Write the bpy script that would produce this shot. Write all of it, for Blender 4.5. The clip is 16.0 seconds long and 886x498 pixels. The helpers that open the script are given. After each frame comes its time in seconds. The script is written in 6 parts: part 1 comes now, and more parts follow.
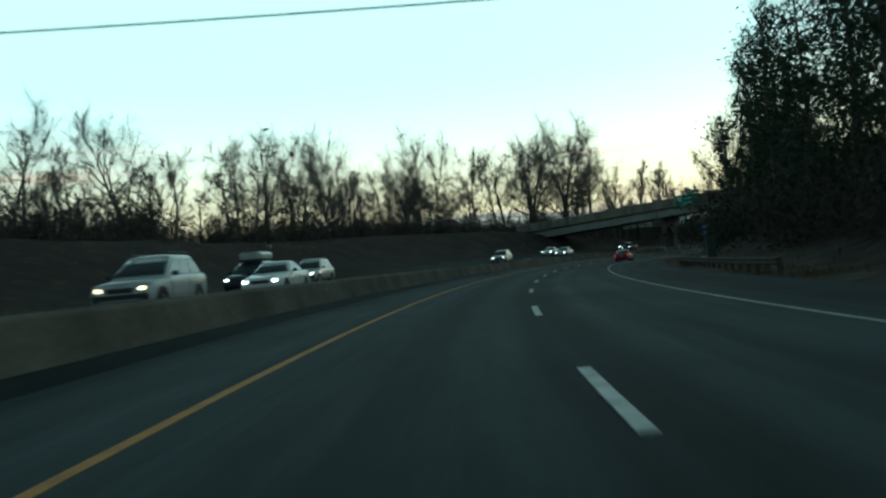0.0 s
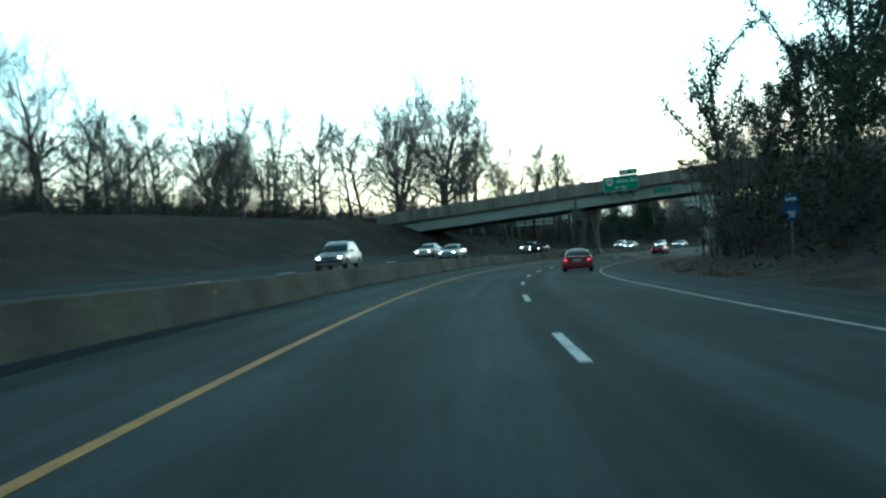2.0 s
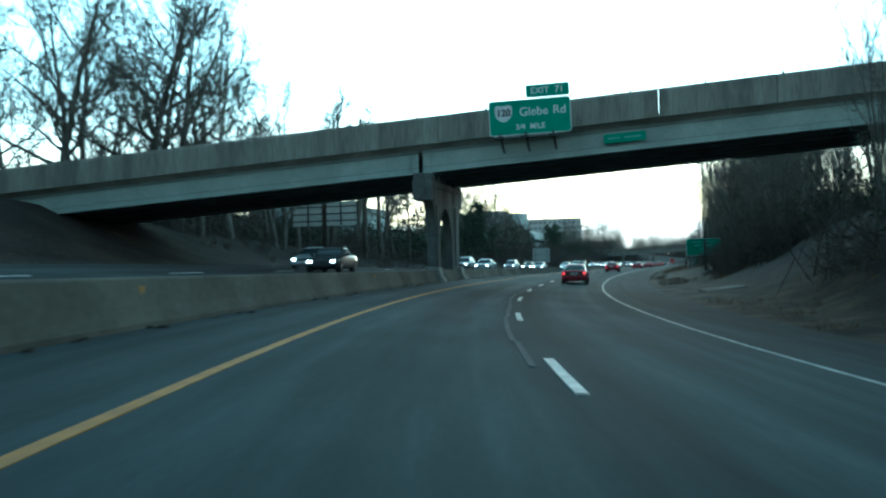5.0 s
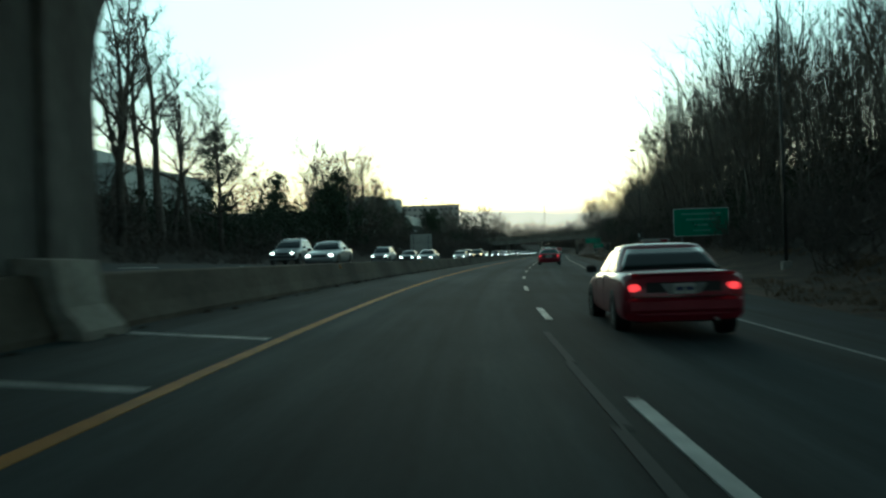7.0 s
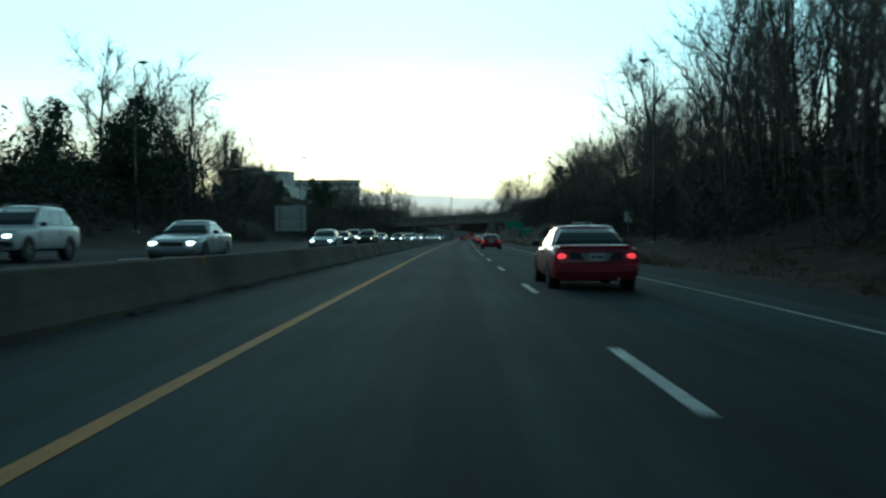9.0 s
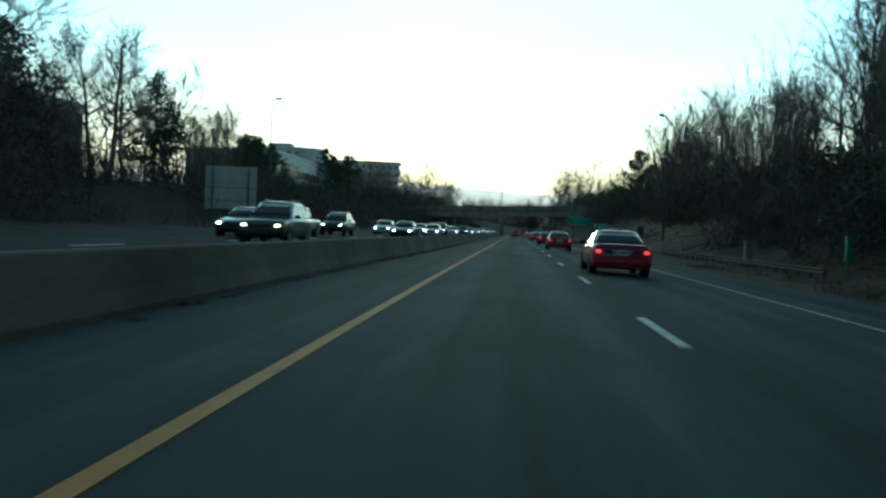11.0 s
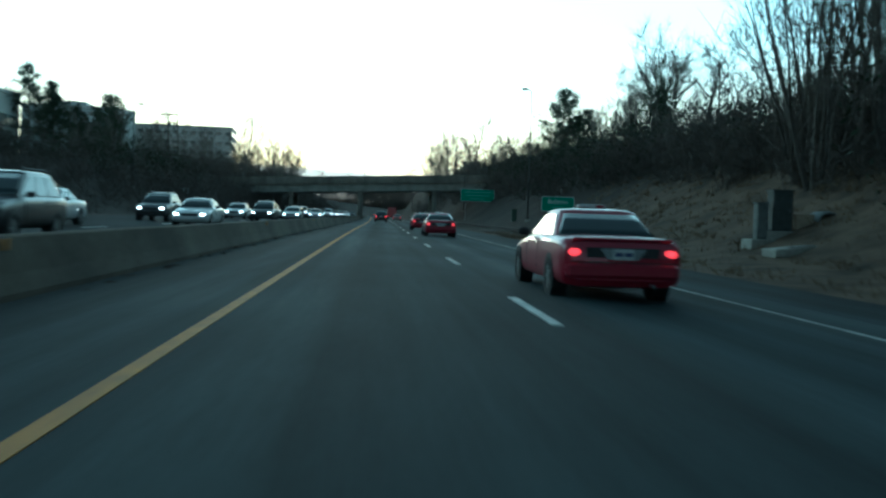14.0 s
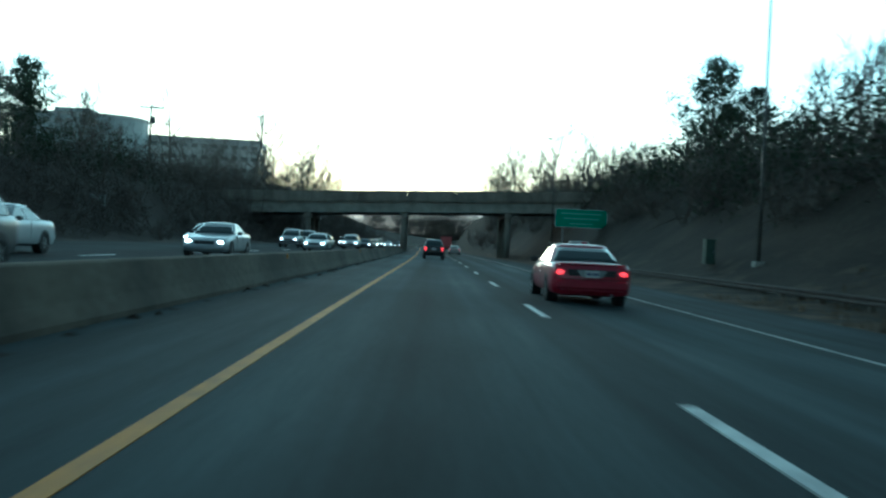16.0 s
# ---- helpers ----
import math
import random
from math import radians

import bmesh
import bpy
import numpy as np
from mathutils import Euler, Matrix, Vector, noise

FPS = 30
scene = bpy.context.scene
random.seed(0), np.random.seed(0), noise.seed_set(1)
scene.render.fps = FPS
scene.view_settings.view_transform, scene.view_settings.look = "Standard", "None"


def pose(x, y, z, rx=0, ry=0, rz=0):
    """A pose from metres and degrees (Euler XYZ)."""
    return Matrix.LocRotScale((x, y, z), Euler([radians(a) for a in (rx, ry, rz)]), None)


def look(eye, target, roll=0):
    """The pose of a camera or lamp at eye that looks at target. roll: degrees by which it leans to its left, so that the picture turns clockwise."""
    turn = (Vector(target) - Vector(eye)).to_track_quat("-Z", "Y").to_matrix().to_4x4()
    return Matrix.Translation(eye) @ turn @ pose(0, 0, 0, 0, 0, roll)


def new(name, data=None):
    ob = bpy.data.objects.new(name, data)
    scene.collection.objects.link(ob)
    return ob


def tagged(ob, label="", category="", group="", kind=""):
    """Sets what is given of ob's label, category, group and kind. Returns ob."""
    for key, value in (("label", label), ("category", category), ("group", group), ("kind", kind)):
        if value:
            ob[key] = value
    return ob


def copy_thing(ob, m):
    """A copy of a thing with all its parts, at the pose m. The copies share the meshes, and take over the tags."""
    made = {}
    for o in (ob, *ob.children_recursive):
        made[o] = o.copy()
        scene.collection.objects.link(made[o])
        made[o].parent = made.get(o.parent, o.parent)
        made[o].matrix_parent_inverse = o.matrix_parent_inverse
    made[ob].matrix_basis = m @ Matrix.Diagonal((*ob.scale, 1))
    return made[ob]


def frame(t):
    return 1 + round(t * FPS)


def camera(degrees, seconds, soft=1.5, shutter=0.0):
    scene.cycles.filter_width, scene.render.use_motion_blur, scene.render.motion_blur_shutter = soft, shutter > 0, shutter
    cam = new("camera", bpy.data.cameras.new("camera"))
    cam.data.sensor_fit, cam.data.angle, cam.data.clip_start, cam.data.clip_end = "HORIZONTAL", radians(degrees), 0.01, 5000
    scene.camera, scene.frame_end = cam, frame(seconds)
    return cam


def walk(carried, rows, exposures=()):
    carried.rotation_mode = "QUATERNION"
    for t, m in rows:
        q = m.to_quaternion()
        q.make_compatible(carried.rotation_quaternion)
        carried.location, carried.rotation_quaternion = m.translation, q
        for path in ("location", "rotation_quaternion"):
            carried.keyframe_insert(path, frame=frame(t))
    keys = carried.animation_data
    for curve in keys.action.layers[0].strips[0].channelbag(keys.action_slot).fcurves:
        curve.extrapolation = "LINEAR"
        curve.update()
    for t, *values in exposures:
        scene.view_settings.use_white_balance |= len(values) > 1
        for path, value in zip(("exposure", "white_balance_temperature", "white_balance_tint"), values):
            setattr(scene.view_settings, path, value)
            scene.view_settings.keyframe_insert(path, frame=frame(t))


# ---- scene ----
# ---------------- camera ----------------
cam = camera(51.03, 16.0, soft=2.4, shutter=0.3)
# seconds, x, y, z, pitch, roll, yaw
PATH = [
    (0.00, 3.320, 19.841, 1.140, 1.022, 5.005, -2.658),
    (0.50, 4.595, 34.955, 1.137, 0.132, 3.971, -4.343),
    (1.00, 6.374, 50.376, 1.130, -0.980, 3.587, -6.037),
    (1.50, 8.746, 65.576, 1.123, -0.526, 3.318, -8.417),
    (2.00, 11.564, 80.252, 1.115, 0.534, 3.527, -11.110),
    (2.50, 14.824, 94.961, 1.108, -0.663, 3.184, -13.020),
    (3.00, 18.205, 108.874, 1.104, -1.315, 2.604, -15.075),
    (3.80, 24.301, 128.874, 1.059, -0.590, 2.279, -18.364),
    (4.60, 30.620, 146.176, 1.016, 0.800, 1.656, -21.922),
    (5.50, 39.716, 167.069, 0.970, 1.688, 1.258, -26.480),
    (6.00, 46.294, 179.697, 0.960, 2.324, 0.959, -28.447),
    (6.50, 53.355, 192.153, 0.961, 2.683, 2.189, -30.399),
    (7.00, 61.169, 205.098, 0.975, 0.430, 1.977, -31.886),
    (7.50, 69.761, 218.424, 0.998, 0.786, 0.864, -33.991),
    (8.00, 78.909, 231.467, 1.026, 0.252, 1.815, -35.143),
    (8.50, 88.269, 244.063, 1.049, -0.630, 0.830, -37.450),
    (9.30, 103.448, 263.647, 1.088, -0.772, 0.011, -37.566),
    (10.10, 118.392, 282.686, 1.106, -1.045, -1.557, -35.750),
    (11.00, 135.460, 304.185, 1.110, -1.219, -2.558, -34.789),
    (11.50, 145.154, 316.002, 1.106, -3.005, -1.113, -33.940),
    (12.00, 155.084, 328.205, 1.106, -2.602, -1.314, -34.325),
    (12.50, 164.875, 340.184, 1.106, -1.317, -1.514, -33.239),
    (13.00, 174.300, 352.011, 1.112, -1.848, -2.159, -33.849),
    (13.50, 183.666, 363.529, 1.113, -2.012, -1.224, -37.662),
    (14.00, 193.154, 375.110, 1.112, -2.004, -1.804, -43.150),
    (14.50, 202.608, 386.880, 1.114, -1.550, -3.470, -44.795),
    (15.00, 211.777, 398.037, 1.111, -1.096, -2.538, -41.610),
    (15.50, 221.115, 409.563, 1.112, -0.774, -2.311, -42.525),
    (16.00, 230.248, 420.796, 1.113, -0.181, -2.733, -40.070),
]
# seconds, stops, kelvin, tint
EXPOSURES = [
    (0.0, -0.9, 5150, -13), (0.5, -0.55, 4850, -13), (1.0, -0.15, 4600, -12), (1.5, 0.35, 4800, -12), (2.0, 0.35, 4700, -12), (2.5, 0.3, 4600, -14), (3.0, 0.9, 4500, -14),
    (5.5, 0.6, 4200, -14), (6.0, 0.6, 4000, -16), (6.5, 0.05, 4200, -16), (7.0, -0.6, 5200, -15), (7.5, -0.75, 4850, -15), (8.0, -1.33, 4800, -17), (8.5, -0.87, 4600, -15),
    (11.0, -0.5, 4600, -14), (11.5, -0.05, 4400, -14), (12.5, 0.05, 4400, -14), (13.5, -0.25, 4400, -14), (14.0, -0.2, 4400, -14), (14.5, 0.55, 4400, -14), (15.0, 0.1, 4400, -14), (15.5, 0.1, 4400, -14), (16.0, 0.05, 4400, -14)]
walk(cam, [(t, pose(x, y, z, 90 + pitch, roll, yaw)) for t, x, y, z, pitch, roll, yaw in PATH], EXPOSURES)

# ---------------- dusk sky ----------------
SUNSET = 34.0  # degrees clockwise from +y
world = bpy.data.worlds.new("dusk_sky")
scene.world = world
world.use_nodes = True
wn, wl = world.node_tree.nodes, world.node_tree.links
wn.clear()
w_out = wn.new("ShaderNodeOutputWorld")
w_bg = wn.new("ShaderNodeBackground")
w_sky = wn.new("ShaderNodeTexSky")
w_sky.sky_type = "NISHITA"
w_sky.sun_disc = False
w_sky.sun_elevation = radians(4.0)
w_sky.sun_rotation = radians(SUNSET)
w_sky.altitude = 60
w_sky.air_density = 1.0
w_sky.dust_density = 0.6
w_sky.ozone_density = 2.0
w_bg.inputs["Strength"].default_value = 0.06
# thin bright haze over the whole dome, and a few long streaks of cloud near the sunset
w_mix = wn.new("ShaderNodeMix")
w_mix.data_type, w_mix.blend_type = "RGBA", "ADD"
w_mix.inputs["Factor"].default_value = 1.0
# the haze fades towards the zenith and away from the sunset
w_geo = wn.new("ShaderNodeTexCoord")
w_dir = wn.new("ShaderNodeVectorMath")
w_dir.operation = "DOT_PRODUCT"
w_dir.inputs[1].default_value = (math.sin(radians(SUNSET)), math.cos(radians(SUNSET)), 0)
w_side = wn.new("ShaderNodeMapRange")
w_side.inputs["From Min"].default_value, w_side.inputs["From Max"].default_value = -0.6, 0.55
w_side.inputs["To Min"].default_value, w_side.inputs["To Max"].default_value = 0.22, 1.0
w_sep = wn.new("ShaderNodeSeparateXYZ")
w_high = wn.new("ShaderNodeMapRange")
w_high.interpolation_type = "SMOOTHSTEP"
w_high.inputs["From Min"].default_value, w_high.inputs["From Max"].default_value = 0.30, 0.62
w_high.inputs["To Min"].default_value, w_high.inputs["To Max"].default_value = 1.0, 0.08
w_amt = wn.new("ShaderNodeMath")
w_amt.operation = "MULTIPLY"
w_haze = wn.new("ShaderNodeMix")
w_haze.data_type = "RGBA"
w_haze.inputs["A"].default_value = (0, 0, 0, 1)
# yellow near the horizon, pale cyan above
w_warm = wn.new("ShaderNodeMapRange")
w_warm.interpolation_type = "SMOOTHSTEP"
w_warm.inputs["From Min"].default_value, w_warm.inputs["From Max"].default_value = 0.02, 0.21
w_tone = wn.new("ShaderNodeMix")
w_tone.data_type = "RGBA"
w_tone.inputs["A"].default_value, w_tone.inputs["B"].default_value = (47.0, 34.5, 18.5, 1), (28.0, 34.0, 30.0, 1)
wl.new(w_warm.outputs["Result"], w_tone.inputs["Factor"])
wl.new(w_tone.outputs["Result"], w_haze.inputs["B"])
wl.new(w_geo.outputs["Generated"], w_dir.inputs[0])
wl.new(w_geo.outputs["Generated"], w_sep.inputs["Vector"])
wl.new(w_dir.outputs["Value"], w_side.inputs["Value"])
wl.new(w_sep.outputs["Z"], w_high.inputs["Value"])
wl.new(w_sep.outputs["Z"], w_warm.inputs["Value"])
wl.new(w_side.outputs["Result"], w_amt.inputs[0])
wl.new(w_high.outputs["Result"], w_amt.inputs[1])
wl.new(w_amt.outputs["Value"], w_haze.inputs["Factor"])
wl.new(w_haze.outputs["Result"], w_mix.inputs["B"])
wl.new(w_sky.outputs["Color"], w_mix.inputs["A"])
w_tc = wn.new("ShaderNodeTexCoord")
w_map = wn.new("ShaderNodeMapping")
w_map.inputs["Scale"].default_value = (1.0, 1.0, 16.0)
w_noise = wn.new("ShaderNodeTexNoise")
w_noise.inputs["Scale"].default_value = 2.2
w_noise.inputs["Detail"].default_value = 5
w_cov = wn.new("ShaderNodeMapRange")
w_cov.inputs["From Min"].default_value, w_cov.inputs["From Max"].default_value = 0.53, 0.68
w_cov.inputs["To Max"].default_value = 0.8
w_cloud = wn.new("ShaderNodeMix")
w_cloud.data_type = "RGBA"
w_cloud.inputs["B"].default_value = (46.0, 30.0, 20.0, 1)
wl.new(w_tc.outputs["Generated"], w_map.inputs["Vector"])
wl.new(w_map.outputs["Vector"], w_noise.inputs["Vector"])
wl.new(w_noise.outputs["Fac"], w_cov.inputs["Value"])
# streaks lie low over the sunset only
w_cb = wn.new("ShaderNodeMapRange")
w_cb.interpolation_type = "SMOOTHSTEP"
w_cb.inputs["From Min"].default_value, w_cb.inputs["From Max"].default_value = 0.12, 0.20
w_cb.inputs["To Min"].default_value, w_cb.inputs["To Max"].default_value = 1.0, 0.0
w_cm = wn.new("ShaderNodeMath")
w_cm.operation = "MULTIPLY"
wl.new(w_sep.outputs["Z"], w_cb.inputs["Value"])
wl.new(w_cb.outputs["Result"], w_cm.inputs[0])
wl.new(w_cov.outputs["Result"], w_cm.inputs[1])
wl.new(w_cm.outputs["Value"], w_cloud.inputs["Factor"])
wl.new(w_mix.outputs["Result"], w_cloud.inputs["A"])
# a low grey bank of cloud along the horizon
w_bn = wn.new("ShaderNodeTexNoise")
w_bn.inputs["Scale"].default_value = 9.0
w_bn.inputs["Detail"].default_value = 4
w_bm = wn.new("ShaderNodeMapping")
w_bm.inputs["Scale"].default_value = (1.0, 1.0, 4.0)
w_lift = wn.new("ShaderNodeMath")
w_lift.operation = "MULTIPLY_ADD"
w_lift.inputs[1].default_value = -0.05
w_bank = wn.new("ShaderNodeMapRange")
w_bank.interpolation_type = "SMOOTHSTEP"
w_bank.inputs["From Min"].default_value, w_bank.inputs["From Max"].default_value = 0.016, 0.028
w_bank.inputs["To Min"].default_value, w_bank.inputs["To Max"].default_value = 0.8, 0.0
w_low = wn.new("ShaderNodeMix")
w_low.data_type = "RGBA"
w_low.inputs["B"].default_value = (12.0, 13.2, 13.8, 1)
wl.new(w_tc.outputs["Generated"], w_bm.inputs["Vector"])
wl.new(w_bm.outputs["Vector"], w_bn.inputs["Vector"])
wl.new(w_bn.outputs["Fac"], w_lift.inputs[0])
wl.new(w_sep.outputs["Z"], w_lift.inputs[2])
wl.new(w_lift.outputs["Value"], w_bank.inputs["Value"])
wl.new(w_bank.outputs["Result"], w_low.inputs["Factor"])
wl.new(w_cloud.outputs["Result"], w_low.inputs["A"])
wl.new(w_low.outputs["Result"], w_bg.inputs["Color"])
wl.new(w_bg.outputs["Background"], w_out.inputs["Surface"])

sun_data = bpy.data.lights.new("low_sun", "SUN")
sun_data.energy = 0.3
sun_data.angle = radians(10)
sun_data.color = (1.0, 0.72, 0.48)
sun = new("low_sun", sun_data)
a = radians(SUNSET)
sun.matrix_world = look((0, 0, 50), (-math.sin(a) * 100, -math.cos(a) * 100, 50 - 100 * math.tan(radians(4.0))))

# ---------------- materials ----------------
def material(name, base, rough=0.6, metal=0.0, dark=None, scale=1.0, fine=30.0, bump=0.0, amount=0.5, spec=0.5, emit=None, power=0.0, alpha=None, coat=0.0, vary=0.0, stretch=(1, 1, 1)):
    """A surface of one stuff: base and dark are mixed by noise at two scales, with a fine relief."""
    m = bpy.data.materials.new(name)
    m.use_nodes = True
    nt = m.node_tree
    b = nt.nodes["Principled BSDF"]
    b.inputs["Roughness"].default_value = rough
    b.inputs["Metallic"].default_value = metal
    b.inputs["Specular IOR Level"].default_value = spec
    b.inputs["Coat Weight"].default_value = coat
    b.inputs["Base Color"].default_value = (*base, 1)
    if emit:
        b.inputs["Emission Color"].default_value = (*emit, 1)
        b.inputs["Emission Strength"].default_value = power
    if dark is not None:
        tc = nt.nodes.new("ShaderNodeTexCoord")
        mp = nt.nodes.new("ShaderNodeMapping")
        mp.inputs["Scale"].default_value = stretch
        nt.links.new(tc.outputs["Object"], mp.inputs["Vector"])
        n1, n2 = nt.nodes.new("ShaderNodeTexNoise"), nt.nodes.new("ShaderNodeTexNoise")
        for nn, sc, det in ((n1, scale, 5), (n2, fine, 4)):
            nn.inputs["Scale"].default_value = sc
            nn.inputs["Detail"].default_value = det
            nt.links.new(mp.outputs["Vector"], nn.inputs["Vector"])
        ramp = nt.nodes.new("ShaderNodeMapRange")
        ramp.inputs["From Min"].default_value, ramp.inputs["From Max"].default_value = 0.35, 0.65
        nt.links.new(n1.outputs["Fac"], ramp.inputs["Value"])
        mix1 = nt.nodes.new("ShaderNodeMix")
        mix1.data_type = "RGBA"
        mix1.inputs["A"].default_value, mix1.inputs["B"].default_value = (*base, 1), (*dark, 1)
        nt.links.new(ramp.outputs["Result"], mix1.inputs["Factor"])
        mix2 = nt.nodes.new("ShaderNodeMix")
        mix2.data_type, mix2.blend_type = "RGBA", "OVERLAY"
        mix2.inputs["Factor"].default_value = amount
        nt.links.new(mix1.outputs["Result"], mix2.inputs["A"])
        nt.links.new(n2.outputs["Fac"], mix2.inputs["B"])
        last = mix2.outputs["Result"]
        if vary:
            oi = nt.nodes.new("ShaderNodeObjectInfo")
            mr = nt.nodes.new("ShaderNodeMapRange")
            mr.inputs["To Min"].default_value, mr.inputs["To Max"].default_value = 1 - vary, 1 + vary
            nt.links.new(oi.outputs["Random"], mr.inputs["Value"])
            hsv = nt.nodes.new("ShaderNodeHueSaturation")
            nt.links.new(mr.outputs["Result"], hsv.inputs["Value"])
            nt.links.new(last, hsv.inputs["Color"])
            last = hsv.outputs["Color"]
        nt.links.new(last, b.inputs["Base Color"])
        if bump:
            bp = nt.nodes.new("ShaderNodeBump")
            bp.inputs["Strength"].default_value = bump
            bp.inputs["Distance"].default_value = 0.03
            nt.links.new(n2.outputs["Fac"], bp.inputs["Height"])
            nt.links.new(bp.outputs["Normal"], b.inputs["Normal"])
    return m


M_ASPHALT = material("asphalt", (0.046, 0.059, 0.062), 0.9, dark=(0.032, 0.042, 0.045), scale=0.12, fine=14, bump=0.25, amount=0.35, spec=0.12)
M_FARASPHALT = material("darker_far_asphalt", (0.027, 0.033, 0.035), 0.92, dark=(0.019, 0.024, 0.026), scale=0.2, fine=12, bump=0.25, amount=0.4, spec=0.08)
M_SHOULDER = material("shoulder_asphalt", (0.031, 0.039, 0.042), 0.9, dark=(0.022, 0.028, 0.031), scale=0.3, fine=10, bump=0.3, amount=0.5, spec=0.10)
M_WHITE = material("white_road_paint", (0.62, 0.63, 0.60), 0.6, dark=(0.34, 0.35, 0.34), scale=3, fine=25, amount=0.5)
M_YELLOW = material("yellow_road_paint", (0.56, 0.24, 0.010), 0.75, dark=(0.36, 0.16, 0.016), scale=3, fine=25, amount=0.5)
M_GROUND = material("leaf_litter_ground", (0.045, 0.036, 0.029), 0.95, dark=(0.025, 0.021, 0.0175), scale=0.25, fine=3, bump=0.8, amount=0.7, spec=0.1)
M_STRAW = material("dry_grass_blades", (0.23, 0.168, 0.108), 0.9, dark=(0.13, 0.098, 0.066), scale=0.5, fine=6, amount=0.6, spec=0.1)
M_CONCRETE = material("weathered_concrete", (0.40, 0.38, 0.33), 0.85, dark=(0.25, 0.238, 0.205), scale=0.5, fine=9, bump=0.3, amount=0.5, spec=0.25)
# pier concrete: soot stains, plus a base darkened for the shade under the deck
M_PIER = material("sooty_shade_darkened_pier_concrete", (0.185, 0.183, 0.168), 0.9, dark=(0.085, 0.084, 0.078), scale=0.6, fine=9, bump=0.35, amount=0.6, spec=0.2, stretch=(1, 1, 0.35))
M_PARAPET = material("rain_streaked_parapet_concrete", (0.34, 0.32, 0.27), 0.9, dark=(0.20, 0.188, 0.16), scale=0.9, fine=8, bump=0.3, amount=0.55, spec=0.2, stretch=(1, 1, 0.12))
M_OLDCONC = material("brown_aged_concrete", (0.25, 0.228, 0.19), 0.9, dark=(0.15, 0.138, 0.115), scale=0.6, fine=7, bump=0.3, amount=0.5, spec=0.2, stretch=(1, 1, 0.3))
M_OLDGIRDER = material("faded_tan_girder_paint", (0.30, 0.29, 0.25), 0.7, dark=(0.21, 0.20, 0.175), scale=0.7, fine=9, amount=0.4, spec=0.3)
M_BARRIER = material("stained_barrier_concrete", (0.134, 0.114, 0.087), 0.9, dark=(0.066, 0.057, 0.045), scale=0.35, fine=7, bump=0.4, amount=0.5, spec=0.2)
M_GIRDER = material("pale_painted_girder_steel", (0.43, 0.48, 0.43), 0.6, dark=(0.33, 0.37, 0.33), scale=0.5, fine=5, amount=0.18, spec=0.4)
M_UNDER = material("darker_girder_steel", (0.27, 0.28, 0.275), 0.75, dark=(0.18, 0.187, 0.18), scale=0.6, fine=8, amount=0.4)
M_BARK = material("grey_brown_bark", (0.155, 0.138, 0.120), 0.95, dark=(0.082, 0.074, 0.066), scale=2.0, fine=20, bump=0.7, amount=0.6, spec=0.1, vary=0.3, stretch=(1, 1, 0.3))
M_TWIG = material("bare_twig_bark", (0.200, 0.178, 0.155), 0.95, dark=(0.125, 0.112, 0.098), scale=1.0, fine=12, amount=0.4, spec=0.1, vary=0.25)
# twig bark tone darkened for the shade inside dense brush
M_BRUSH = material("shaded_brush_stems", (0.135, 0.118, 0.104), 0.95, dark=(0.080, 0.070, 0.062), scale=1.0, fine=12, amount=0.5, spec=0.1)
M_PINE = material("pine_needles", (0.060, 0.080, 0.050), 0.8, dark=(0.034, 0.050, 0.031), scale=0.8, fine=9, amount=0.5, spec=0.2, vary=0.25)
M_IVY = material("ivy_leaves", (0.036, 0.050, 0.026), 0.7, dark=(0.020, 0.032, 0.018), scale=0.8, fine=9, amount=0.5, spec=0.25)
M_GALV = material("galvanised_steel", (0.30, 0.31, 0.31), 0.5, 0.7, dark=(0.20, 0.205, 0.205), scale=4, fine=30, amount=0.4)
M_RUSTRAIL = material("weathering_steel_rail", (0.062, 0.044, 0.036), 0.9, 0.0, dark=(0.036, 0.028, 0.024), scale=2, fine=18, bump=0.3, amount=0.5)
M_WOODPOST = material("grey_wooden_post", (0.11, 0.09, 0.07), 0.9, dark=(0.09, 0.075, 0.06), scale=3, fine=25, bump=0.5, amount=0.5, stretch=(1, 1, 0.2))
M_POLE = material("dark_bronze_pole_paint", (0.060, 0.058, 0.055), 0.5, 0.3, dark=(0.04, 0.04, 0.038), scale=2, fine=20, amount=0.3)
M_SIGNGREEN = material("green_sign_sheeting", (0.002, 0.30, 0.165), 0.45, dark=(0.002, 0.26, 0.145), scale=1.5, fine=18, amount=0.12, spec=0.5)
M_SIGNBLUE = material("blue_sign_sheeting", (0.03, 0.12, 0.36), 0.45, dark=(0.025, 0.10, 0.30), scale=1.5, fine=18, amount=0.15)
M_SIGNWHITE = material("white_sign_sheeting", (0.75, 0.78, 0.76), 0.45, dark=(0.64, 0.67, 0.65), scale=2, fine=18, amount=0.12)
M_SIGNBLACK = material("black_sign_ink", (0.02, 0.02, 0.02), 0.5)
M_ALU = material("bare_aluminium_sheet", (0.36, 0.37, 0.36), 0.55, 0.35, dark=(0.27, 0.28, 0.275), scale=1.2, fine=14, amount=0.3)
M_SIGNBACK = material("dull_sign_back_sheet", (0.62, 0.63, 0.58), 0.6, 0.0, dark=(0.50, 0.51, 0.47), scale=1.0, fine=12, amount=0.3)
M_TYRE = material("tyre_rubber", (0.022, 0.022, 0.023), 0.85, dark=(0.014, 0.014, 0.014), scale=6, fine=40, bump=0.3, amount=0.3)
M_RIM = material("alloy_rim", (0.42, 0.43, 0.44), 0.35, 0.9, dark=(0.28, 0.28, 0.29), scale=8, fine=40, amount=0.2)
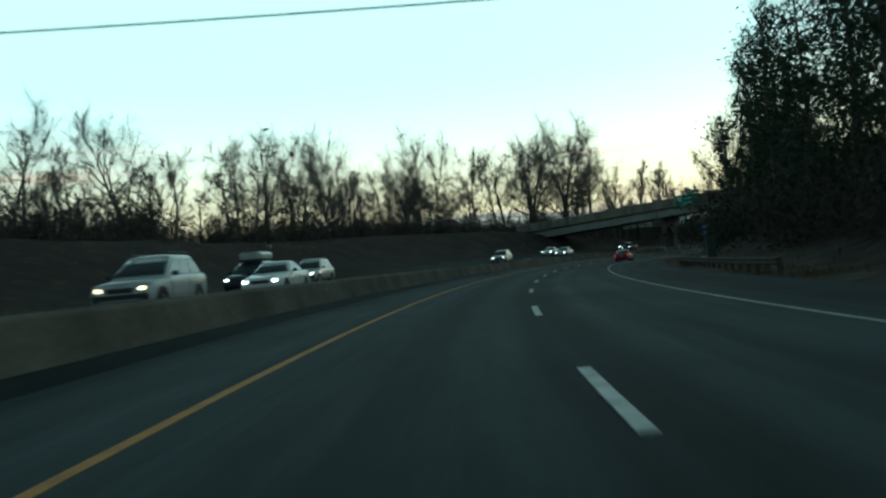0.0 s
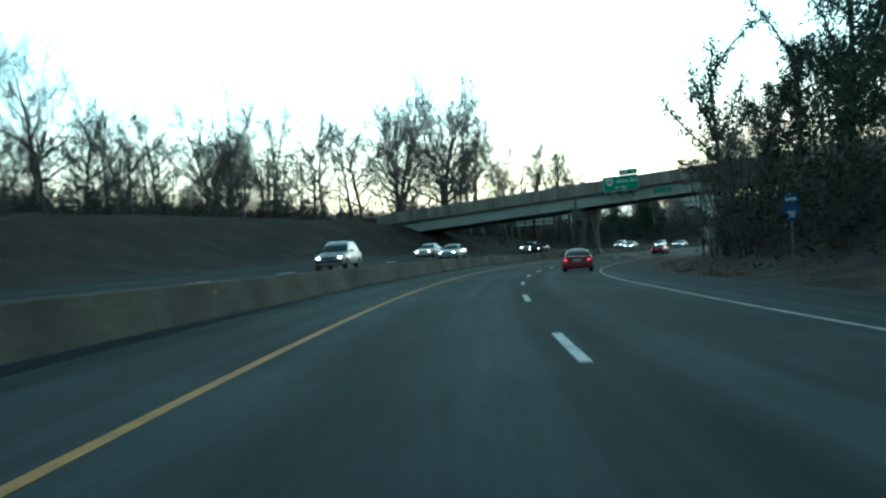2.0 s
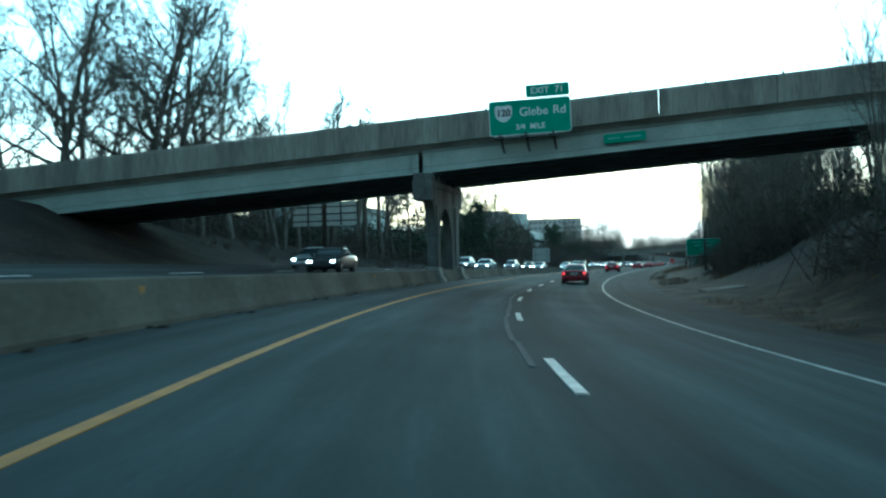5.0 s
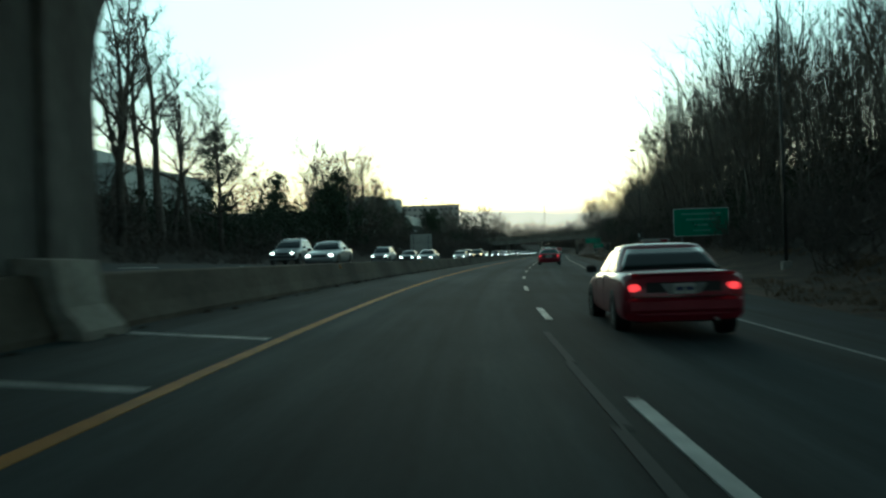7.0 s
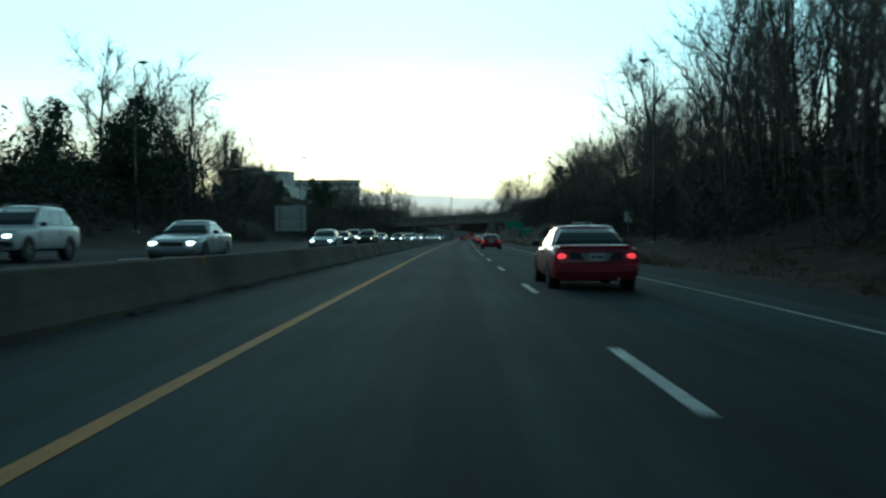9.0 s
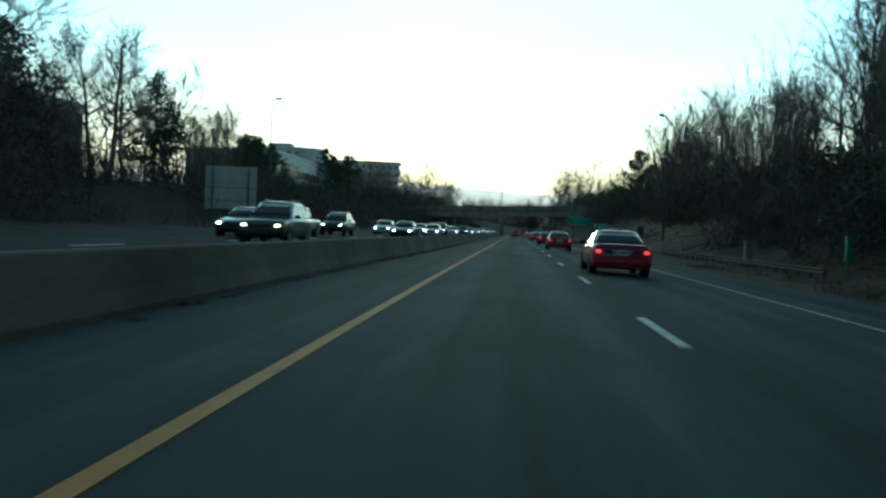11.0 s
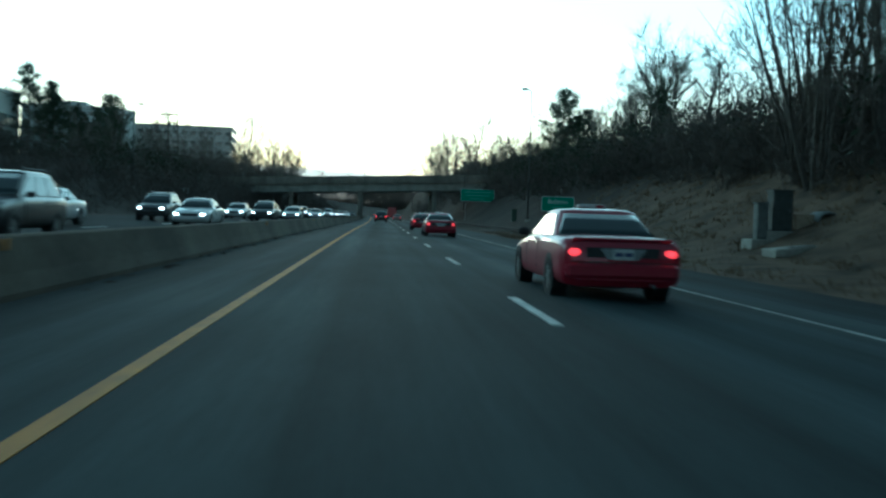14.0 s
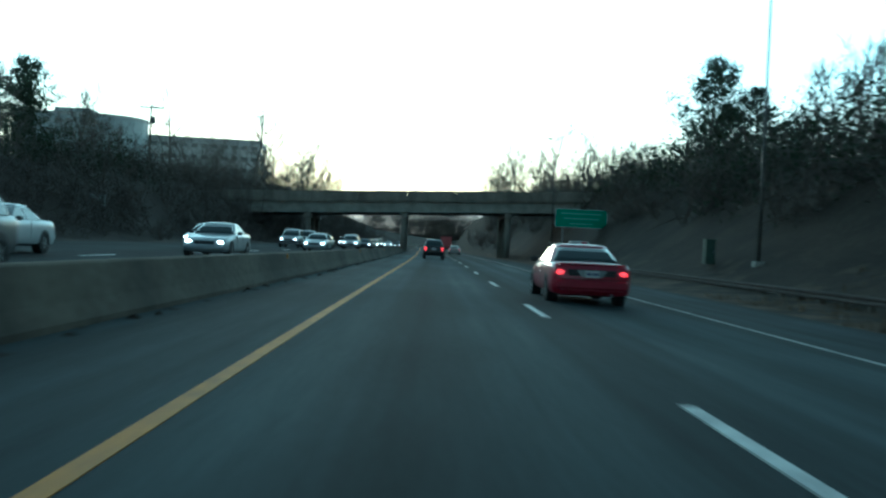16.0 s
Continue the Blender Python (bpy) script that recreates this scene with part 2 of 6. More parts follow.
M_GLASS = material("tinted_car_glass", (0.045, 0.058, 0.060), 0.06, 0.0, spec=0.5)
M_PLASTIC = material("black_trim_plastic", (0.025, 0.025, 0.027), 0.55, dark=(0.018, 0.018, 0.018), scale=6, fine=40, amount=0.2)
M_HEAD = material("lit_headlight", (0.9, 0.9, 0.85), 0.2, emit=(1.0, 0.93, 0.80), power=14.0)
M_HEADWARM = material("lit_amber_headlight", (0.9, 0.8, 0.6), 0.2, emit=(1.0, 0.68, 0.34), power=9.0)
M_TAIL = material("lit_tail_lamp", (0.5, 0.02, 0.02), 0.25, emit=(1.0, 0.045, 0.05), power=2.1)
M_PLATE = material("white_plate", (0.62, 0.62, 0.60), 0.5, dark=(0.52, 0.52, 0.5), scale=10, fine=60, amount=0.2)
M_PLATEINK = material("plate_ink_bars", (0.05, 0.06, 0.16), 0.5)
M_BRICKPALE = material("pale_precast_facade", (0.62, 0.61, 0.57), 0.8, dark=(0.52, 0.51, 0.48), scale=0.2, fine=4, amount=0.3)
M_FACADEBAND = material("blue_grey_panel_facade", (0.46, 0.51, 0.50), 0.6, dark=(0.38, 0.42, 0.415), scale=0.2, fine=4, amount=0.25)
M_WINDOW = material("office_window_glass", (0.11, 0.135, 0.14), 0.12, spec=0.8)
M_SIGNFADED = material("faded_sign_lettering", (0.20, 0.44, 0.34), 0.5, dark=(0.14, 0.38, 0.28), scale=3, fine=18, amount=0.2)
M_BRICKBROWN = material("brown_brick_facade", (0.20, 0.135, 0.105), 0.85, dark=(0.14, 0.095, 0.075), scale=0.4, fine=6, amount=0.4)
M_EDGEWORN = material("worn_white_edge_paint", (0.46, 0.47, 0.45), 0.7, dark=(0.24, 0.25, 0.245), scale=2, fine=20, amount=0.5)
M_MARKERGREEN = material("green_marker_plastic", (0.02, 0.20, 0.11), 0.5, dark=(0.015, 0.15, 0.085), scale=3, fine=20, amount=0.3)
M_CABINETDARK = material("dark_grey_cabinet_paint", (0.060, 0.068, 0.064), 0.7, 0.0, dark=(0.042, 0.047, 0.045), scale=3, fine=20, amount=0.4)
M_HEADWALL = material("tan_cast_headwall", (0.34, 0.27, 0.19), 0.9, dark=(0.24, 0.19, 0.14), scale=1.5, fine=12, bump=0.3, amount=0.5)
M_BOXGREEN = material("green_painted_cabinet", (0.05, 0.085, 0.06), 0.6, dark=(0.035, 0.06, 0.045), scale=3, fine=20, amount=0.4)
M_CABINET = material("grey_utility_cabinet", (0.15, 0.16, 0.15), 0.7, 0.0, dark=(0.10, 0.107, 0.10), scale=3, fine=20, amount=0.4)
M_WIRE = material("overhead_wire", (0.03, 0.03, 0.03), 0.6)


def cover_ground():
    """Leaf litter that gives way to matted dead grass where the grass attribute says so."""
    nt = M_GROUND.node_tree
    b = nt.nodes["Principled BSDF"]
    litter = b.inputs["Base Color"].links[0].from_socket
    at_n = nt.nodes.new("ShaderNodeAttribute")
    at_n.attribute_name = "grass"
    n = nt.nodes.new("ShaderNodeTexNoise")
    n.inputs["Scale"].default_value, n.inputs["Detail"].default_value = 0.6, 6
    tc = nt.nodes.new("ShaderNodeTexCoord")
    nt.links.new(tc.outputs["Object"], n.inputs["Vector"])
    k = nt.nodes.new("ShaderNodeMath")
    k.operation = "MULTIPLY_ADD"
    k.inputs[1].default_value, k.inputs[2].default_value = 2.4, -1.5
    add = nt.nodes.new("ShaderNodeMath")
    add.operation, add.use_clamp = "ADD", True
    nt.links.new(n.outputs["Fac"], k.inputs[0])
    nt.links.new(k.outputs["Value"], add.inputs[0])
    nt.links.new(at_n.outputs["Fac"], add.inputs[1])
    n2 = nt.nodes.new("ShaderNodeTexNoise")
    n2.inputs["Scale"].default_value, n2.inputs["Detail"].default_value = 5.0, 5
    nt.links.new(tc.outputs["Object"], n2.inputs["Vector"])
    straw = nt.nodes.new("ShaderNodeMix")
    straw.data_type = "RGBA"
    straw.inputs["A"].default_value, straw.inputs["B"].default_value = (0.190, 0.136, 0.093, 1), (0.104, 0.078, 0.057, 1)
    nt.links.new(n2.outputs["Fac"], straw.inputs["Factor"])
    mix = nt.nodes.new("ShaderNodeMix")
    mix.data_type = "RGBA"
    nt.links.new(add.outputs["Value"], mix.inputs["Factor"])
    nt.links.new(litter, mix.inputs["A"])
    nt.links.new(straw.outputs["Result"], mix.inputs["B"])
    nt.links.new(mix.outputs["Result"], b.inputs["Base Color"])


def wear_asphalt(m):
    """Long wheel tracks and broad patches that follow the lanes (attribute lane_pos: across, along)."""
    nt = m.node_tree
    b = nt.nodes["Principled BSDF"]
    base = b.inputs["Base Color"].links[0].from_socket
    at_n = nt.nodes.new("ShaderNodeAttribute")
    at_n.attribute_name = "lane_pos"
    last = base
    for scale, lo, hi, a, z in (((1.1, 0.012, 0), 0.62, 1.45, 0.3, 0.7), ((0.25, 0.06, 0), 0.80, 1.25, 0.35, 0.65), ((3.5, 0.25, 0), 0.88, 1.15, 0.3, 0.7)):
        mp = nt.nodes.new("ShaderNodeMapping")
        mp.inputs["Scale"].default_value = scale
        n = nt.nodes.new("ShaderNodeTexNoise")
        n.inputs["Scale"].default_value, n.inputs["Detail"].default_value = 1.0, 5
        mr = nt.nodes.new("ShaderNodeMapRange")
        mr.inputs["From Min"].default_value, mr.inputs["From Max"].default_value = a, z
        mr.inputs["To Min"].default_value, mr.inputs["To Max"].default_value = lo, hi
        hsv = nt.nodes.new("ShaderNodeHueSaturation")
        nt.links.new(at_n.outputs["Vector"], mp.inputs["Vector"])
        nt.links.new(mp.outputs["Vector"], n.inputs["Vector"])
        nt.links.new(n.outputs["Fac"], mr.inputs["Value"])
        nt.links.new(mr.outputs["Result"], hsv.inputs["Value"])
        nt.links.new(last, hsv.inputs["Color"])
        last = hsv.outputs["Color"]
    # tyre-polished tracks stay paler than the oily strips between them
    sep = nt.nodes.new("ShaderNodeSeparateXYZ")
    span = nt.nodes.new("ShaderNodeMapRange")
    span.inputs["From Min"].default_value, span.inputs["From Max"].default_value = -1.0, 9.0
    ramp = nt.nodes.new("ShaderNodeValToRGB")
    ramp.color_ramp.interpolation = "EASE"
    stops = ((0.0, 0.55), (0.17, 0.70), (0.23, 0.46), (0.28, 0.44), (0.37, 0.70), (0.46, 0.34), (0.52, 0.32), (0.60, 0.64), (0.69, 0.50), (0.78, 0.66), (0.88, 0.46), (1.0, 0.55))
    el = ramp.color_ramp.elements
    el[0].position, el[1].position = 0.0, 1.0
    for pos, val in stops[1:-1]:
        el.new(pos)
    for e, (pos, val) in zip(el, stops):
        e.position, e.color = pos, (val, val, val, 1)
    track = nt.nodes.new("ShaderNodeMapRange")
    track.inputs["To Min"].default_value, track.inputs["To Max"].default_value = 0.25, 1.75
    hsv = nt.nodes.new("ShaderNodeHueSaturation")
    nt.links.new(at_n.outputs["Vector"], sep.inputs["Vector"])
    nt.links.new(sep.outputs["X"], span.inputs["Value"])
    nt.links.new(span.outputs["Result"], ramp.inputs["Fac"])
    nt.links.new(ramp.outputs["Color"], track.inputs["Value"])
    nt.links.new(track.outputs["Result"], hsv.inputs["Value"])
    nt.links.new(last, hsv.inputs["Color"])
    nt.links.new(hsv.outputs["Color"], b.inputs["Base Color"])


cover_ground()
wear_asphalt(M_ASPHALT)
wear_asphalt(M_SHOULDER)
wear_asphalt(M_FARASPHALT)


def paint(name, colour):
    return material(name, colour, 0.4, 0.0, dark=tuple(c * 0.86 for c in colour), scale=1.5, fine=30, amount=0.12, coat=0.5, spec=0.45)


# ---------------- mesh building ----------------
class Geo:
    """Vertices and faces, gathered piece by piece into one mesh."""

    def __init__(self):
        self.v, self.f = [], []

    def add(self, verts, faces):
        k = len(self.v)
        self.v.extend(tuple(p) for p in verts)
        self.f.extend(tuple(i + k for i in f) for f in faces)
        return self

    def box(self, c, size, bevel=0.0, m=None):
        hx, hy, hz = (s / 2 for s in size)
        if bevel <= 0:
            vs = [Vector((x, y, z)) for x in (-hx, hx) for y in (-hy, hy) for z in (-hz, hz)]
            fs = [(0, 1, 3, 2), (4, 6, 7, 5), (0, 4, 5, 1), (2, 3, 7, 6), (0, 2, 6, 4), (1, 5, 7, 3)]
        else:
            b = min(bevel, hx * 0.9, hy * 0.9, hz * 0.9)
            ring = [(-hx + b, -hy), (hx - b, -hy), (hx, -hy + b), (hx, hy - b), (hx - b, hy), (-hx + b, hy), (-hx, hy - b), (-hx, -hy + b)]
            ins = [(x * (1 - b / hx), y * (1 - b / hy)) for x, y in ring]
            vs = [Vector((x, y, z)) for pts, z in ((ins, -hz), (ring, -hz + b), (ring, hz - b), (ins, hz)) for x, y in pts]
            fs = [tuple(range(7, -1, -1)), tuple(range(24, 32))]
            fs += [(r * 8 + i, r * 8 + (i + 1) % 8, r * 8 + 8 + (i + 1) % 8, r * 8 + 8 + i) for r in range(3) for i in range(8)]
        mm = Matrix.Translation(c) @ (m if m else Matrix())
        return self.add([mm @ p for p in vs], fs)

    def tube(self, pts, radii, n=8, caps=True):
        pts = [Vector(p) for p in pts]
        vs, fs = [], []
        u = None
        for i, p in enumerate(pts):
            d = (pts[min(i + 1, len(pts) - 1)] - pts[max(i - 1, 0)]).normalized()
            if u is None:
                u = d.orthogonal().normalized()
            u = (u - d * u.dot(d)).normalized()
            w = d.cross(u)
            for k in range(n):
                a = 2 * math.pi * k / n
                vs.append(p + (u * math.cos(a) + w * math.sin(a)) * radii[i])
        for i in range(len(pts) - 1):
            for k in range(n):
                fs.append((i * n + k, i * n + (k + 1) % n, (i + 1) * n + (k + 1) % n, (i + 1) * n + k))
        if caps:
            fs.append(tuple(range(n - 1, -1, -1)))
            fs.append(tuple(range((len(pts) - 1) * n, len(pts) * n)))
        return self.add(vs, fs)

    def loft(self, rings, closed=True, caps=True):
        n = len(rings[0])
        vs = [p for r in rings for p in r]
        fs = []
        for i in range(len(rings) - 1):
            for k in range(n if closed else n - 1):
                fs.append((i * n + k, i * n + (k + 1) % n, (i + 1) * n + (k + 1) % n, (i + 1) * n + k))
        if caps and closed:
            fs.append(tuple(range(n - 1, -1, -1)))
            fs.append(tuple(range((len(rings) - 1) * n, len(rings) * n)))
        return self.add(vs, fs)

    def slab(self, outline, lo, hi, place):
        """An outline of (a, b) pairs drawn out from lo to hi; place(a, b, c) gives the point."""
        n = len(outline)
        vs = [place(a, b, lo) for a, b in outline] + [place(a, b, hi) for a, b in outline]
        fs = [tuple(range(n - 1, -1, -1)), tuple(range(n, 2 * n))]
        fs += [(i, (i + 1) % n, n + (i + 1) % n, n + i) for i in range(n)]
        return self.add(vs, fs)

    def mesh(self, name, mat, smooth=False):
        me = bpy.data.meshes.new(name)
        me.from_pydata(self.v, [], self.f)
        me.materials.append(mat)
        if smooth:
            me.shade_smooth()
        me.update()
        return me


def fix_normals(me):
    bm = bmesh.new()
    bm.from_mesh(me)
    bmesh.ops.recalc_face_normals(bm, faces=bm.faces)
    bm.to_mesh(me)
    bm.free()
    return me


def part(name, geo, mat, parent, label="", smooth=False, m=None):
    ob = new(name, fix_normals(geo.mesh(name, mat, smooth)) if isinstance(geo, Geo) else geo)
    ob.parent = parent
    if m is not None:
        ob.matrix_basis = m
    if label:
        ob["label"] = label
    return ob


def thing(name, m, label, category, group="", kind=""):
    ob = new(name)
    ob.empty_display_size = 0.3
    ob.matrix_basis = m
    return tagged(ob, label, category, group, kind)


def structure(name, geo, mat, label, category, smooth=False, kind="structure"):
    return tagged(new(name, fix_normals(geo.mesh(name, mat, smooth))), label, category, "", kind)


def bulk(name, verts, tris, mat):
    """A mesh from numpy arrays of vertices and triangles."""
    me = bpy.data.meshes.new(name)
    me.vertices.add(len(verts))
    me.vertices.foreach_set("co", np.ascontiguousarray(verts, dtype=np.float32).ravel())
    me.loops.add(len(tris) * 3)
    me.loops.foreach_set("vertex_index", np.ascontiguousarray(tris, dtype=np.int32).ravel())
    me.polygons.add(len(tris))
    me.polygons.foreach_set("loop_start", np.arange(0, len(tris) * 3, 3, dtype=np.int32))
    me.materials.append(mat)
    me.update(calc_edges=True)
    return me


def text_mesh(text, size, mat, depth=0.004, align="CENTER", bold=0.0):
    cu = bpy.data.curves.new("lettering", "FONT")
    cu.body, cu.size, cu.align_x, cu.align_y, cu.extrude, cu.offset = text, size, align, "CENTER", depth, bold
    ob = bpy.data.objects.new("lettering", cu)
    scene.collection.objects.link(ob)
    me = bpy.data.meshes.new_from_object(ob.evaluated_get(bpy.context.evaluated_depsgraph_get()))
    bpy.data.objects.remove(ob)
    me.materials.clear()
    me.materials.append(mat)
    return me


# ---------------- the line of the road ----------------
# s runs along the yellow edge line, o lies across it, positive to the right
BEND = [-3.648, -2.911, -2.036, -2.133, -2.782, -3.516, -1.923, -1.427, 0.018, -0.259, -0.13, 0.166, -0.052, -0.182, 0.081, 0.218, 0.086]
BEND_S = np.arange(-20, 621, 40.0)
LINE_S = np.arange(-140, 1300, 1.0)
_k = np.interp(LINE_S, BEND_S, BEND) / 1000
_k[LINE_S > 620] = 0
LINE_TH = np.concatenate([[0], np.cumsum((_k[1:] + _k[:-1]) / 2)])
LINE_TH -= np.interp(0, LINE_S, LINE_TH)
LINE_X = np.concatenate([[0], np.cumsum(-(np.sin(LINE_TH[1:]) + np.sin(LINE_TH[:-1])) / 2)])
LINE_Y = np.concatenate([[0], np.cumsum((np.cos(LINE_TH[1:]) + np.cos(LINE_TH[:-1])) / 2)])
LINE_X -= np.interp(0, LINE_S, LINE_X)
LINE_Y -= np.interp(0, LINE_S, LINE_Y)


def bank_at(s):
    return np.interp(s, [30, 110, 170, 230, 300], [0.007, 0.023, 0.077, 0.077, 0.029])


def road_z(s, o):
    """The height of the paved surfaces, which fall to the right."""
    far = np.interp(s, [110, 170, 240, 330], [0.42, 0.38, 0.35, 0.0]) * np.clip((-3.6 - np.asarray(o, float)) / 0.9, 0, 1)
    return -bank_at(s) * np.clip(o, -17.5, 12.0) + far


def barrier_o(s):
    """The road-side foot of the median barrier."""
    return float(np.interp(s, [0, 60, 125, 190, 480, 520], [-3.5, -3.4, -2.95, -2.25, -2.25, -2.05]))


def at(s, o, z=0.0, lift=True):
    th = float(np.interp(s, LINE_S, LINE_TH))
    x, y = float(np.interp(s, LINE_S, LINE_X)), float(np.interp(s, LINE_S, LINE_Y))
    return Vector((x + o * math.cos(th), y + o * math.sin(th), z + (float(road_z(s, o)) if lift else 0.0)))


def heading(s):
    return math.degrees(float(np.interp(s, LINE_S, LINE_TH)))


def road_pose(s, o, z=0.0, turn=0.0, lift=True):
    p = at(s, o, z, lift)
    return pose(p.x, p.y, p.z, 0, 0, heading(s) + turn)


def nearest(x, y):
    """Road coordinates (s, o) of arrays of points."""
    sub = slice(0, None, 4)
    s = np.empty(len(x))
    o = np.empty(len(x))
    for a in range(0, len(x), 4000):
        xx, yy = x[a:a + 4000], y[a:a + 4000]
        i = ((xx[:, None] - LINE_X[None, sub]) ** 2 + (yy[:, None] - LINE_Y[None, sub]) ** 2).argmin(1) * 4
        th = LINE_TH[i]
        dx, dy = xx - LINE_X[i], yy - LINE_Y[i]
        s[a:a + 4000] = LINE_S[i] - dx * np.sin(th) + dy * np.cos(th)
        o[a:a + 4000] = dx * np.cos(th) + dy * np.sin(th)
        far = np.hypot(dx, dy)
        o[a:a + 4000] = np.sign(o[a:a + 4000]) * np.maximum(np.abs(o[a:a + 4000]), far * 0.98)
    return s, o


def hill(s, o):
    """The height of the land beside the road."""
    s, o = np.asarray(s, float), np.asarray(o, float)
    right_h = np.interp(s, [-140, 60, 150, 200, 230, 300, 400, 440, 520, 640, 900, 1300], [4, 4.5, 5, 6, 6, 7, 8, 8, 8.5, 12, 17, 17])
    right_run = np.interp(s, [0, 150, 210, 260, 420, 520, 640], [16, 14, 12, 20, 22, 20, 16])
    left_h = np.interp(s, [-140, 0, 150, 205, 240, 330, 420, 520, 640, 900, 1300], [5.0, 5.0, 5.2, 5.6, 4.6, 2.6, 4.0, 5.5, 8, 12, 12])
    left_run = np.interp(s, [0, 150, 210, 260, 420, 640], [17, 15, 12, 18, 18, 14])
    foot_r, foot_l = 14.5, -20.0
    ease = lambda u: u * u * (3 - 2 * u)
    up_r = right_h * ease(np.clip((o - foot_r) / right_run, 0, 1))
    up_l = left_h * ease(np.clip((foot_l - o) / left_run, 0, 1))
    base = -bank_at(s) * np.clip(o, -18, 12.5)
    base = base + np.interp(s, [110, 170, 240, 330], [0.42, 0.38, 0.35, 0.0]) * np.clip((-4.0 - o) / 6, 0, 1)
    base = base * np.clip(1.6 - np.abs(o) / 60.0, 0, 1)
    sink = np.where((o > -17.2) & (o < 11.3), -0.35, -0.05)
    return base + sink + up_r + up_l


# ---------------- ground ----------------
def build_ground():
    gx = np.concatenate([[-4000, -2500, -1500, -900, -600, -420, -300, -230, -180, -150], np.arange(-125, 561, 5.0), [590, 640, 720, 840, 1000, 1300, 1800, 2600, 4000]])
    gy = np.concatenate([[-4000, -2500, -1500, -900, -600, -400, -300, -220, -170], np.arange(-140, 801, 5.0), [840, 900, 1000, 1200, 1500, 2000, 2800, 4000]])
    xx, yy = np.meshgrid(gx, gy, indexing="ij")
    x, y = xx.ravel(), yy.ravel()
    s, o = nearest(x, y)
    z = hill(s, o)
    rough = np.array([noise.noise((a / 9, b / 9, 0)) * 0.35 + noise.noise((a / 40, b / 40, 3)) * 0.9 for a, b in zip(x, y)])
    z = z + rough * np.clip((np.maximum(o - 14, -26 - o)) / 12, 0, 1)
    nx, ny = len(gx), len(gy)
    i = (np.arange(nx - 1)[:, None] * ny + np.arange(ny - 1)[None]).ravel()
    tris = np.concatenate([np.stack([i, i + ny, i + ny + 1], 1), np.stack([i, i + ny + 1, i + 1], 1)])
    me = bulk("ground", np.stack([x, y, z], 1), tris, M_GROUND)
    me.shade_smooth()
    # matted dead grass: the open slope, the verges, the median bank
    ramp = lambda v, a, b: np.clip((v - a) / (b - a), 0, 1)
    slope = ramp(s, 422, 455) * ramp(-s, -535, -500) * ramp(-o, -30, -24) * ramp(o, 8, 11)
    verge = 0.55 * ramp(-o, -19, -15) * ramp(o, 8, 11)
    bank = 0.04 * ramp(-o, 17, 19) * ramp(o, -36, -30)
    cover = np.maximum(np.maximum(slope * 1.0, verge), bank)
    me.attributes.new("grass", "FLOAT", "POINT").data.foreach_set("value", cover.astype(np.float32))
    tagged(new("ground", me), "brown leaf litter and winter grass banks beside the highway", "ground", "", "structure")


def strip(geo, s0, s1, cross, step=4.0):
    """A solid strip along the road; cross is its outline of (o, height above the paving)."""
    n = max(2, int((s1 - s0) / step) + 1)
    geo.loft([[at(s, o, z) for o, z in cross] for s in np.linspace(s0, s1, n)])


def lane_positions(ob, s0, s1, cross, step=4.0):
    """Writes each vertex's place across and along the road, for the wear of the paving."""
    n = max(2, int((s1 - s0) / step) + 1)
    pos = np.array([(o, s, 0) for s in np.linspace(s0, s1, n) for o, z in cross], dtype=np.float32)
    ob.data.attributes.new("lane_pos", "FLOAT_VECTOR", "POINT").data.foreach_set("vector", pos.ravel())


def ribbon(geo, s0, s1, o0, o1, z, step=4.0):
    n = max(2, int((s1 - s0) / step) + 1)
    geo.loft([[at(s, o0, z), at(s, o1, z), at(s, o1, z - 0.02), at(s, o0, z - 0.02)] for s in np.linspace(s0, s1, n)])


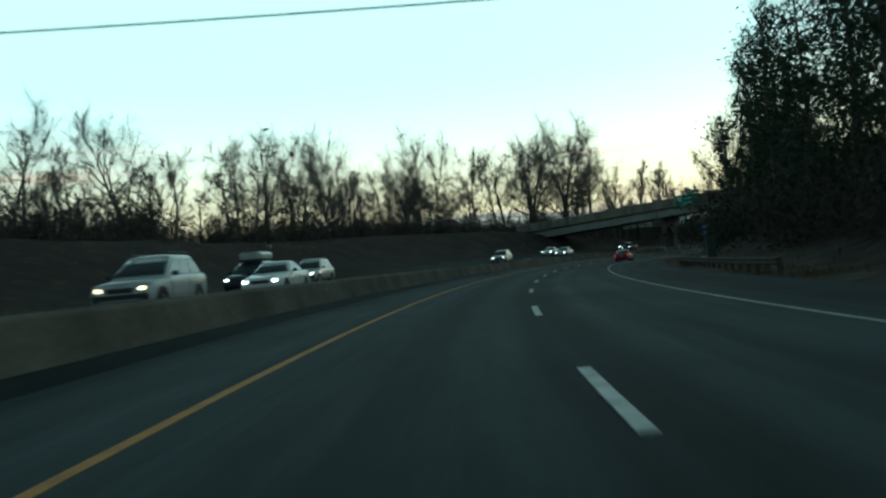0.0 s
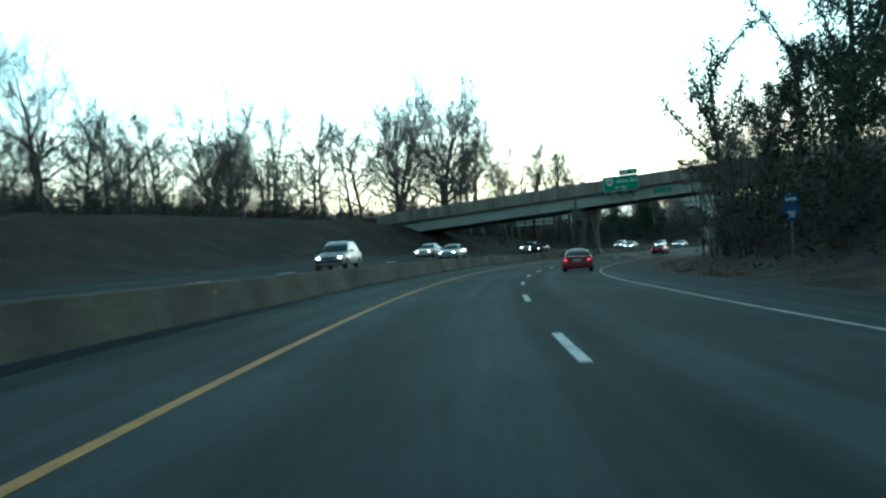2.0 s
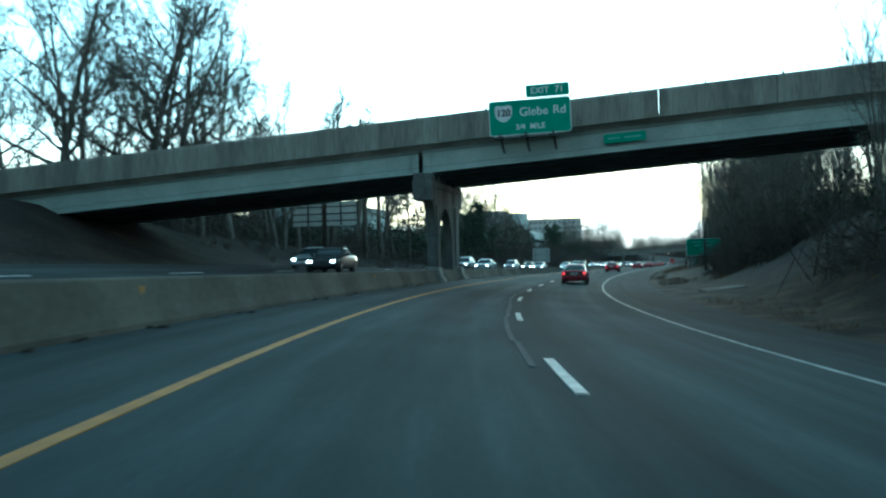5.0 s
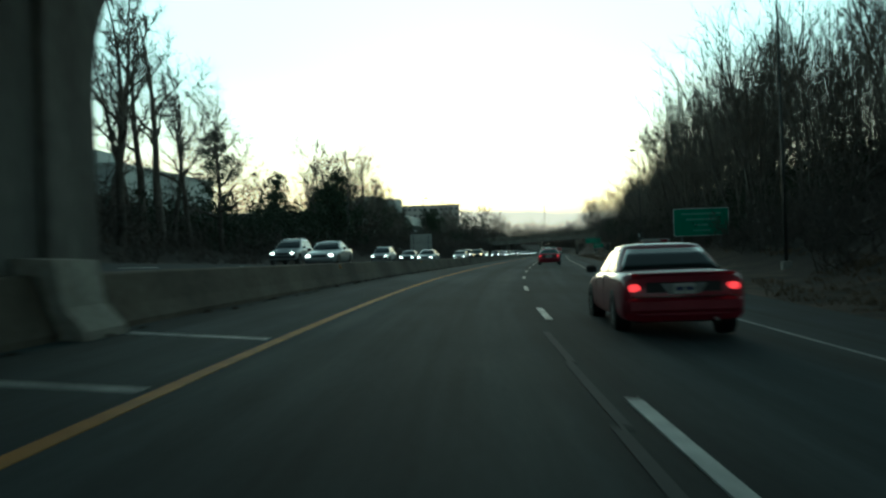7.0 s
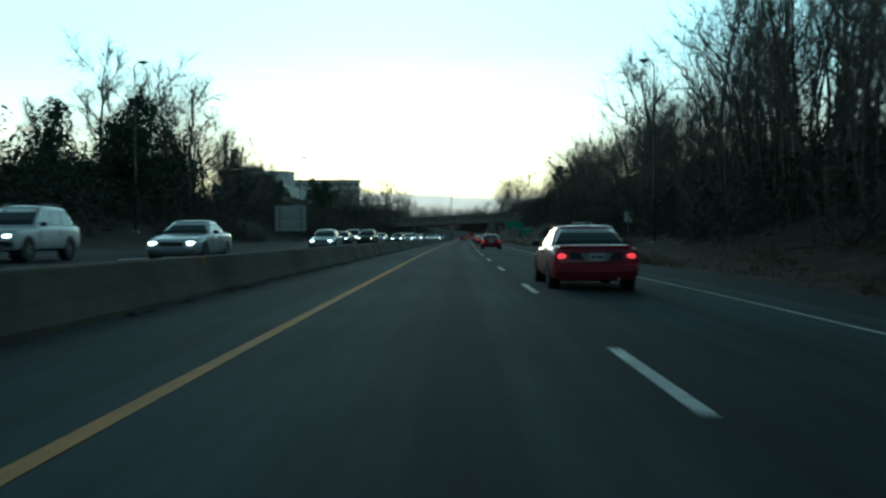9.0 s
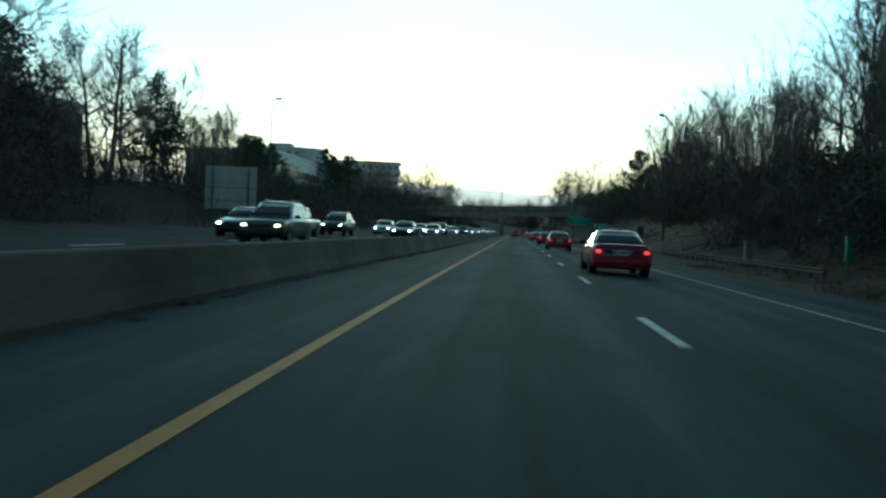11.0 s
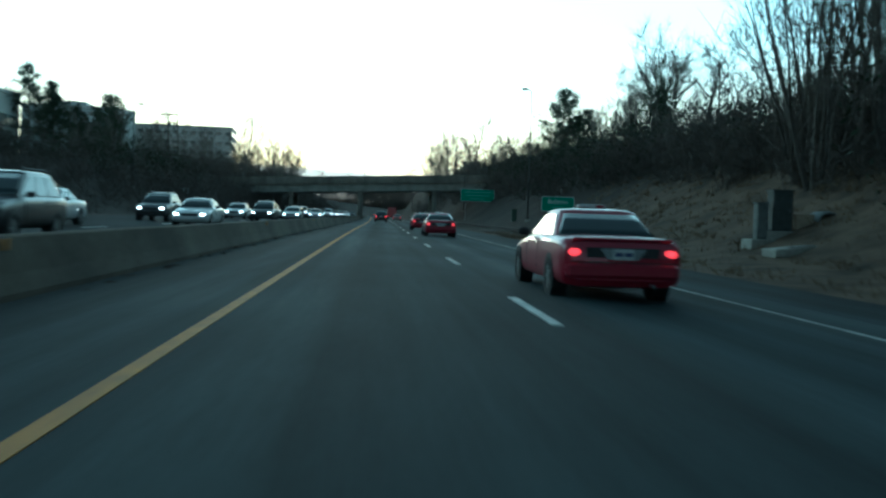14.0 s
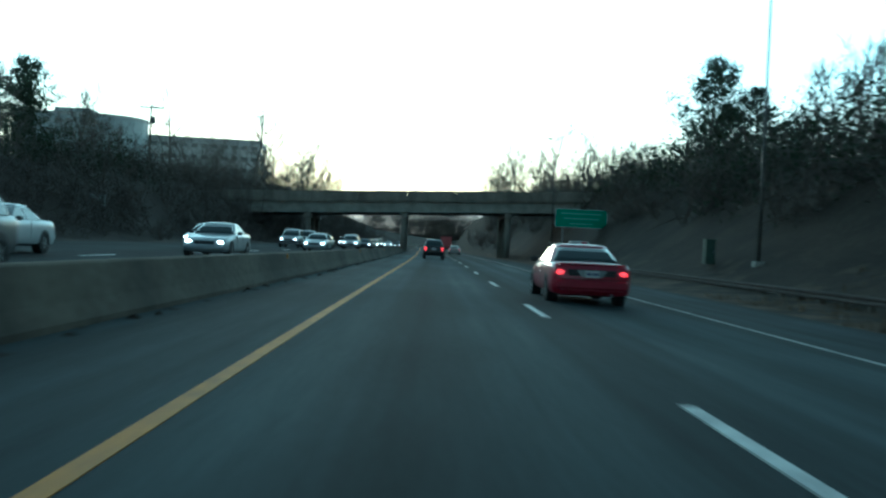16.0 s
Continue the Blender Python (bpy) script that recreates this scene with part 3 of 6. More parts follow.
def build_road():
    def paving(cross):
        g = Geo()
        strip(g, -130, 1250, cross)
        return g
    lanes = [(-0.9, 0.0), (8.9, 0.0), (8.9, -0.5), (-0.9, -0.5)]
    road = structure("road", paving(lanes), M_ASPHALT, "worn dark asphalt lanes of a divided highway", "road")
    lane_positions(road, -130, 1250, lanes)
    for cross, mat in (([(8.9, -0.004), (11.7, -0.03), (12.1, -0.5), (8.9, -0.5)], M_SHOULDER), ([(-3.55, -0.01), (-0.9, -0.004), (-0.9, -0.5), (-3.55, -0.5)], M_ASPHALT)):
        lane_positions(part("shoulder", paving(cross), mat, road), -130, 1250, cross)
    g = Geo()
    ribbon(g, -130, 1250, -0.066, 0.066, 0.006)
    part("edge_line", g, M_YELLOW, road, "solid yellow edge line")
    g = Geo()
    ribbon(g, -130, 1250, 7.79, 7.90, 0.006)
    part("edge_line", g, M_EDGEWORN, road, "solid white edge line")
    # broken lane line
    for k in range(-12, 90):
        a = 39.22 + 13.052 * k
        g = Geo()
        ribbon(g, a - 0.2, a + 3.4, 3.68, 3.82, 0.016, 1.6)
        part("lane_dash", g, M_WHITE, road)
    # tar-sealed joint beside the lane line and a few cracks
    g = Geo()
    for s0 in np.arange(172, 232, 4.0):
        ribbon(g, s0, s0 + 4.0, 3.40 + 0.06 * math.sin(s0 * 0.31), 3.50 + 0.06 * math.sin(s0 * 0.31), 0.012, 2.0)
    part("joint_seal", g, material("tar_joint", (0.050, 0.058, 0.060), 0.9, dark=(0.036, 0.042, 0.044), scale=0.3, fine=10, amount=0.5), road, "pale worn joint between the lanes")
    for s0 in (220.5, 224.6, 229.0):
        g = Geo()
        ribbon(g, s0, s0 + 0.16, -1.9, -0.15, 0.002, 0.2)
        part("joint_strip", g, M_WHITE, road, "pale strip across the shoulder")
    # oncoming carriageway
    far = [(-16.6, 0.0), (-4.5, 0.0), (-2.9, 0.0), (-2.9, -0.5), (-17.0, -0.5)]
    other = structure("road", paving(far), M_FARASPHALT, "asphalt lanes for oncoming traffic beyond the barrier", "road")
    lane_positions(other, -130, 1250, far)
    for o, mat, lab in ((-5.5, M_YELLOW, "solid yellow edge line"),):
        g = Geo()
        ribbon(g, -130, 1250, o - 0.05, o + 0.05, 0.006)
        part("edge_line", g, mat, other, lab)
    for k in range(-10, 62):
        a = 38.0 + 13.052 * k
        g = Geo()
        ribbon(g, a, a + 3.1, -9.42, -9.28, 0.016, 3.2)
        part("lane_dash", g, M_WHITE, other)


def build_barrier():
    def run(s0, s1):
        g = Geo()
        prof = [(0, -0.1), (0, 0.08), (-0.11, 0.32), (-0.25, 0.79), (-0.28, 0.82), (-0.42, 0.82), (-0.45, 0.79), (-0.54, 0.33), (-0.70, 0.08), (-0.70, -0.1)]
        tall = lambda s: float(np.interp(s, [130, 270], [1.0, 0.82]))
        g.loft([[at(s, barrier_o(s) + q, z * tall(s)) for q, z in prof] for s in np.linspace(s0, s1, max(2, int((s1 - s0) / 3)))])
        return g
    ob = structure("median_barrier", run(-130, 632), M_BARRIER, "long stained concrete safety barrier down the median", "barrier")
    part("barrier_run", run(655, 1200), M_BARRIER, ob)
    # pale flared blocks round the bridge pier
    for s0, s1 in ((218.4, 219.6), (227.9, 229.1)):
        g = Geo()
        strip(g, s0, s1, [(-1.95, -0.1), (-1.95, 0.10), (-2.2, 0.36), (-2.3, 0.9), (-3.2, 0.9), (-3.3, 0.36), (-3.5, 0.10), (-3.5, -0.1)], 1.0)
        part("barrier_end", g, M_CONCRETE, ob, "pale flared concrete barrier end")
    for s in np.arange(-20, 700, 24.4):
        if 210 < s < 238:
            continue
        g = Geo()
        g.box((0, 0, 0), (0.03, 0.11, 0.13), 0.008)
        part("reflector", g, M_YELLOW, ob, "small amber reflector", m=road_pose(s, barrier_o(s) - 0.19, 0.58))
    # grit and dead weeds gathered along the foot of the barrier
    rng = np.random.default_rng(4)
    g = Geo()
    for s in np.arange(-30, 640, 3.5):
        for _ in range(3):
            p = at(s + rng.uniform(-1.7, 1.7), barrier_o(s) + 0.06 + rng.uniform(-0.03, 0.25), 0)
            r, hgt = rng.uniform(0.03, 0.14), rng.uniform(0.01, 0.06)
            n = 6
            g.add([p + Vector((r * math.cos(k * 1.047) * rng.uniform(0.6, 1.3), r * math.sin(k * 1.047) * rng.uniform(0.6, 1.8), 0.0)) for k in range(n)] + [p + Vector((0, 0, hgt))], [(k, (k + 1) % n, n) for k in range(n)])
    tagged(new("roadside_grit", g.mesh("roadside_grit", M_GROUND)), "grit and dead leaves along the barrier foot", "debris", "", "stuff")


# ---------------- bridges ----------------
def build_near_bridge():
    o0 = at(214.0, 0, 0, False)
    frame_m = pose(o0.x, o0.y, 0.8, 0, 0, -35.0)
    b = thing("overpass_bridge", frame_m, "two-span concrete and steel road bridge crossing the highway", "bridge")
    L0, L1, Y0, W = -36.0, 62.0, 4.0, 20.0
    slope, cross = 0.063, 0.015
    P = lambda x, y, z: Vector((x, y, z + slope * x + cross * y))
    # deck
    g = Geo()
    g.slab([(Y0 + 0.75, 7.87), (W - 0.5, 7.87), (W - 0.2, 8.15), (W - 0.2, 8.4), (Y0 + 0.2, 8.4), (Y0 + 0.2, 8.17)], L0, L1, lambda a, c, x: P(x, a, c))
    part("deck", g, M_CONCRETE, b)
    # parapets in cast bays with open joints
    for y0, y1 in ((Y0, Y0 + 0.35), (W - 0.35, W)):
        side = 1 if y0 == Y0 else -1
        x = L0
        while x < L1 - 0.1:
            x1 = min(x + 6.75, L1)
            g = Geo()
            ya, yb = (y0, y1) if side > 0 else (y1, y0)
            g.slab([(ya, 8.16), (ya, 9.70), (ya + 0.06 * side, 9.88), (yb, 9.88), (yb, 8.16)], x + 0.02, x1 - 0.02, lambda a, c, xx: P(xx, a, c))
            part("parapet", g, M_PARAPET, b)
            x = x1
    # steel girders with flanges, the inner ones darker than the outer pair
    for i, y in enumerate((4.95, 7.8, 10.7, 13.6, 16.5, 19.4)):
        for xa, xb in ((L0, -3.75), (-3.45, L1)) if i < 5 else ((L0, -3.61), (-3.59, L1)):
            g = Geo()
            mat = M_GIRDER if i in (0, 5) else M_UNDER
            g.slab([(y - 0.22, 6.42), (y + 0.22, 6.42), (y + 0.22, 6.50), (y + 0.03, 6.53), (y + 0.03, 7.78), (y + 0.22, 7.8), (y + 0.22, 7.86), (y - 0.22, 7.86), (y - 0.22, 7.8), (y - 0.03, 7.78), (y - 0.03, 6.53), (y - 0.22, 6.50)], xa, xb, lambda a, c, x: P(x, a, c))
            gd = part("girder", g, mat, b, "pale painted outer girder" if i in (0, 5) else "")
            if i == 0:
                # thin dark strips laid on the web as its shadow lines
                for za, zb in ((6.80, 6.84), (7.70, 7.75)):
                    g = Geo()
                    g.slab([(y - 0.05, za), (y - 0.028, za), (y - 0.028, zb), (y - 0.05, zb)], xa + 0.05, xb - 0.05, lambda a, c, x: P(x, a, c))
                    part("web_shadow_strip", g, M_UNDER, gd, "dark strip drawn for the shadow line along the web")
            if i in (0, 5):
                for k, x in enumerate((-4.3, -3.95, -3.25, -2.9)):
                    if not xa + 0.3 < x < xb - 0.3 or not -32 < x < 26 or i == 5:
                        continue
                    g = Geo()
                    g.slab([(x - 0.015, 6.53), (x + 0.015, 6.53), (x + 0.015, 7.78), (x - 0.015, 7.78)], y - 0.16, y - 0.04, lambda a, c, q: P(a, q, c))
                    part("stiffener", g, mat, gd)
    # soffit sheet between the girders, its shadow put into the darker colour
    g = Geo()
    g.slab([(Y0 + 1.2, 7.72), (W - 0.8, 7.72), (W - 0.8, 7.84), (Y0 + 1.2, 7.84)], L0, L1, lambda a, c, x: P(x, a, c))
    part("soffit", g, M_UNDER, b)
    # pier: two columns joined by a narrow arch, flaring out under a cap beam
    ground_z = float(road_z(224, -2.6)) - 1.3
    Q = lambda y, z: (y, z + cross * y)
    face = lambda y: -2.7 - 0.0506 * (y - 3.4)
    out = [(5.4, ground_z), (6.9, ground_z), (6.9, 1.5)]
    out += [(10.0 - 3.1 * math.cos(a), 1.5 + 2.8 * math.sin(a)) for a in np.linspace(0.1, math.pi - 0.1, 17)]
    out += [(13.1, 1.5), (13.1, ground_z), (16.5, ground_z), (16.5, 2.6)]
    out += [(16.5 + 2.2 * (1 - math.cos(a)), 2.6 + 2.15 * math.sin(a)) for a in np.linspace(0.2, math.pi / 2, 8)]
    out += [(19.2, 4.78), (19.2, 6.2), (3.4, 5.6), (3.4, 4.5)]
    out += [(5.4 - 1.7 * (1 - math.cos(a)), 1.5 + 2.95 * math.sin(a)) for a in np.linspace(math.pi / 2, 0.15, 10)]
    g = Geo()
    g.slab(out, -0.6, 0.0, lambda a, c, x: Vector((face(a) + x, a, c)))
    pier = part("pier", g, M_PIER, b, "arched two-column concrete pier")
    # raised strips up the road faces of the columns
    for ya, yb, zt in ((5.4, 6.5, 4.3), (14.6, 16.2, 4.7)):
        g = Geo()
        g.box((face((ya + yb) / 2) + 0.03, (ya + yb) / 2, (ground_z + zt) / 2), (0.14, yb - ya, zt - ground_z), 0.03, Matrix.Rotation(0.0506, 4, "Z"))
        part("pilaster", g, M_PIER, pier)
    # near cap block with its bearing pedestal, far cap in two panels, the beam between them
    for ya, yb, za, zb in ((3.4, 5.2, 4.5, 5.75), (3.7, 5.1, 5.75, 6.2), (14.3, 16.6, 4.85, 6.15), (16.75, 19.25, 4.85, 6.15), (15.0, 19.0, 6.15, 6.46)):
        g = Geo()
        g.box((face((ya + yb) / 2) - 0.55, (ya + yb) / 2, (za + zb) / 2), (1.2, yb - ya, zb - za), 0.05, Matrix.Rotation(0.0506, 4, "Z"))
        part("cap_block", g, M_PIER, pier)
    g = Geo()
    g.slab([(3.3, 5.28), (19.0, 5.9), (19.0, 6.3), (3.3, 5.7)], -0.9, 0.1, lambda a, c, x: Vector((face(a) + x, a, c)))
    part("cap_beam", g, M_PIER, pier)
    for y in (7.8, 10.7, 13.6):
        g = Geo()
        g.box((face(y) - 0.45, y, 6.16), (0.7, 0.5, 0.5), 0.01)
        part("bearing", g, M_UNDER, pier)
    # abutment walls
    for x0, x1, y0 in ((-33.0, -36.0, 0), (30.0, 34.0, 0)):
        g = Geo()
        g.slab([(Y0 + 0.4, -3.0), (W - 0.3, -3.0), (W - 0.3, 6.4), (Y0 + 0.4, 6.4)], min(x0, x1), max(x0, x1), lambda a, c, x: Vector((x, a, c + (slope * x + cross * a if c > 0 else 0))))
        part("abutment", g, M_PIER, b)
    # slender posts with wires along the parapet
    for yy in (Y0 + 0.18, W - 0.18):
        for x in np.arange(-30.0, 26, 4.4):
            g = Geo()
            g.tube([P(x, yy, 9.86), P(x, yy, 10.06)], [0.07, 0.05], 6)
            g.tube([P(x, yy, 9.96), P(x, yy, 11.8)], [0.018, 0.014], 5)
            part("fence_post", g, M_GALV, b)
        for h in (11.2, 11.7):
            g = Geo()
            g.tube([P(-30, yy, h), P(25, yy, h)], [0.008, 0.008], 4)
            part("fence_wire", g, M_WIRE, b)


def build_far_bridge(s0, width, top, drop, piers, slope, span, name_label):
    c = at(s0, 0, 0, False)
    b = thing("overpass_bridge", pose(c.x, c.y, 0, 0, 0, heading(s0)), name_label, "bridge")
    P = lambda x, y, z: Vector((x, y, z + slope * x))
    L0, L1 = span
    g = Geo()
    g.slab([(0.1, top - 1.75), (width - 0.1, top - 1.75), (width - 0.1, top - 1.2), (0.1, top - 1.2)], L0, L1, lambda a, z, x: P(x, a, z))
    part("deck", g, M_OLDCONC, b)
    for y0 in (0.0, width - 0.3):
        x = L0
        while x < L1 - 0.1:
            x1 = min(x + 7.5, L1)
            g = Geo()
            g.slab([(y0, top - 1.5), (y0 + 0.3, top - 1.5), (y0 + 0.3, top), (y0, top)], x + 0.015, x1 - 0.015, lambda a, z, xx: P(xx, a, z))
            part("parapet", g, M_OLDCONC, b)
            x = x1
    for i, y in enumerate(np.linspace(0.5, width - 0.5, 5)):
        g = Geo()
        g.slab([(y - 0.2, top - drop), (y + 0.2, top - drop), (y + 0.2, top - drop + 0.07), (y + 0.04, top - drop + 0.1), (y + 0.04, top - 1.75), (y - 0.04, top - 1.75), (y - 0.04, top - drop + 0.1), (y - 0.2, top - drop + 0.07)], L0, L1, lambda a, z, x: P(x, a, z))
        part("girder", g, M_OLDGIRDER if i in (0, 4) else M_UNDER, b)
    for x in piers:
        zt = top - drop + slope * x
        pier = part("pier_cap", Geo().box((x, width / 2, zt - 0.4), (1.1, width - 0.8, 0.8), 0.05), M_OLDCONC, b)
        for y in (1.2, width / 2, width - 1.2):
            g = Geo()
            g.tube([(x, y, -1.2), (x, y, zt - 0.75)], [0.5, 0.5], 14)
            part("pier_column", g, M_OLDCONC, b, smooth=True)
    for x0, x1 in ((L0 + 14, L0 + 10), (L1 - 10, L1 - 6)):
        g = Geo()
        g.slab([(0.1, -2.0), (width - 0.1, -2.0), (width - 0.1, top - drop), (0.1, top - drop)], min(x0, x1), max(x0, x1), lambda a, z, x: Vector((x, a, z + (slope * x if z > 0 else 0))))
        part("abutment", g, M_OLDCONC, b)
    g = Geo()
    for x in np.arange(L0 + 12, L1 - 8, 7.5):
        g = Geo()
        g.tube([P(x, 0.15, top), P(x, 0.15, top + 1.1)], [0.03, 0.025], 5)
        part("rail_post", g, M_GALV, b)
    return b


# ---------------- signs ----------------
def sign_board(parent, w, h, mat, border=True, y=0.0, z0=0.0, x0=0.0, back=True):
    """A sheet-metal board with rounded corners facing -y, its lower left corner at x0, z0."""
    r = min(0.16, h * 0.14)

    def outline(inset, rad):
        pts = []
        for cx, cz, a0 in ((x0 + w - inset - rad, z0 + inset + rad, -90), (x0 + w - inset - rad, z0 + h - inset - rad, 0), (x0 + inset + rad, z0 + h - inset - rad, 90), (x0 + inset + rad, z0 + inset + rad, 180)):
            pts += [(cx + rad * math.cos(radians(a0 + k * 30)), cz + rad * math.sin(radians(a0 + k * 30))) for k in range(4)]
        return pts
    g = Geo()
    if border:
        g.slab(outline(0, r), y, y + 0.03, lambda a, c, q: Vector((a, q, c)))
        board = part("sign_border", g, M_SIGNWHITE, parent, "white reflective border")
        g = Geo()
        g.slab(outline(0.055, r * 0.75), y - 0.006, y + 0.01, lambda a, c, q: Vector((a, q, c)))
        part("sign_face", g, mat, parent)
    else:
        g.slab(outline(0, r), y, y + 0.03, lambda a, c, q: Vector((a, q, c)))
        board = part("sign_face", g, mat, parent)
    return board


def lettering(parent, text, size, x, z, mat=None, y=-0.010):
    me = text_mesh(text, size, mat or M_SIGNWHITE, bold=0.016 if mat else 0.008)
    return part("lettering", me, None, parent, "raised white words" if mat is None else "", m=pose(x, y, z, 90, 0, 0))


def bars(parent, rows, mat=None, y=-0.010):
    """Unreadable lines of writing as plain bars: x, z, width, height."""
    for x, z, w, h in rows:
        part("text_bar", Geo().box((x, y, z), (w, 0.006, h)), mat or M_SIGNWHITE, parent)


def post(parent, x, z0, z1, y=0.12, w=0.12, mat=None):
    g = Geo()
    g.slab([(x - w / 2, y), (x + w / 2, y), (x + w / 2, y + 0.02), (x + 0.012, y + 0.024), (x + 0.012, y + 0.12), (x + w / 2, y + 0.124), (x + w / 2, y + 0.144), (x - w / 2, y + 0.144), (x - w / 2, y + 0.124), (x - 0.012, y + 0.12), (x - 0.012, y + 0.024), (x - w / 2, y + 0.02)], z0, z1, lambda a, c, q: Vector((a, c, q)))
    part("sign_post", g, mat or M_GALV, parent)


def build_bridge_sign():
    o0 = at(214.0, 0, 0, False)
    base = pose(o0.x, o0.y, 0, 0, 0, -35.0)
    m = base @ pose(1.1, 3.35, 8.95, 0, -1.2, 0) @ Matrix.Scale(1.11, 4)
    sg = thing("guide_sign", m, "green highway exit guide sign hung on the bridge parapet", "road sign")
    sign_board(sg, 4.5, 1.95, M_SIGNGREEN)
    sign_board(sg, 2.4, 0.72, M_SIGNGREEN, z0=1.99, x0=2.08)
    lettering(sg, "EXIT", 0.50, 2.86, 2.35)
    lettering(sg, "71", 0.50, 3.92, 2.35)
    lettering(sg, "Glebe", 0.66, 2.48, 1.24)
    lettering(sg, "Rd", 0.66, 3.88, 1.24)
    lettering(sg, "3/4", 0.42, 1.72, 0.43)
    lettering(sg, "MILE", 0.42, 2.66, 0.43)
    # route shield: a circle with flattened top
    g = Geo()
    half = [(0.0, -0.50), (0.20, -0.44), (0.38, -0.28), (0.48, -0.05), (0.50, 0.18), (0.46, 0.36), (0.36, 0.44), (0.18, 0.42), (0.0, 0.40)]
    pts = [(0.82 + x, 1.25 + z) for x, z in half] + [(0.82 - x, 1.25 + z) for x, z in half[-2:0:-1]]
    g.slab(pts, -0.012, 0.0, lambda a, c, q: Vector((a, q, c)))
    part("route_shield", g, M_SIGNWHITE, sg, "white route shield")
    lettering(sg, "120", 0.52, 0.82, 1.25, M_SIGNBLACK, -0.022)
    # brackets to the parapet
    for x in (0.6, 2.0, 3.5):
        g = Geo()
        g.tube([(x, 0.05, 0.15), (x, -0.5, -0.18)], [0.06, 0.06], 6)
        g.tube([(x, 0.10, -0.02), (x + 0.05, 0.45, -0.55), (x + 0.05, 1.1, -0.75)], [0.07, 0.07, 0.07], 6)
        g.box((x, 0.09, 0.85), (0.09, 0.09, 1.5))
        g.box((x, -0.55, -0.18), (0.5, 0.22, 0.16), 0.03)
        part("bracket", g, M_POLE, sg)
    g = Geo()
    g.box((2.0, -0.25, -0.12), (3.2, 0.14, 0.08), 0.02)
    part("catwalk_light_bar", g, M_UNDER, sg)
    # small green name plate on the girder
    m2 = base @ pose(7.95, 4.55, 8.35, 0, -3.0, 0) @ Matrix.Scale(1.1, 4)
    sp = thing("street_name_plate", m2, "long green street name plate fixed to the girder", "road sign")
    sign_board(sp, 2.3, 0.5, M_SIGNGREEN, border=False)
    bars(sp, [(0.55, 0.25, 0.7, 0.12), (1.55, 0.25, 0.95, 0.12)], M_SIGNFADED)


def ground_sign(s, o, w, h, z_low, lab, turn=0.0, mat=None, posts=(0.15, 0.85), rows=(), text=None, lift=False, post_mat=None):
    z_g = float(hill(s, o))
    c = at(s, o, 0, False)
    sg = thing("guide_sign", pose(c.x, c.y, z_g - 0.1, 0, 0, heading(s) + turn), lab, "road sign")
    zz = z_low - z_g + 0.1
    sign_board(sg, w, h, mat or M_SIGNGREEN, z0=zz)
    for f in posts:
        post(sg, w * f, -0.3, zz + h * 0.95, 0.05, mat=post_mat)
    for z in (0.22, 0.78):
        part("stiffener_rail", Geo().box((w / 2, 0.045, zz + h * z), (w * 0.96, 0.03, 0.06)), M_GALV, sg)
    for f in rows:
        bars(sg, [(f[0] * w, zz + f[1] * h, f[2] * w, f[3] * h * 0.8)], M_SIGNFADED)
    if text:
        lettering(sg, text[0], text[1], w / 2, zz + h * text[2])
    return sg


def back_sign(s, o, w, h, z_low, turn=180.0, frame_ribs=0, lab=""):
    """A sign for the oncoming side, of which the bare metal back shows."""
    z_g = float(hill(s, o))
    c = at(s, o, 0, False)
    sg = thing("guide_sign", pose(c.x, c.y, z_g - 0.1, 0, 0, heading(s)), lab, "road sign")
    zz = z_low - z_g + 0.1
    g = Geo()
    g.box((w / 2, 0, zz + h / 2), (w, 0.03, h), 0.012)
    part("sign_panel", g, M_SIGNBACK, sg, "bare metal back of the board")
    for f in (0.15, 0.85) if not frame_ribs else (0.5,):
        post(sg, w * f, -0.4, zz + h * 0.95, -0.18, 0.16 if not frame_ribs else 0.55, M_RUSTRAIL if frame_ribs else M_GALV)
    for k in range(2 if not frame_ribs else 3):
        part("stiffener_rail", Geo().box((w / 2, -0.03, zz + h * (0.2 + 0.3 * k)), (w * 0.97, 0.04, 0.07 if not frame_ribs else 0.16)), M_POLE if frame_ribs else M_GALV, sg)
    for k in range(frame_ribs + 1 if frame_ribs else 0):
        part("panel_rib", Geo().box((w * k / frame_ribs, -0.05, zz + h / 2), (0.22, 0.06, h * 1.02)), M_POLE, sg)
    return sg


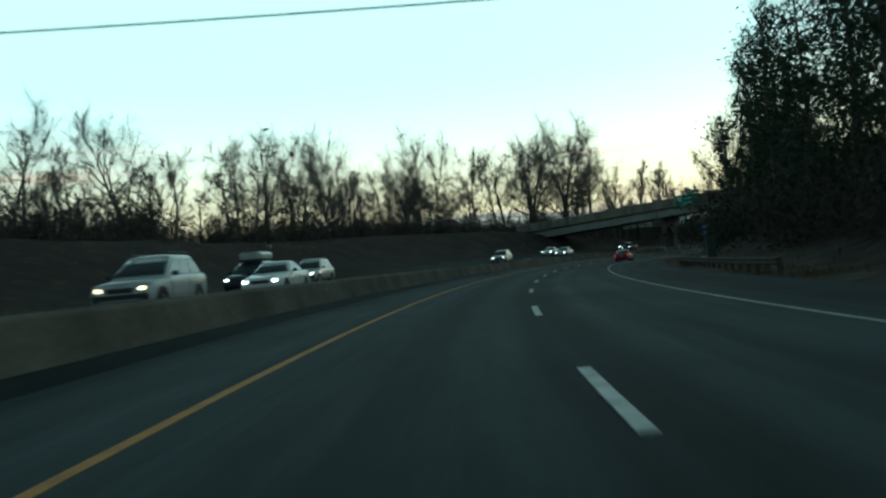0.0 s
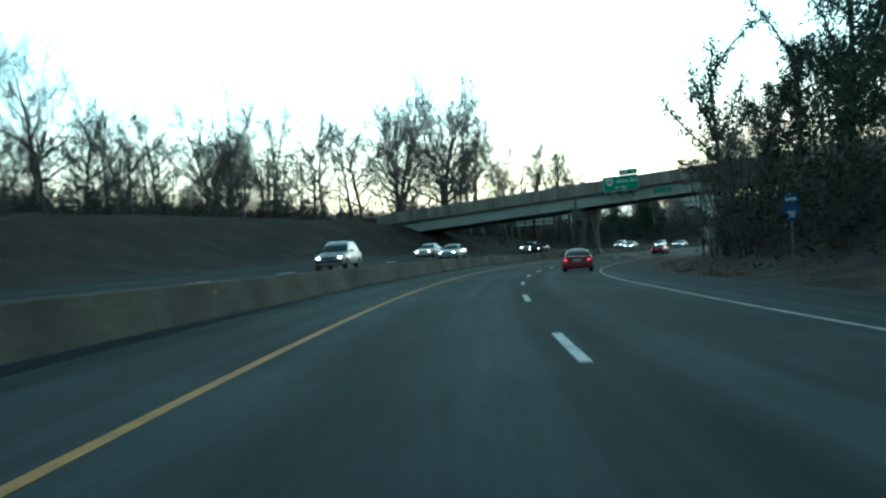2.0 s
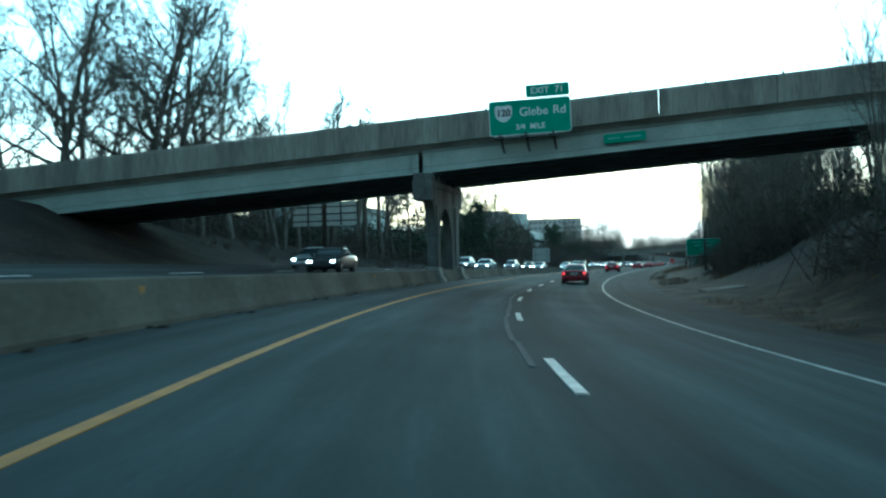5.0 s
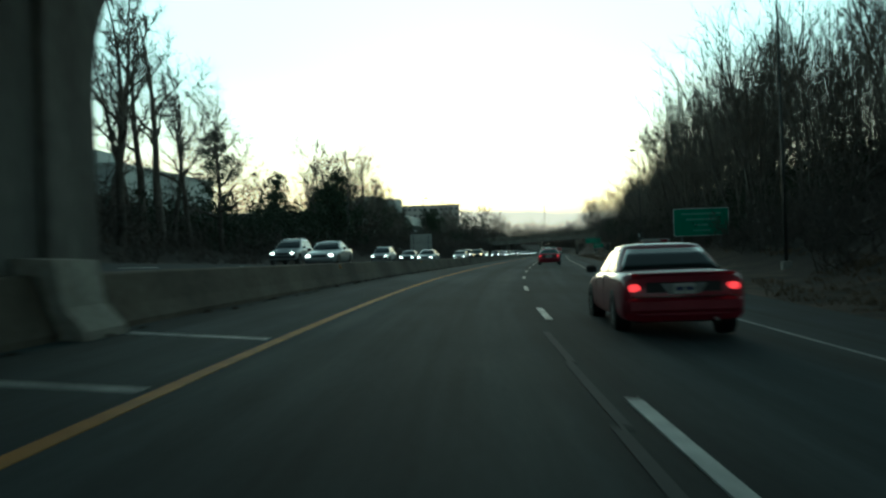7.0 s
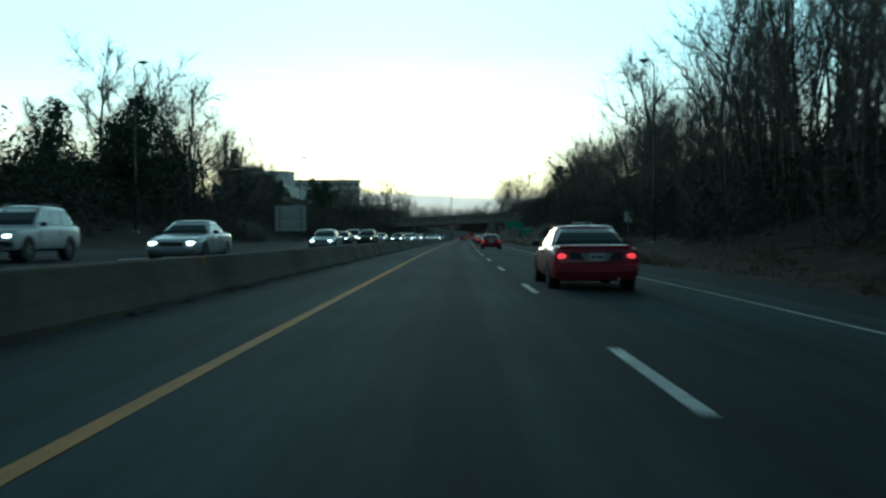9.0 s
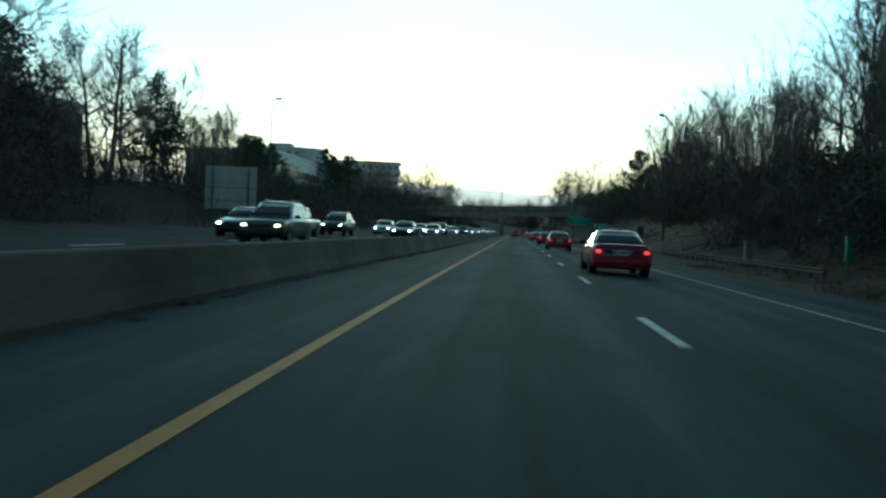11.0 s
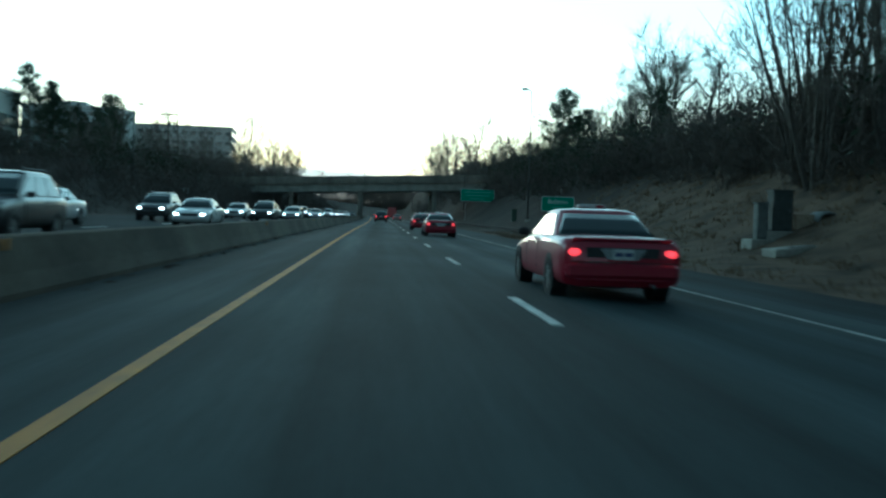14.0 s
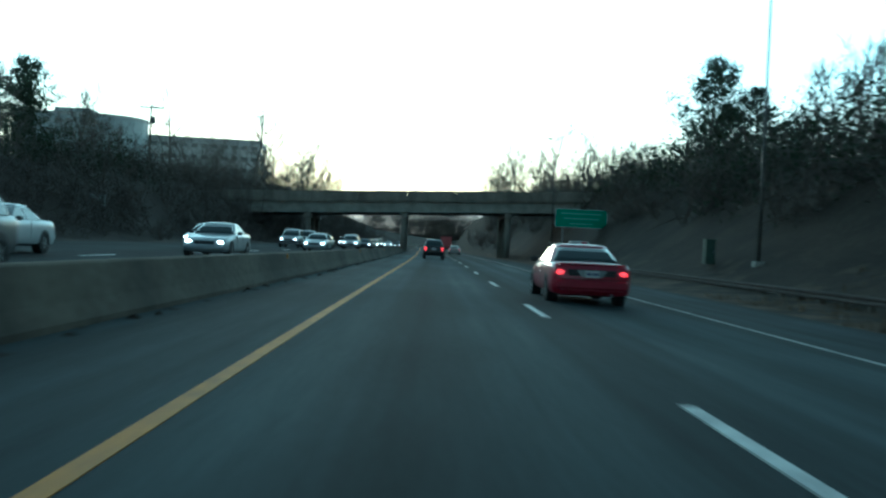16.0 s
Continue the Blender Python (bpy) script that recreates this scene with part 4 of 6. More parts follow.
# ---------------- street lamps ----------------
def build_lamp():
    L = thing("street_lamp", pose(0, 0, -60), "tall slender highway lamp pole with a single hooded head", "street lamp", "highway lamps")
    g = Geo()
    g.box((0, 0, 0.15), (0.5, 0.5, 0.5), 0.04)
    part("footing", g, M_CONCRETE, L)
    g = Geo()
    g.tube([(0, 0, 0.3), (0, 0, 5), (0, 0, 15.2)], [0.10, 0.085, 0.05], 10)
    part("pole", g, M_POLE, L, smooth=True)
    g = Geo()
    g.tube([(0, 0, 15.0), (0.12, 0, 15.35), (0.45, 0, 15.5)], [0.05, 0.045, 0.04], 8)
    part("bracket_arm", g, M_POLE, L)
    rings = []
    for x, w, h in ((0.35, 0.07, 0.06), (0.5, 0.20, 0.13), (0.8, 0.26, 0.17), (1.1, 0.22, 0.13), (1.22, 0.1, 0.06)):
        rings.append([Vector((x, w * math.cos(a), 15.52 + 0.02 + h * math.sin(a) * (0.9 if math.sin(a) > 0 else 0.6))) for a in np.linspace(0, 2 * math.pi, 10, endpoint=False)])
    g = Geo()
    g.loft(rings)
    head = part("lamp_head", g, M_POLE, L, smooth=True)
    part("lens", Geo().box((0.82, 0, 15.42), (0.5, 0.32, 0.06), 0.02), M_WINDOW, head)
    return L


def build_guardrail(s0, s1, o):
    """W-beam rail on wooden posts; returns the thing."""
    gr = thing("guardrail", Matrix(), "rusty brown steel guardrail on short wooden posts", "guardrail")
    g = Geo()
    prof = [(-0.02, 0.40), (0.03, 0.44), (0.03, 0.49), (-0.03, 0.55), (0.03, 0.61), (0.03, 0.66), (-0.02, 0.70), (-0.035, 0.70), (0.012, 0.655), (0.012, 0.615), (-0.045, 0.55), (0.012, 0.485), (0.012, 0.445), (-0.035, 0.40)]
    g.loft([[at(s, o, z, True) - Vector((0, 0, 0.05)) + (at(s, o + 1, 0) - at(s, o, 0)) * (-q) for q, z in [(q, z - 0.14) for q, z in prof]] for s in np.linspace(s0, s1, int((s1 - s0) / 2) + 2)])
    part("rail", g, M_RUSTRAIL, gr)
    for s in np.arange(s0 + 0.4, s1, 1.9):
        g = Geo()
        p = at(s, o + 0.16, 0) - Vector((0, 0, 0.05))
        g.box((p.x, p.y, p.z + 0.03), (0.16, 0.18, 1.05), 0.015, Matrix.Rotation(radians(heading(s)), 4, "Z"))
        part("guardrail_post", g, M_WOODPOST, gr)
    return gr


build_ground()
build_road()
build_barrier()
build_near_bridge()
build_far_bridge(635.0, 15.0, 9.45, 3.35, (-17.3, -2.45, 13.7), 0.042, (-62, 52), "long concrete girder bridge carrying a road over the highway")
build_bridge_sign()
ground_sign(300, 16.0, 4.8, 2.4, 1.95, "green roadside information sign on two steel posts", rows=((0.5, 0.80, 0.72, 0.10), (0.5, 0.60, 0.55, 0.10), (0.5, 0.40, 0.25, 0.10), (0.5, 0.20, 0.32, 0.09)), turn=6)
ground_sign(520, 16.9, 3.1, 1.42, 1.9, "green roadside exit destination sign on wooden posts", rows=((0.5, 0.27, 0.36, 0.15),), text=("Ballston", 0.62, 0.66), post_mat=M_WOODPOST)
ground_sign(603, 16.4, 6.2, 2.2, 4.1, "wide green guide sign standing before the far bridge", rows=((0.5, 0.75, 0.8, 0.13), (0.5, 0.48, 0.7, 0.13), (0.5, 0.2, 0.45, 0.11)))
back_sign(427, -27.4, 4.9, 4.0, 2.1, lab="large sign board seen from its bare metal back")
back_sign(270, -31.8, 8.6, 2.9, 6.7, frame_ribs=4, lab="wide ribbed gantry sign board seen from behind")
LAMP = build_lamp()
# along, across, height of the head above the road's level (0: standard pole)
for s, o, head in ((269, 17.7, 0), (359, 18.6, 0), (452.5, 19.2, 15.6), (541, 18.9, 16.2), (628, 19.5, 0), (714, 19.0, 0), (119.2, -30.8, 18.3), (206, -34.8, 18.2), (364, -27.0, 0), (450.5, -27.6, 15.7), (545, -27.6, 13.2)):
    c = at(s, o, 0, False)
    z0 = float(hill(s, o)) - 0.1
    tall = (head - z0) / 15.5 if head else 1.0
    copy_thing(LAMP, pose(c.x, c.y, z0, 0, 0, heading(s) + (180 if o > 0 else 0)) @ Matrix.Diagonal((1, 1, tall, 1)))
for ch in list(LAMP.children_recursive):
    bpy.data.objects.remove(ch)
bpy.data.objects.remove(LAMP)
build_guardrail(56, 91, 12.9)
build_guardrail(383, 427.5, 15.2)
build_guardrail(515, 600, 15.4)


# ---------------- trees and brush ----------------
def prisms(segs):
    """Tapered prisms, one for each row p0, p1, r0, r1, all with the same number of sides."""
    def make(rows, n, spike=False):
        a = np.array([r[0] for r in rows])
        b = np.array([r[1] for r in rows])
        r0 = np.array([r[2] for r in rows])[:, None]
        r1 = np.array([r[3] for r in rows])[:, None]
        d = b - a
        d /= np.linalg.norm(d, axis=1)[:, None] + 1e-9
        ref = np.where(np.abs(d[:, 2:3]) > 0.9, np.array([[1.0, 0, 0]]), np.array([[0, 0, 1.0]]))
        u = np.cross(d, ref)
        u /= np.linalg.norm(u, axis=1)[:, None]
        w = np.cross(d, u)
        vs = []
        for base, r in ((a, r0), (b, r1)):
            for k in range(n):
                t = 2 * math.pi * k / n
                vs.append(base + (u * math.cos(t) + w * math.sin(t)) * r)
        v = np.stack(vs, 1).reshape(-1, 3)
        f = []
        for k in range(n):
            q = (k + 1) % n
            f += [(k, q, n + q), (k, n + q, n + k)]
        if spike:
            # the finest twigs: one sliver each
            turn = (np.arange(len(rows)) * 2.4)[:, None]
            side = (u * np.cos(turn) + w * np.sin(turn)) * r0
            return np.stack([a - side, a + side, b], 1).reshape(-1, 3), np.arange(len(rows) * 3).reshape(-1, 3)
        off = np.arange(len(rows)) * 2 * n
        t = (np.array(f)[None] + off[:, None, None]).reshape(-1, 3)
        return v, t
    V, T, k = [], [], 0
    for n in sorted(set(r[4] for r in segs)):
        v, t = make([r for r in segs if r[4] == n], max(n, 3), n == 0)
        V.append(v)
        T.append(t + k)
        k += len(v)
    return np.concatenate(V), np.concatenate(T)


def grow(rng, p, d, length, r0, r1, steps, wander, up, sides, out):
    """A crooked branch; returns the points along it."""
    pts = [np.array(p, float)]
    d = np.array(d, float)
    d /= np.linalg.norm(d)
    for i in range(steps):
        d = d + rng.normal(0, wander, 3) + np.array([0, 0, up])
        d /= np.linalg.norm(d)
        q = pts[-1] + d * length / steps
        a, b = i / steps, (i + 1) / steps
        out.append((pts[-1], q, r0 + (r1 - r0) * a, r0 + (r1 - r0) * b, sides))
        pts.append(q)
    return pts


def bare_tree(seed, h, spread, fork=0.3, limbs=11, dense=1.0, lean=0.0, broad=True):
    rng = np.random.default_rng(seed)
    trunk, crown = [], []
    r = 0.020 * h
    stem = grow(rng, (0, 0, -0.5), (lean, 0, 1), h * 0.9, r, r * 0.12, 9, 0.07, 0.03, 6, trunk)
    for i in range(limbs):
        f = fork + (0.97 - fork) * (i + rng.uniform(0, 0.9)) / limbs
        k = f * 9
        a, b = stem[int(k)], stem[min(int(k) + 1, 9)]
        p = a + (b - a) * (k - int(k))
        az = i * 2.4 + rng.uniform(-0.5, 0.5)
        rise = (0.30 + 0.85 * f) if broad else (0.55 + 0.9 * f)
        ln = spread * (1.15 - (0.55 if broad else 0.75) * f) * rng.uniform(0.75, 1.2)
        rl = r * (1 - f) * 0.55 + 0.025
        lp = grow(rng, p, (math.cos(az), math.sin(az), rise), ln, rl, 0.02, 5, 0.16, 0.07, 4, trunk)
        for j in range(int(8 * dense)):
            f2 = 0.25 + 0.75 * (j + rng.uniform(0, 1)) / int(8 * dense)
            q = lp[min(int(f2 * 5), 4)]
            d = lp[min(int(f2 * 5), 4) + 1] - q
            d = d / np.linalg.norm(d)
            q = q + d * rng.uniform(0, ln / 5)
            d = d + rng.normal(0, 0.6, 3) + np.array([0, 0, 0.2])
            bp = grow(rng, q, d, ln * rng.uniform(0.35, 0.62), 0.022, 0.010, 2, 0.2, 0.06, 3, crown)
            for m in range(20):
                w = rng.uniform(0, 1)
                q2 = bp[int(m % 2)] * (1 - w) + bp[int(m % 2) + 1] * w
                d2 = d / np.linalg.norm(d) + rng.normal(0, 0.75, 3) + np.array([0, 0, 0.25])
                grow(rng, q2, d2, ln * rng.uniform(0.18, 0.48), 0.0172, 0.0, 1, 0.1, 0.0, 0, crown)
    return prisms(trunk), prisms(crown)


def fan_tree(seed, h, stems=7, lean=0.34):
    """Many slim stems fanning out from one base, each with upright branches and fine twigs."""
    rng = np.random.default_rng(seed)
    trunk, crown = [], []
    for i in range(stems):
        az = i * 6.283 / stems + rng.uniform(-0.3, 0.3)
        out = lean * rng.uniform(0.4, 1.25)
        ln = h * rng.uniform(0.72, 1.02)
        foot = (0.3 * math.cos(az), 0.3 * math.sin(az), -0.5)
        sp = grow(rng, foot, (math.cos(az) * out, math.sin(az) * out, 1), ln, 0.0062 * h, 0.016, 7, 0.07, 0.02, 5, trunk)
        for j in range(9):
            f = 0.22 + 0.76 * (j + rng.uniform(0, 0.9)) / 9
            k = f * 7
            a, b = sp[int(k)], sp[min(int(k) + 1, 7)]
            p = a + (b - a) * (k - int(k))
            d = (b - a) / (np.linalg.norm(b - a) + 1e-9)
            side = rng.uniform(0, 6.283)
            d = d + np.array([math.cos(side), math.sin(side), 0.15]) * rng.uniform(0.35, 0.75)
            bl = h * (0.36 - 0.2 * f) * rng.uniform(0.7, 1.2)
            bp = grow(rng, p, d, bl, 0.034 * (1.15 - f), 0.010, 3, 0.13, 0.07, 3, crown)
            for m in range(15):
                w = rng.uniform(0, 1)
                q2 = bp[m % 3] * (1 - w) + bp[m % 3 + 1] * w
                d2 = d / np.linalg.norm(d) + rng.normal(0, 0.6, 3) + np.array([0, 0, 0.3])
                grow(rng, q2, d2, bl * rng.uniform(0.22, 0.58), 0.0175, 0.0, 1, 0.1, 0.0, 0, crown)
    return prisms(trunk), prisms(crown)


def leaf_cards(rng, centres, size, droop=0.0, count=6, spread=0.3):
    """Small pointed blades round each centre."""
    c = np.repeat(np.asarray(centres), count, axis=0)
    n = len(c)
    p = c + rng.normal(0, spread, (n, 3))
    d = rng.normal(0, 1, (n, 3))
    d[:, 2] -= droop
    d /= np.linalg.norm(d, axis=1)[:, None]
    w = np.cross(d, rng.normal(0, 1, (n, 3)))
    w /= np.linalg.norm(w, axis=1)[:, None] + 1e-9
    ln = size * rng.uniform(0.6, 1.3, (n, 1))
    v = np.stack([p, p + d * ln * 0.5 + w * ln * 0.16, p + d * ln, p + d * ln * 0.5 - w * ln * 0.16], 1).reshape(-1, 3)
    k = np.arange(n)[:, None] * 4
    return v, np.concatenate([k + np.array([[0, 1, 2]]), k + np.array([[0, 2, 3]])])


def conifer(seed, h, spread, bare=0.2, gaps=0.25, blade=0.55, count=5, loose=0.26):
    rng = np.random.default_rng(seed)
    trunk, tips = [], []
    r = 0.018 * h
    stem = grow(rng, (0, 0, -0.5), (0, 0, 1), h, r, 0.02, 10, 0.02, 0.02, 6, trunk)
    z = bare
    while z < 0.99:
        k = z * 10
        p = stem[int(k)] + (stem[min(int(k) + 1, 10)] - stem[int(k)]) * (k - int(k))
        for i in range(rng.integers(4, 7)):
            if rng.random() < gaps:
                continue
            az = rng.uniform(0, 6.28)
            ln = spread * min(1.0, (1.04 - z) * 1.5) ** 0.8 * rng.uniform(0.45, 1.15)
            bp = grow(rng, p, (math.cos(az), math.sin(az), 0.25), ln, 0.04 * (1.1 - z), 0.008, 4, 0.1, 0.02, 3, trunk)
            for q in range(1, 5):
                m = max(1, int(ln * 2.0))
                for _ in range(m):
                    tips.append(bp[q] + rng.normal(0, 0.16 * ln * 0.5 + 0.08, 3))
        z += 0.035 + 0.02 * rng.random()
    tv, tt = leaf_cards(rng, tips, blade, 0.2, count, loose)
    return prisms(trunk), (tv, tt)


def tufted_pine(seed, h, spread, bare=0.22, limbs=30, plumes=5, blade=0.30, count=4):
    """An open pine: rising limbs that carry separate plumes of needles, an uneven top."""
    rng = np.random.default_rng(seed)
    trunk, tips = [], []
    r = 0.016 * h
    stem = grow(rng, (0, 0, -0.5), (rng.normal(0, 0.03), 0, 1), h, r, 0.03, 10, 0.03, 0.02, 6, trunk)
    for i in range(limbs):
        z = bare + (0.99 - bare) * ((i + rng.random()) / limbs) ** 0.9
        k = z * 10
        p = stem[int(k)] + (stem[min(int(k) + 1, 10)] - stem[int(k)]) * (k - int(k))
        az = i * 2.4 + rng.uniform(-0.6, 0.6)
        ln = spread * min(1.0, (1.06 - z) * 1.9) ** 0.85 * rng.uniform(0.5, 1.15)
        bp = grow(rng, p, (math.cos(az), math.sin(az), 0.30 + 0.25 * z), ln, 0.05 * (1.15 - z), 0.010, 5, 0.12, 0.05, 3, trunk)
        for q in (2, 3, 4, 5):
            for _ in range(int(2 + ln * 0.9)):
                side = bp[q] + rng.normal(0, 1, 3) * np.array([0.16, 0.16, 0.07]) * (ln * 0.5 + 0.8)
                for _ in range(plumes):
                    tips.append(side + rng.normal(0, 0.15, 3) * np.array([1.4, 1.4, 0.8]))
    return prisms(trunk), leaf_cards(rng, tips, blade, -0.5, count, 0.14)


def shrub(seed, h, w, stems=9):
    rng = np.random.default_rng(seed)
    out = []
    for i in range(stems):
        az = rng.uniform(0, 6.28)
        pts = grow(rng, (rng.normal(0, w * 0.3), rng.normal(0, w * 0.3), -0.2), (math.cos(az) * 0.6, math.sin(az) * 0.6, 1), h * rng.uniform(0.5, 1.1), 0.024, 0.010, 2, 0.2, 0.05, 3, out)
        for j in range(12):
            w2 = rng.uniform(0, 1)
            q = pts[j % 2] * (1 - w2) + pts[j % 2 + 1] * w2
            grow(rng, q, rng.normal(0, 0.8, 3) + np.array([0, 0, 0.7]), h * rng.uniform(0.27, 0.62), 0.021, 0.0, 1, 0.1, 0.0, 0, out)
    return prisms(out)


def ivy_tree(seed, h, limbs=9):
    """A snag with a few upright broken limbs, trunk and limbs wrapped in ivy."""
    rng = np.random.default_rng(seed)
    wood, hearts = [], []
    r = 0.017 * h
    stem = grow(rng, (0, 0, -0.5), (0, 0, 1), h * 0.8, r, r * 0.45, 8, 0.05, 0.04, 6, wood)
    runs = [(stem, 0.62)]
    for i in range(limbs):
        p = stem[3 + i % 6]
        az = i * 2.4 + rng.uniform(-0.4, 0.4)
        runs.append((grow(rng, p, (math.cos(az) * 0.7, math.sin(az) * 0.7, 1), h * rng.uniform(0.2, 0.42), r * 0.4, r * 0.12, 4, 0.12, 0.05, 5, wood), 0.30))
    for pts, loose in runs:
        for a, b in zip(pts, pts[1:]):
            for _ in range(24):
                hearts.append(a + (b - a) * rng.random() + rng.normal(0, loose, 3) * np.array([1, 1, 0.6]))
    return prisms(wood), leaf_cards(rng, hearts, 0.36, 0.4, 8, 0.26)


def tree_kind(trunk, crown, crown_mat, name):
    return bulk(name + "_trunk", *trunk, M_BARK), bulk(name + "_crown", *crown, crown_mat)


OAKS = [tree_kind(*bare_tree(11 + i, hh, sp, fk, lb), M_TWIG, "oak") for i, (hh, sp, fk, lb) in enumerate(((15, 6.5, 0.25, 12), (17, 6.0, 0.35, 12), (14, 5.5, 0.3, 11), (18, 7.5, 0.22, 13), (16, 5.0, 0.4, 11)))]
POPLARS = [tree_kind(*bare_tree(41 + i, hh, sp, 0.4, 10, 0.85, ln, False), M_TWIG, "poplar") for i, (hh, sp, ln) in enumerate(((17, 3.2, 0.05), (15, 3.0, -0.1), (16, 3.6, 0.12)))]
SAPLINGS = [tree_kind(*bare_tree(61 + i, hh, sp, 0.2, 8, 0.7), M_TWIG, "sapling") for i, (hh, sp) in enumerate(((7, 3.0), (8, 2.6), (6, 3.2)))]
PINES = [tree_kind(*conifer(81 + i, hh, sp, br, gp), M_PINE, "pine") for i, (hh, sp, br, gp) in enumerate(((13, 5.0, 0.12, 0.25), (15, 5.2, 0.2, 0.32), (11, 4.6, 0.08, 0.2)))]
SPRUCES = [tree_kind(*conifer(85 + i, hh, sp, br, gp, 0.42, 5, 0.34), M_PINE, "spruce") for i, (hh, sp, br, gp) in enumerate(((19, 5.6, 0.1, 0.5), (22, 5.2, 0.16, 0.54)))]
TUFTED = [tree_kind(*tufted_pine(161 + i, hh, sp, br, lb, pl, bl, ct), M_PINE, "tufted") for i, (hh, sp, br, lb, pl, bl, ct) in enumerate(((12, 3.6, 0.2, 34, 5, 0.30, 4), (13, 3.2, 0.3, 28, 5, 0.30, 4), (14, 4.8, 0.06, 62, 6, 0.38, 2)))]


VASES = [tree_kind(*fan_tree(121 + i, hh, st, ln), M_TWIG, "thicket") for i, (hh, st, ln) in enumerate(((14, 7, 0.27), (13, 7, 0.24), (15, 8, 0.30), (14, 6, 0.19)))]
IVIED = [tree_kind(*ivy_tree(141 + i, hh), M_IVY, "ivied") for i, hh in enumerate((19, 16, 18))]


def plant(kind, s, o, size, label, name="bare_tree", turn=0.0, category="tree", group="roadside woods"):
    c = at(s, o, 0, False)
    tr = thing(name, pose(c.x, c.y, float(hill(s, o)) - 0.15, 0, 0, turn) @ Matrix.Scale(size, 4), label, category, group)
    part("trunk", kind[0], None, tr)
    part("crown", kind[1], None, tr)
    return tr


def plant_woods():
    rng = np.random.default_rng(7)
    bare, tall = "leafless grey-brown winter tree on the roadside bank", "tall slender leafless tree on the wooded bank"
    pine = "dark green pine on the roadside bank"

    far = []

    def row(kinds, s0, s1, step, oa, ob, lo, hi, label, joined=False):
        for s in np.arange(s0, s1, step):
            if joined:
                q, o = s + rng.uniform(-1, 1), rng.uniform(oa, ob)
                c = at(q, o, 0, False)
                far.append((c.x, c.y, float(hill(q, o)) - 0.15, rng.uniform(lo, hi), rng.uniform(0, 6.28)))
                continue
            plant(kinds[rng.integers(len(kinds))], s + rng.uniform(-1, 1), rng.uniform(oa, ob), rng.uniform(lo, hi), label, turn=rng.uniform(0, 360))
    # oncoming side, before the near bridge
    row(OAKS, 40, 126, 4.2, -66, -40, 0.75, 1.0, bare)
    row(OAKS, 126, 142, 5.5, -66, -44, 0.75, 1.0, bare)
    row(OAKS, 140, 165, 3.6, -68, -41, 0.68, 0.92, bare)
    row(OAKS, 165, 216, 2.9, -62, -40, 0.65, 0.88, bare)
    row(OAKS, 150, 212, 6.0, -46, -38, 0.5, 0.75, bare)
    plant(OAKS[3], 118.5, -49, 0.86, "broad spreading leafless oak standing above its neighbours", turn=50)
    for s, o, k in ((145, -45, 1.05), (150, -43, 1.1), (141, -47, 0.95), (158, -42, 0.95)):
        plant(OAKS[int(s) % 5], s, o, k, "tall airy leafless tree at the top of the bank", turn=s * 41)
    row(OAKS, 120, 212, 8.0, -100, -70, 0.62, 0.8, bare, True)
    row(POPLARS, 44, 208, 18.0, -48, -37, 0.6, 0.85, tall)
    # big oaks behind the bridge
    for s, o, k in ((238, -41, 1.42), (241, -31, 1.3), (243, -35, 1.45), (246, -45, 1.5), (250, -38, 1.75), (254, -32, 1.5), (258, -42, 1.45), (263, -30, 1.15), (240, -50, 1.5), (244, -60, 1.6), (256, -52, 1.6), (264, -68, 1.7), (272, -44, 1.4), (280, -60, 1.6), (240, -78, 1.5), (292, -72, 1.5), (300, -58, 1.3), (236, -94, 1.5), (226, -70, 1.2), (212, -58, 1.15), (218, -84, 1.5), (232, -56, 1.4), (248, -88, 1.75), (258, -82, 1.75), (268, -56, 1.5), (226, -104, 1.6)):
        plant(OAKS[int(s) % 5], s, o, k, "large leafless oak with a broad twiggy crown", turn=rng.uniform(0, 360))
    row(POPLARS, 244, 312, 5.0, -40, -29, 0.9, 1.35, tall)
    for s, o, k in ((282, -31, 1.5), (286, -34, 1.65), (290, -29.5, 1.45), (295, -33, 1.7), (299, -30, 1.5), (305, -34, 1.55)):
        plant(POPLARS[int(s) % 3], s, o, k, "very tall slender leafless tree leaning over the bank", turn=s * 37)
    for s, o, k in ((309, -33, 1.15), (315, -30, 1.1)):
        plant(OAKS[int(s) % 5], s, o, k, "tall spreading leafless tree at the edge of the bank", turn=s * 53)
    for s, o, k in ((384, -37, 1.2), (389, -33, 1.15), (396, -32, 1.1), (399, -38, 1.1), (405, -43, 1.2), (410, -38, 1.05), (421, -34, 0.85), (426, -38, 0.85), (404, -56, 1.0), (457, -40, 0.62), (464, -37.5, 0.66), (459.5, -37, 0.62), (468, -41, 0.62), (461, -42.5, 0.66), (453, -35, 0.5)):
        plant(OAKS[int(s) % 5], s, o, k, "tall spreading leafless tree beside the pines", turn=s * 29)
    for s, o, k in ((462, -39, 0.74), (456, -38, 0.66), (467, -37, 0.62)):
        plant(VASES[int(s) % 4], s, o, k, "dense leafless tree with a rounded crown beside the long building", turn=s * 23)
    plant(VASES[0], 475, -42.5, 0.92, "dense dark leafless tree beside the long building", turn=25)
    # pines and mixed growth further on
    plant(TUFTED[1], 350.5, -43, 1.4, "slender dark pine with open tiers of needles", "pine_tree", 30)
    for s, o, k in ((396, -49.5, 1.2), (383, -33.5, 1.28), (393, -40, 0.9), (407, -42, 1.05), (414, -40, 1.0), (436, -36, 0.8)):
        plant(PINES[int(s) % 3], s, o, k, pine, "pine_tree", rng.uniform(0, 360))
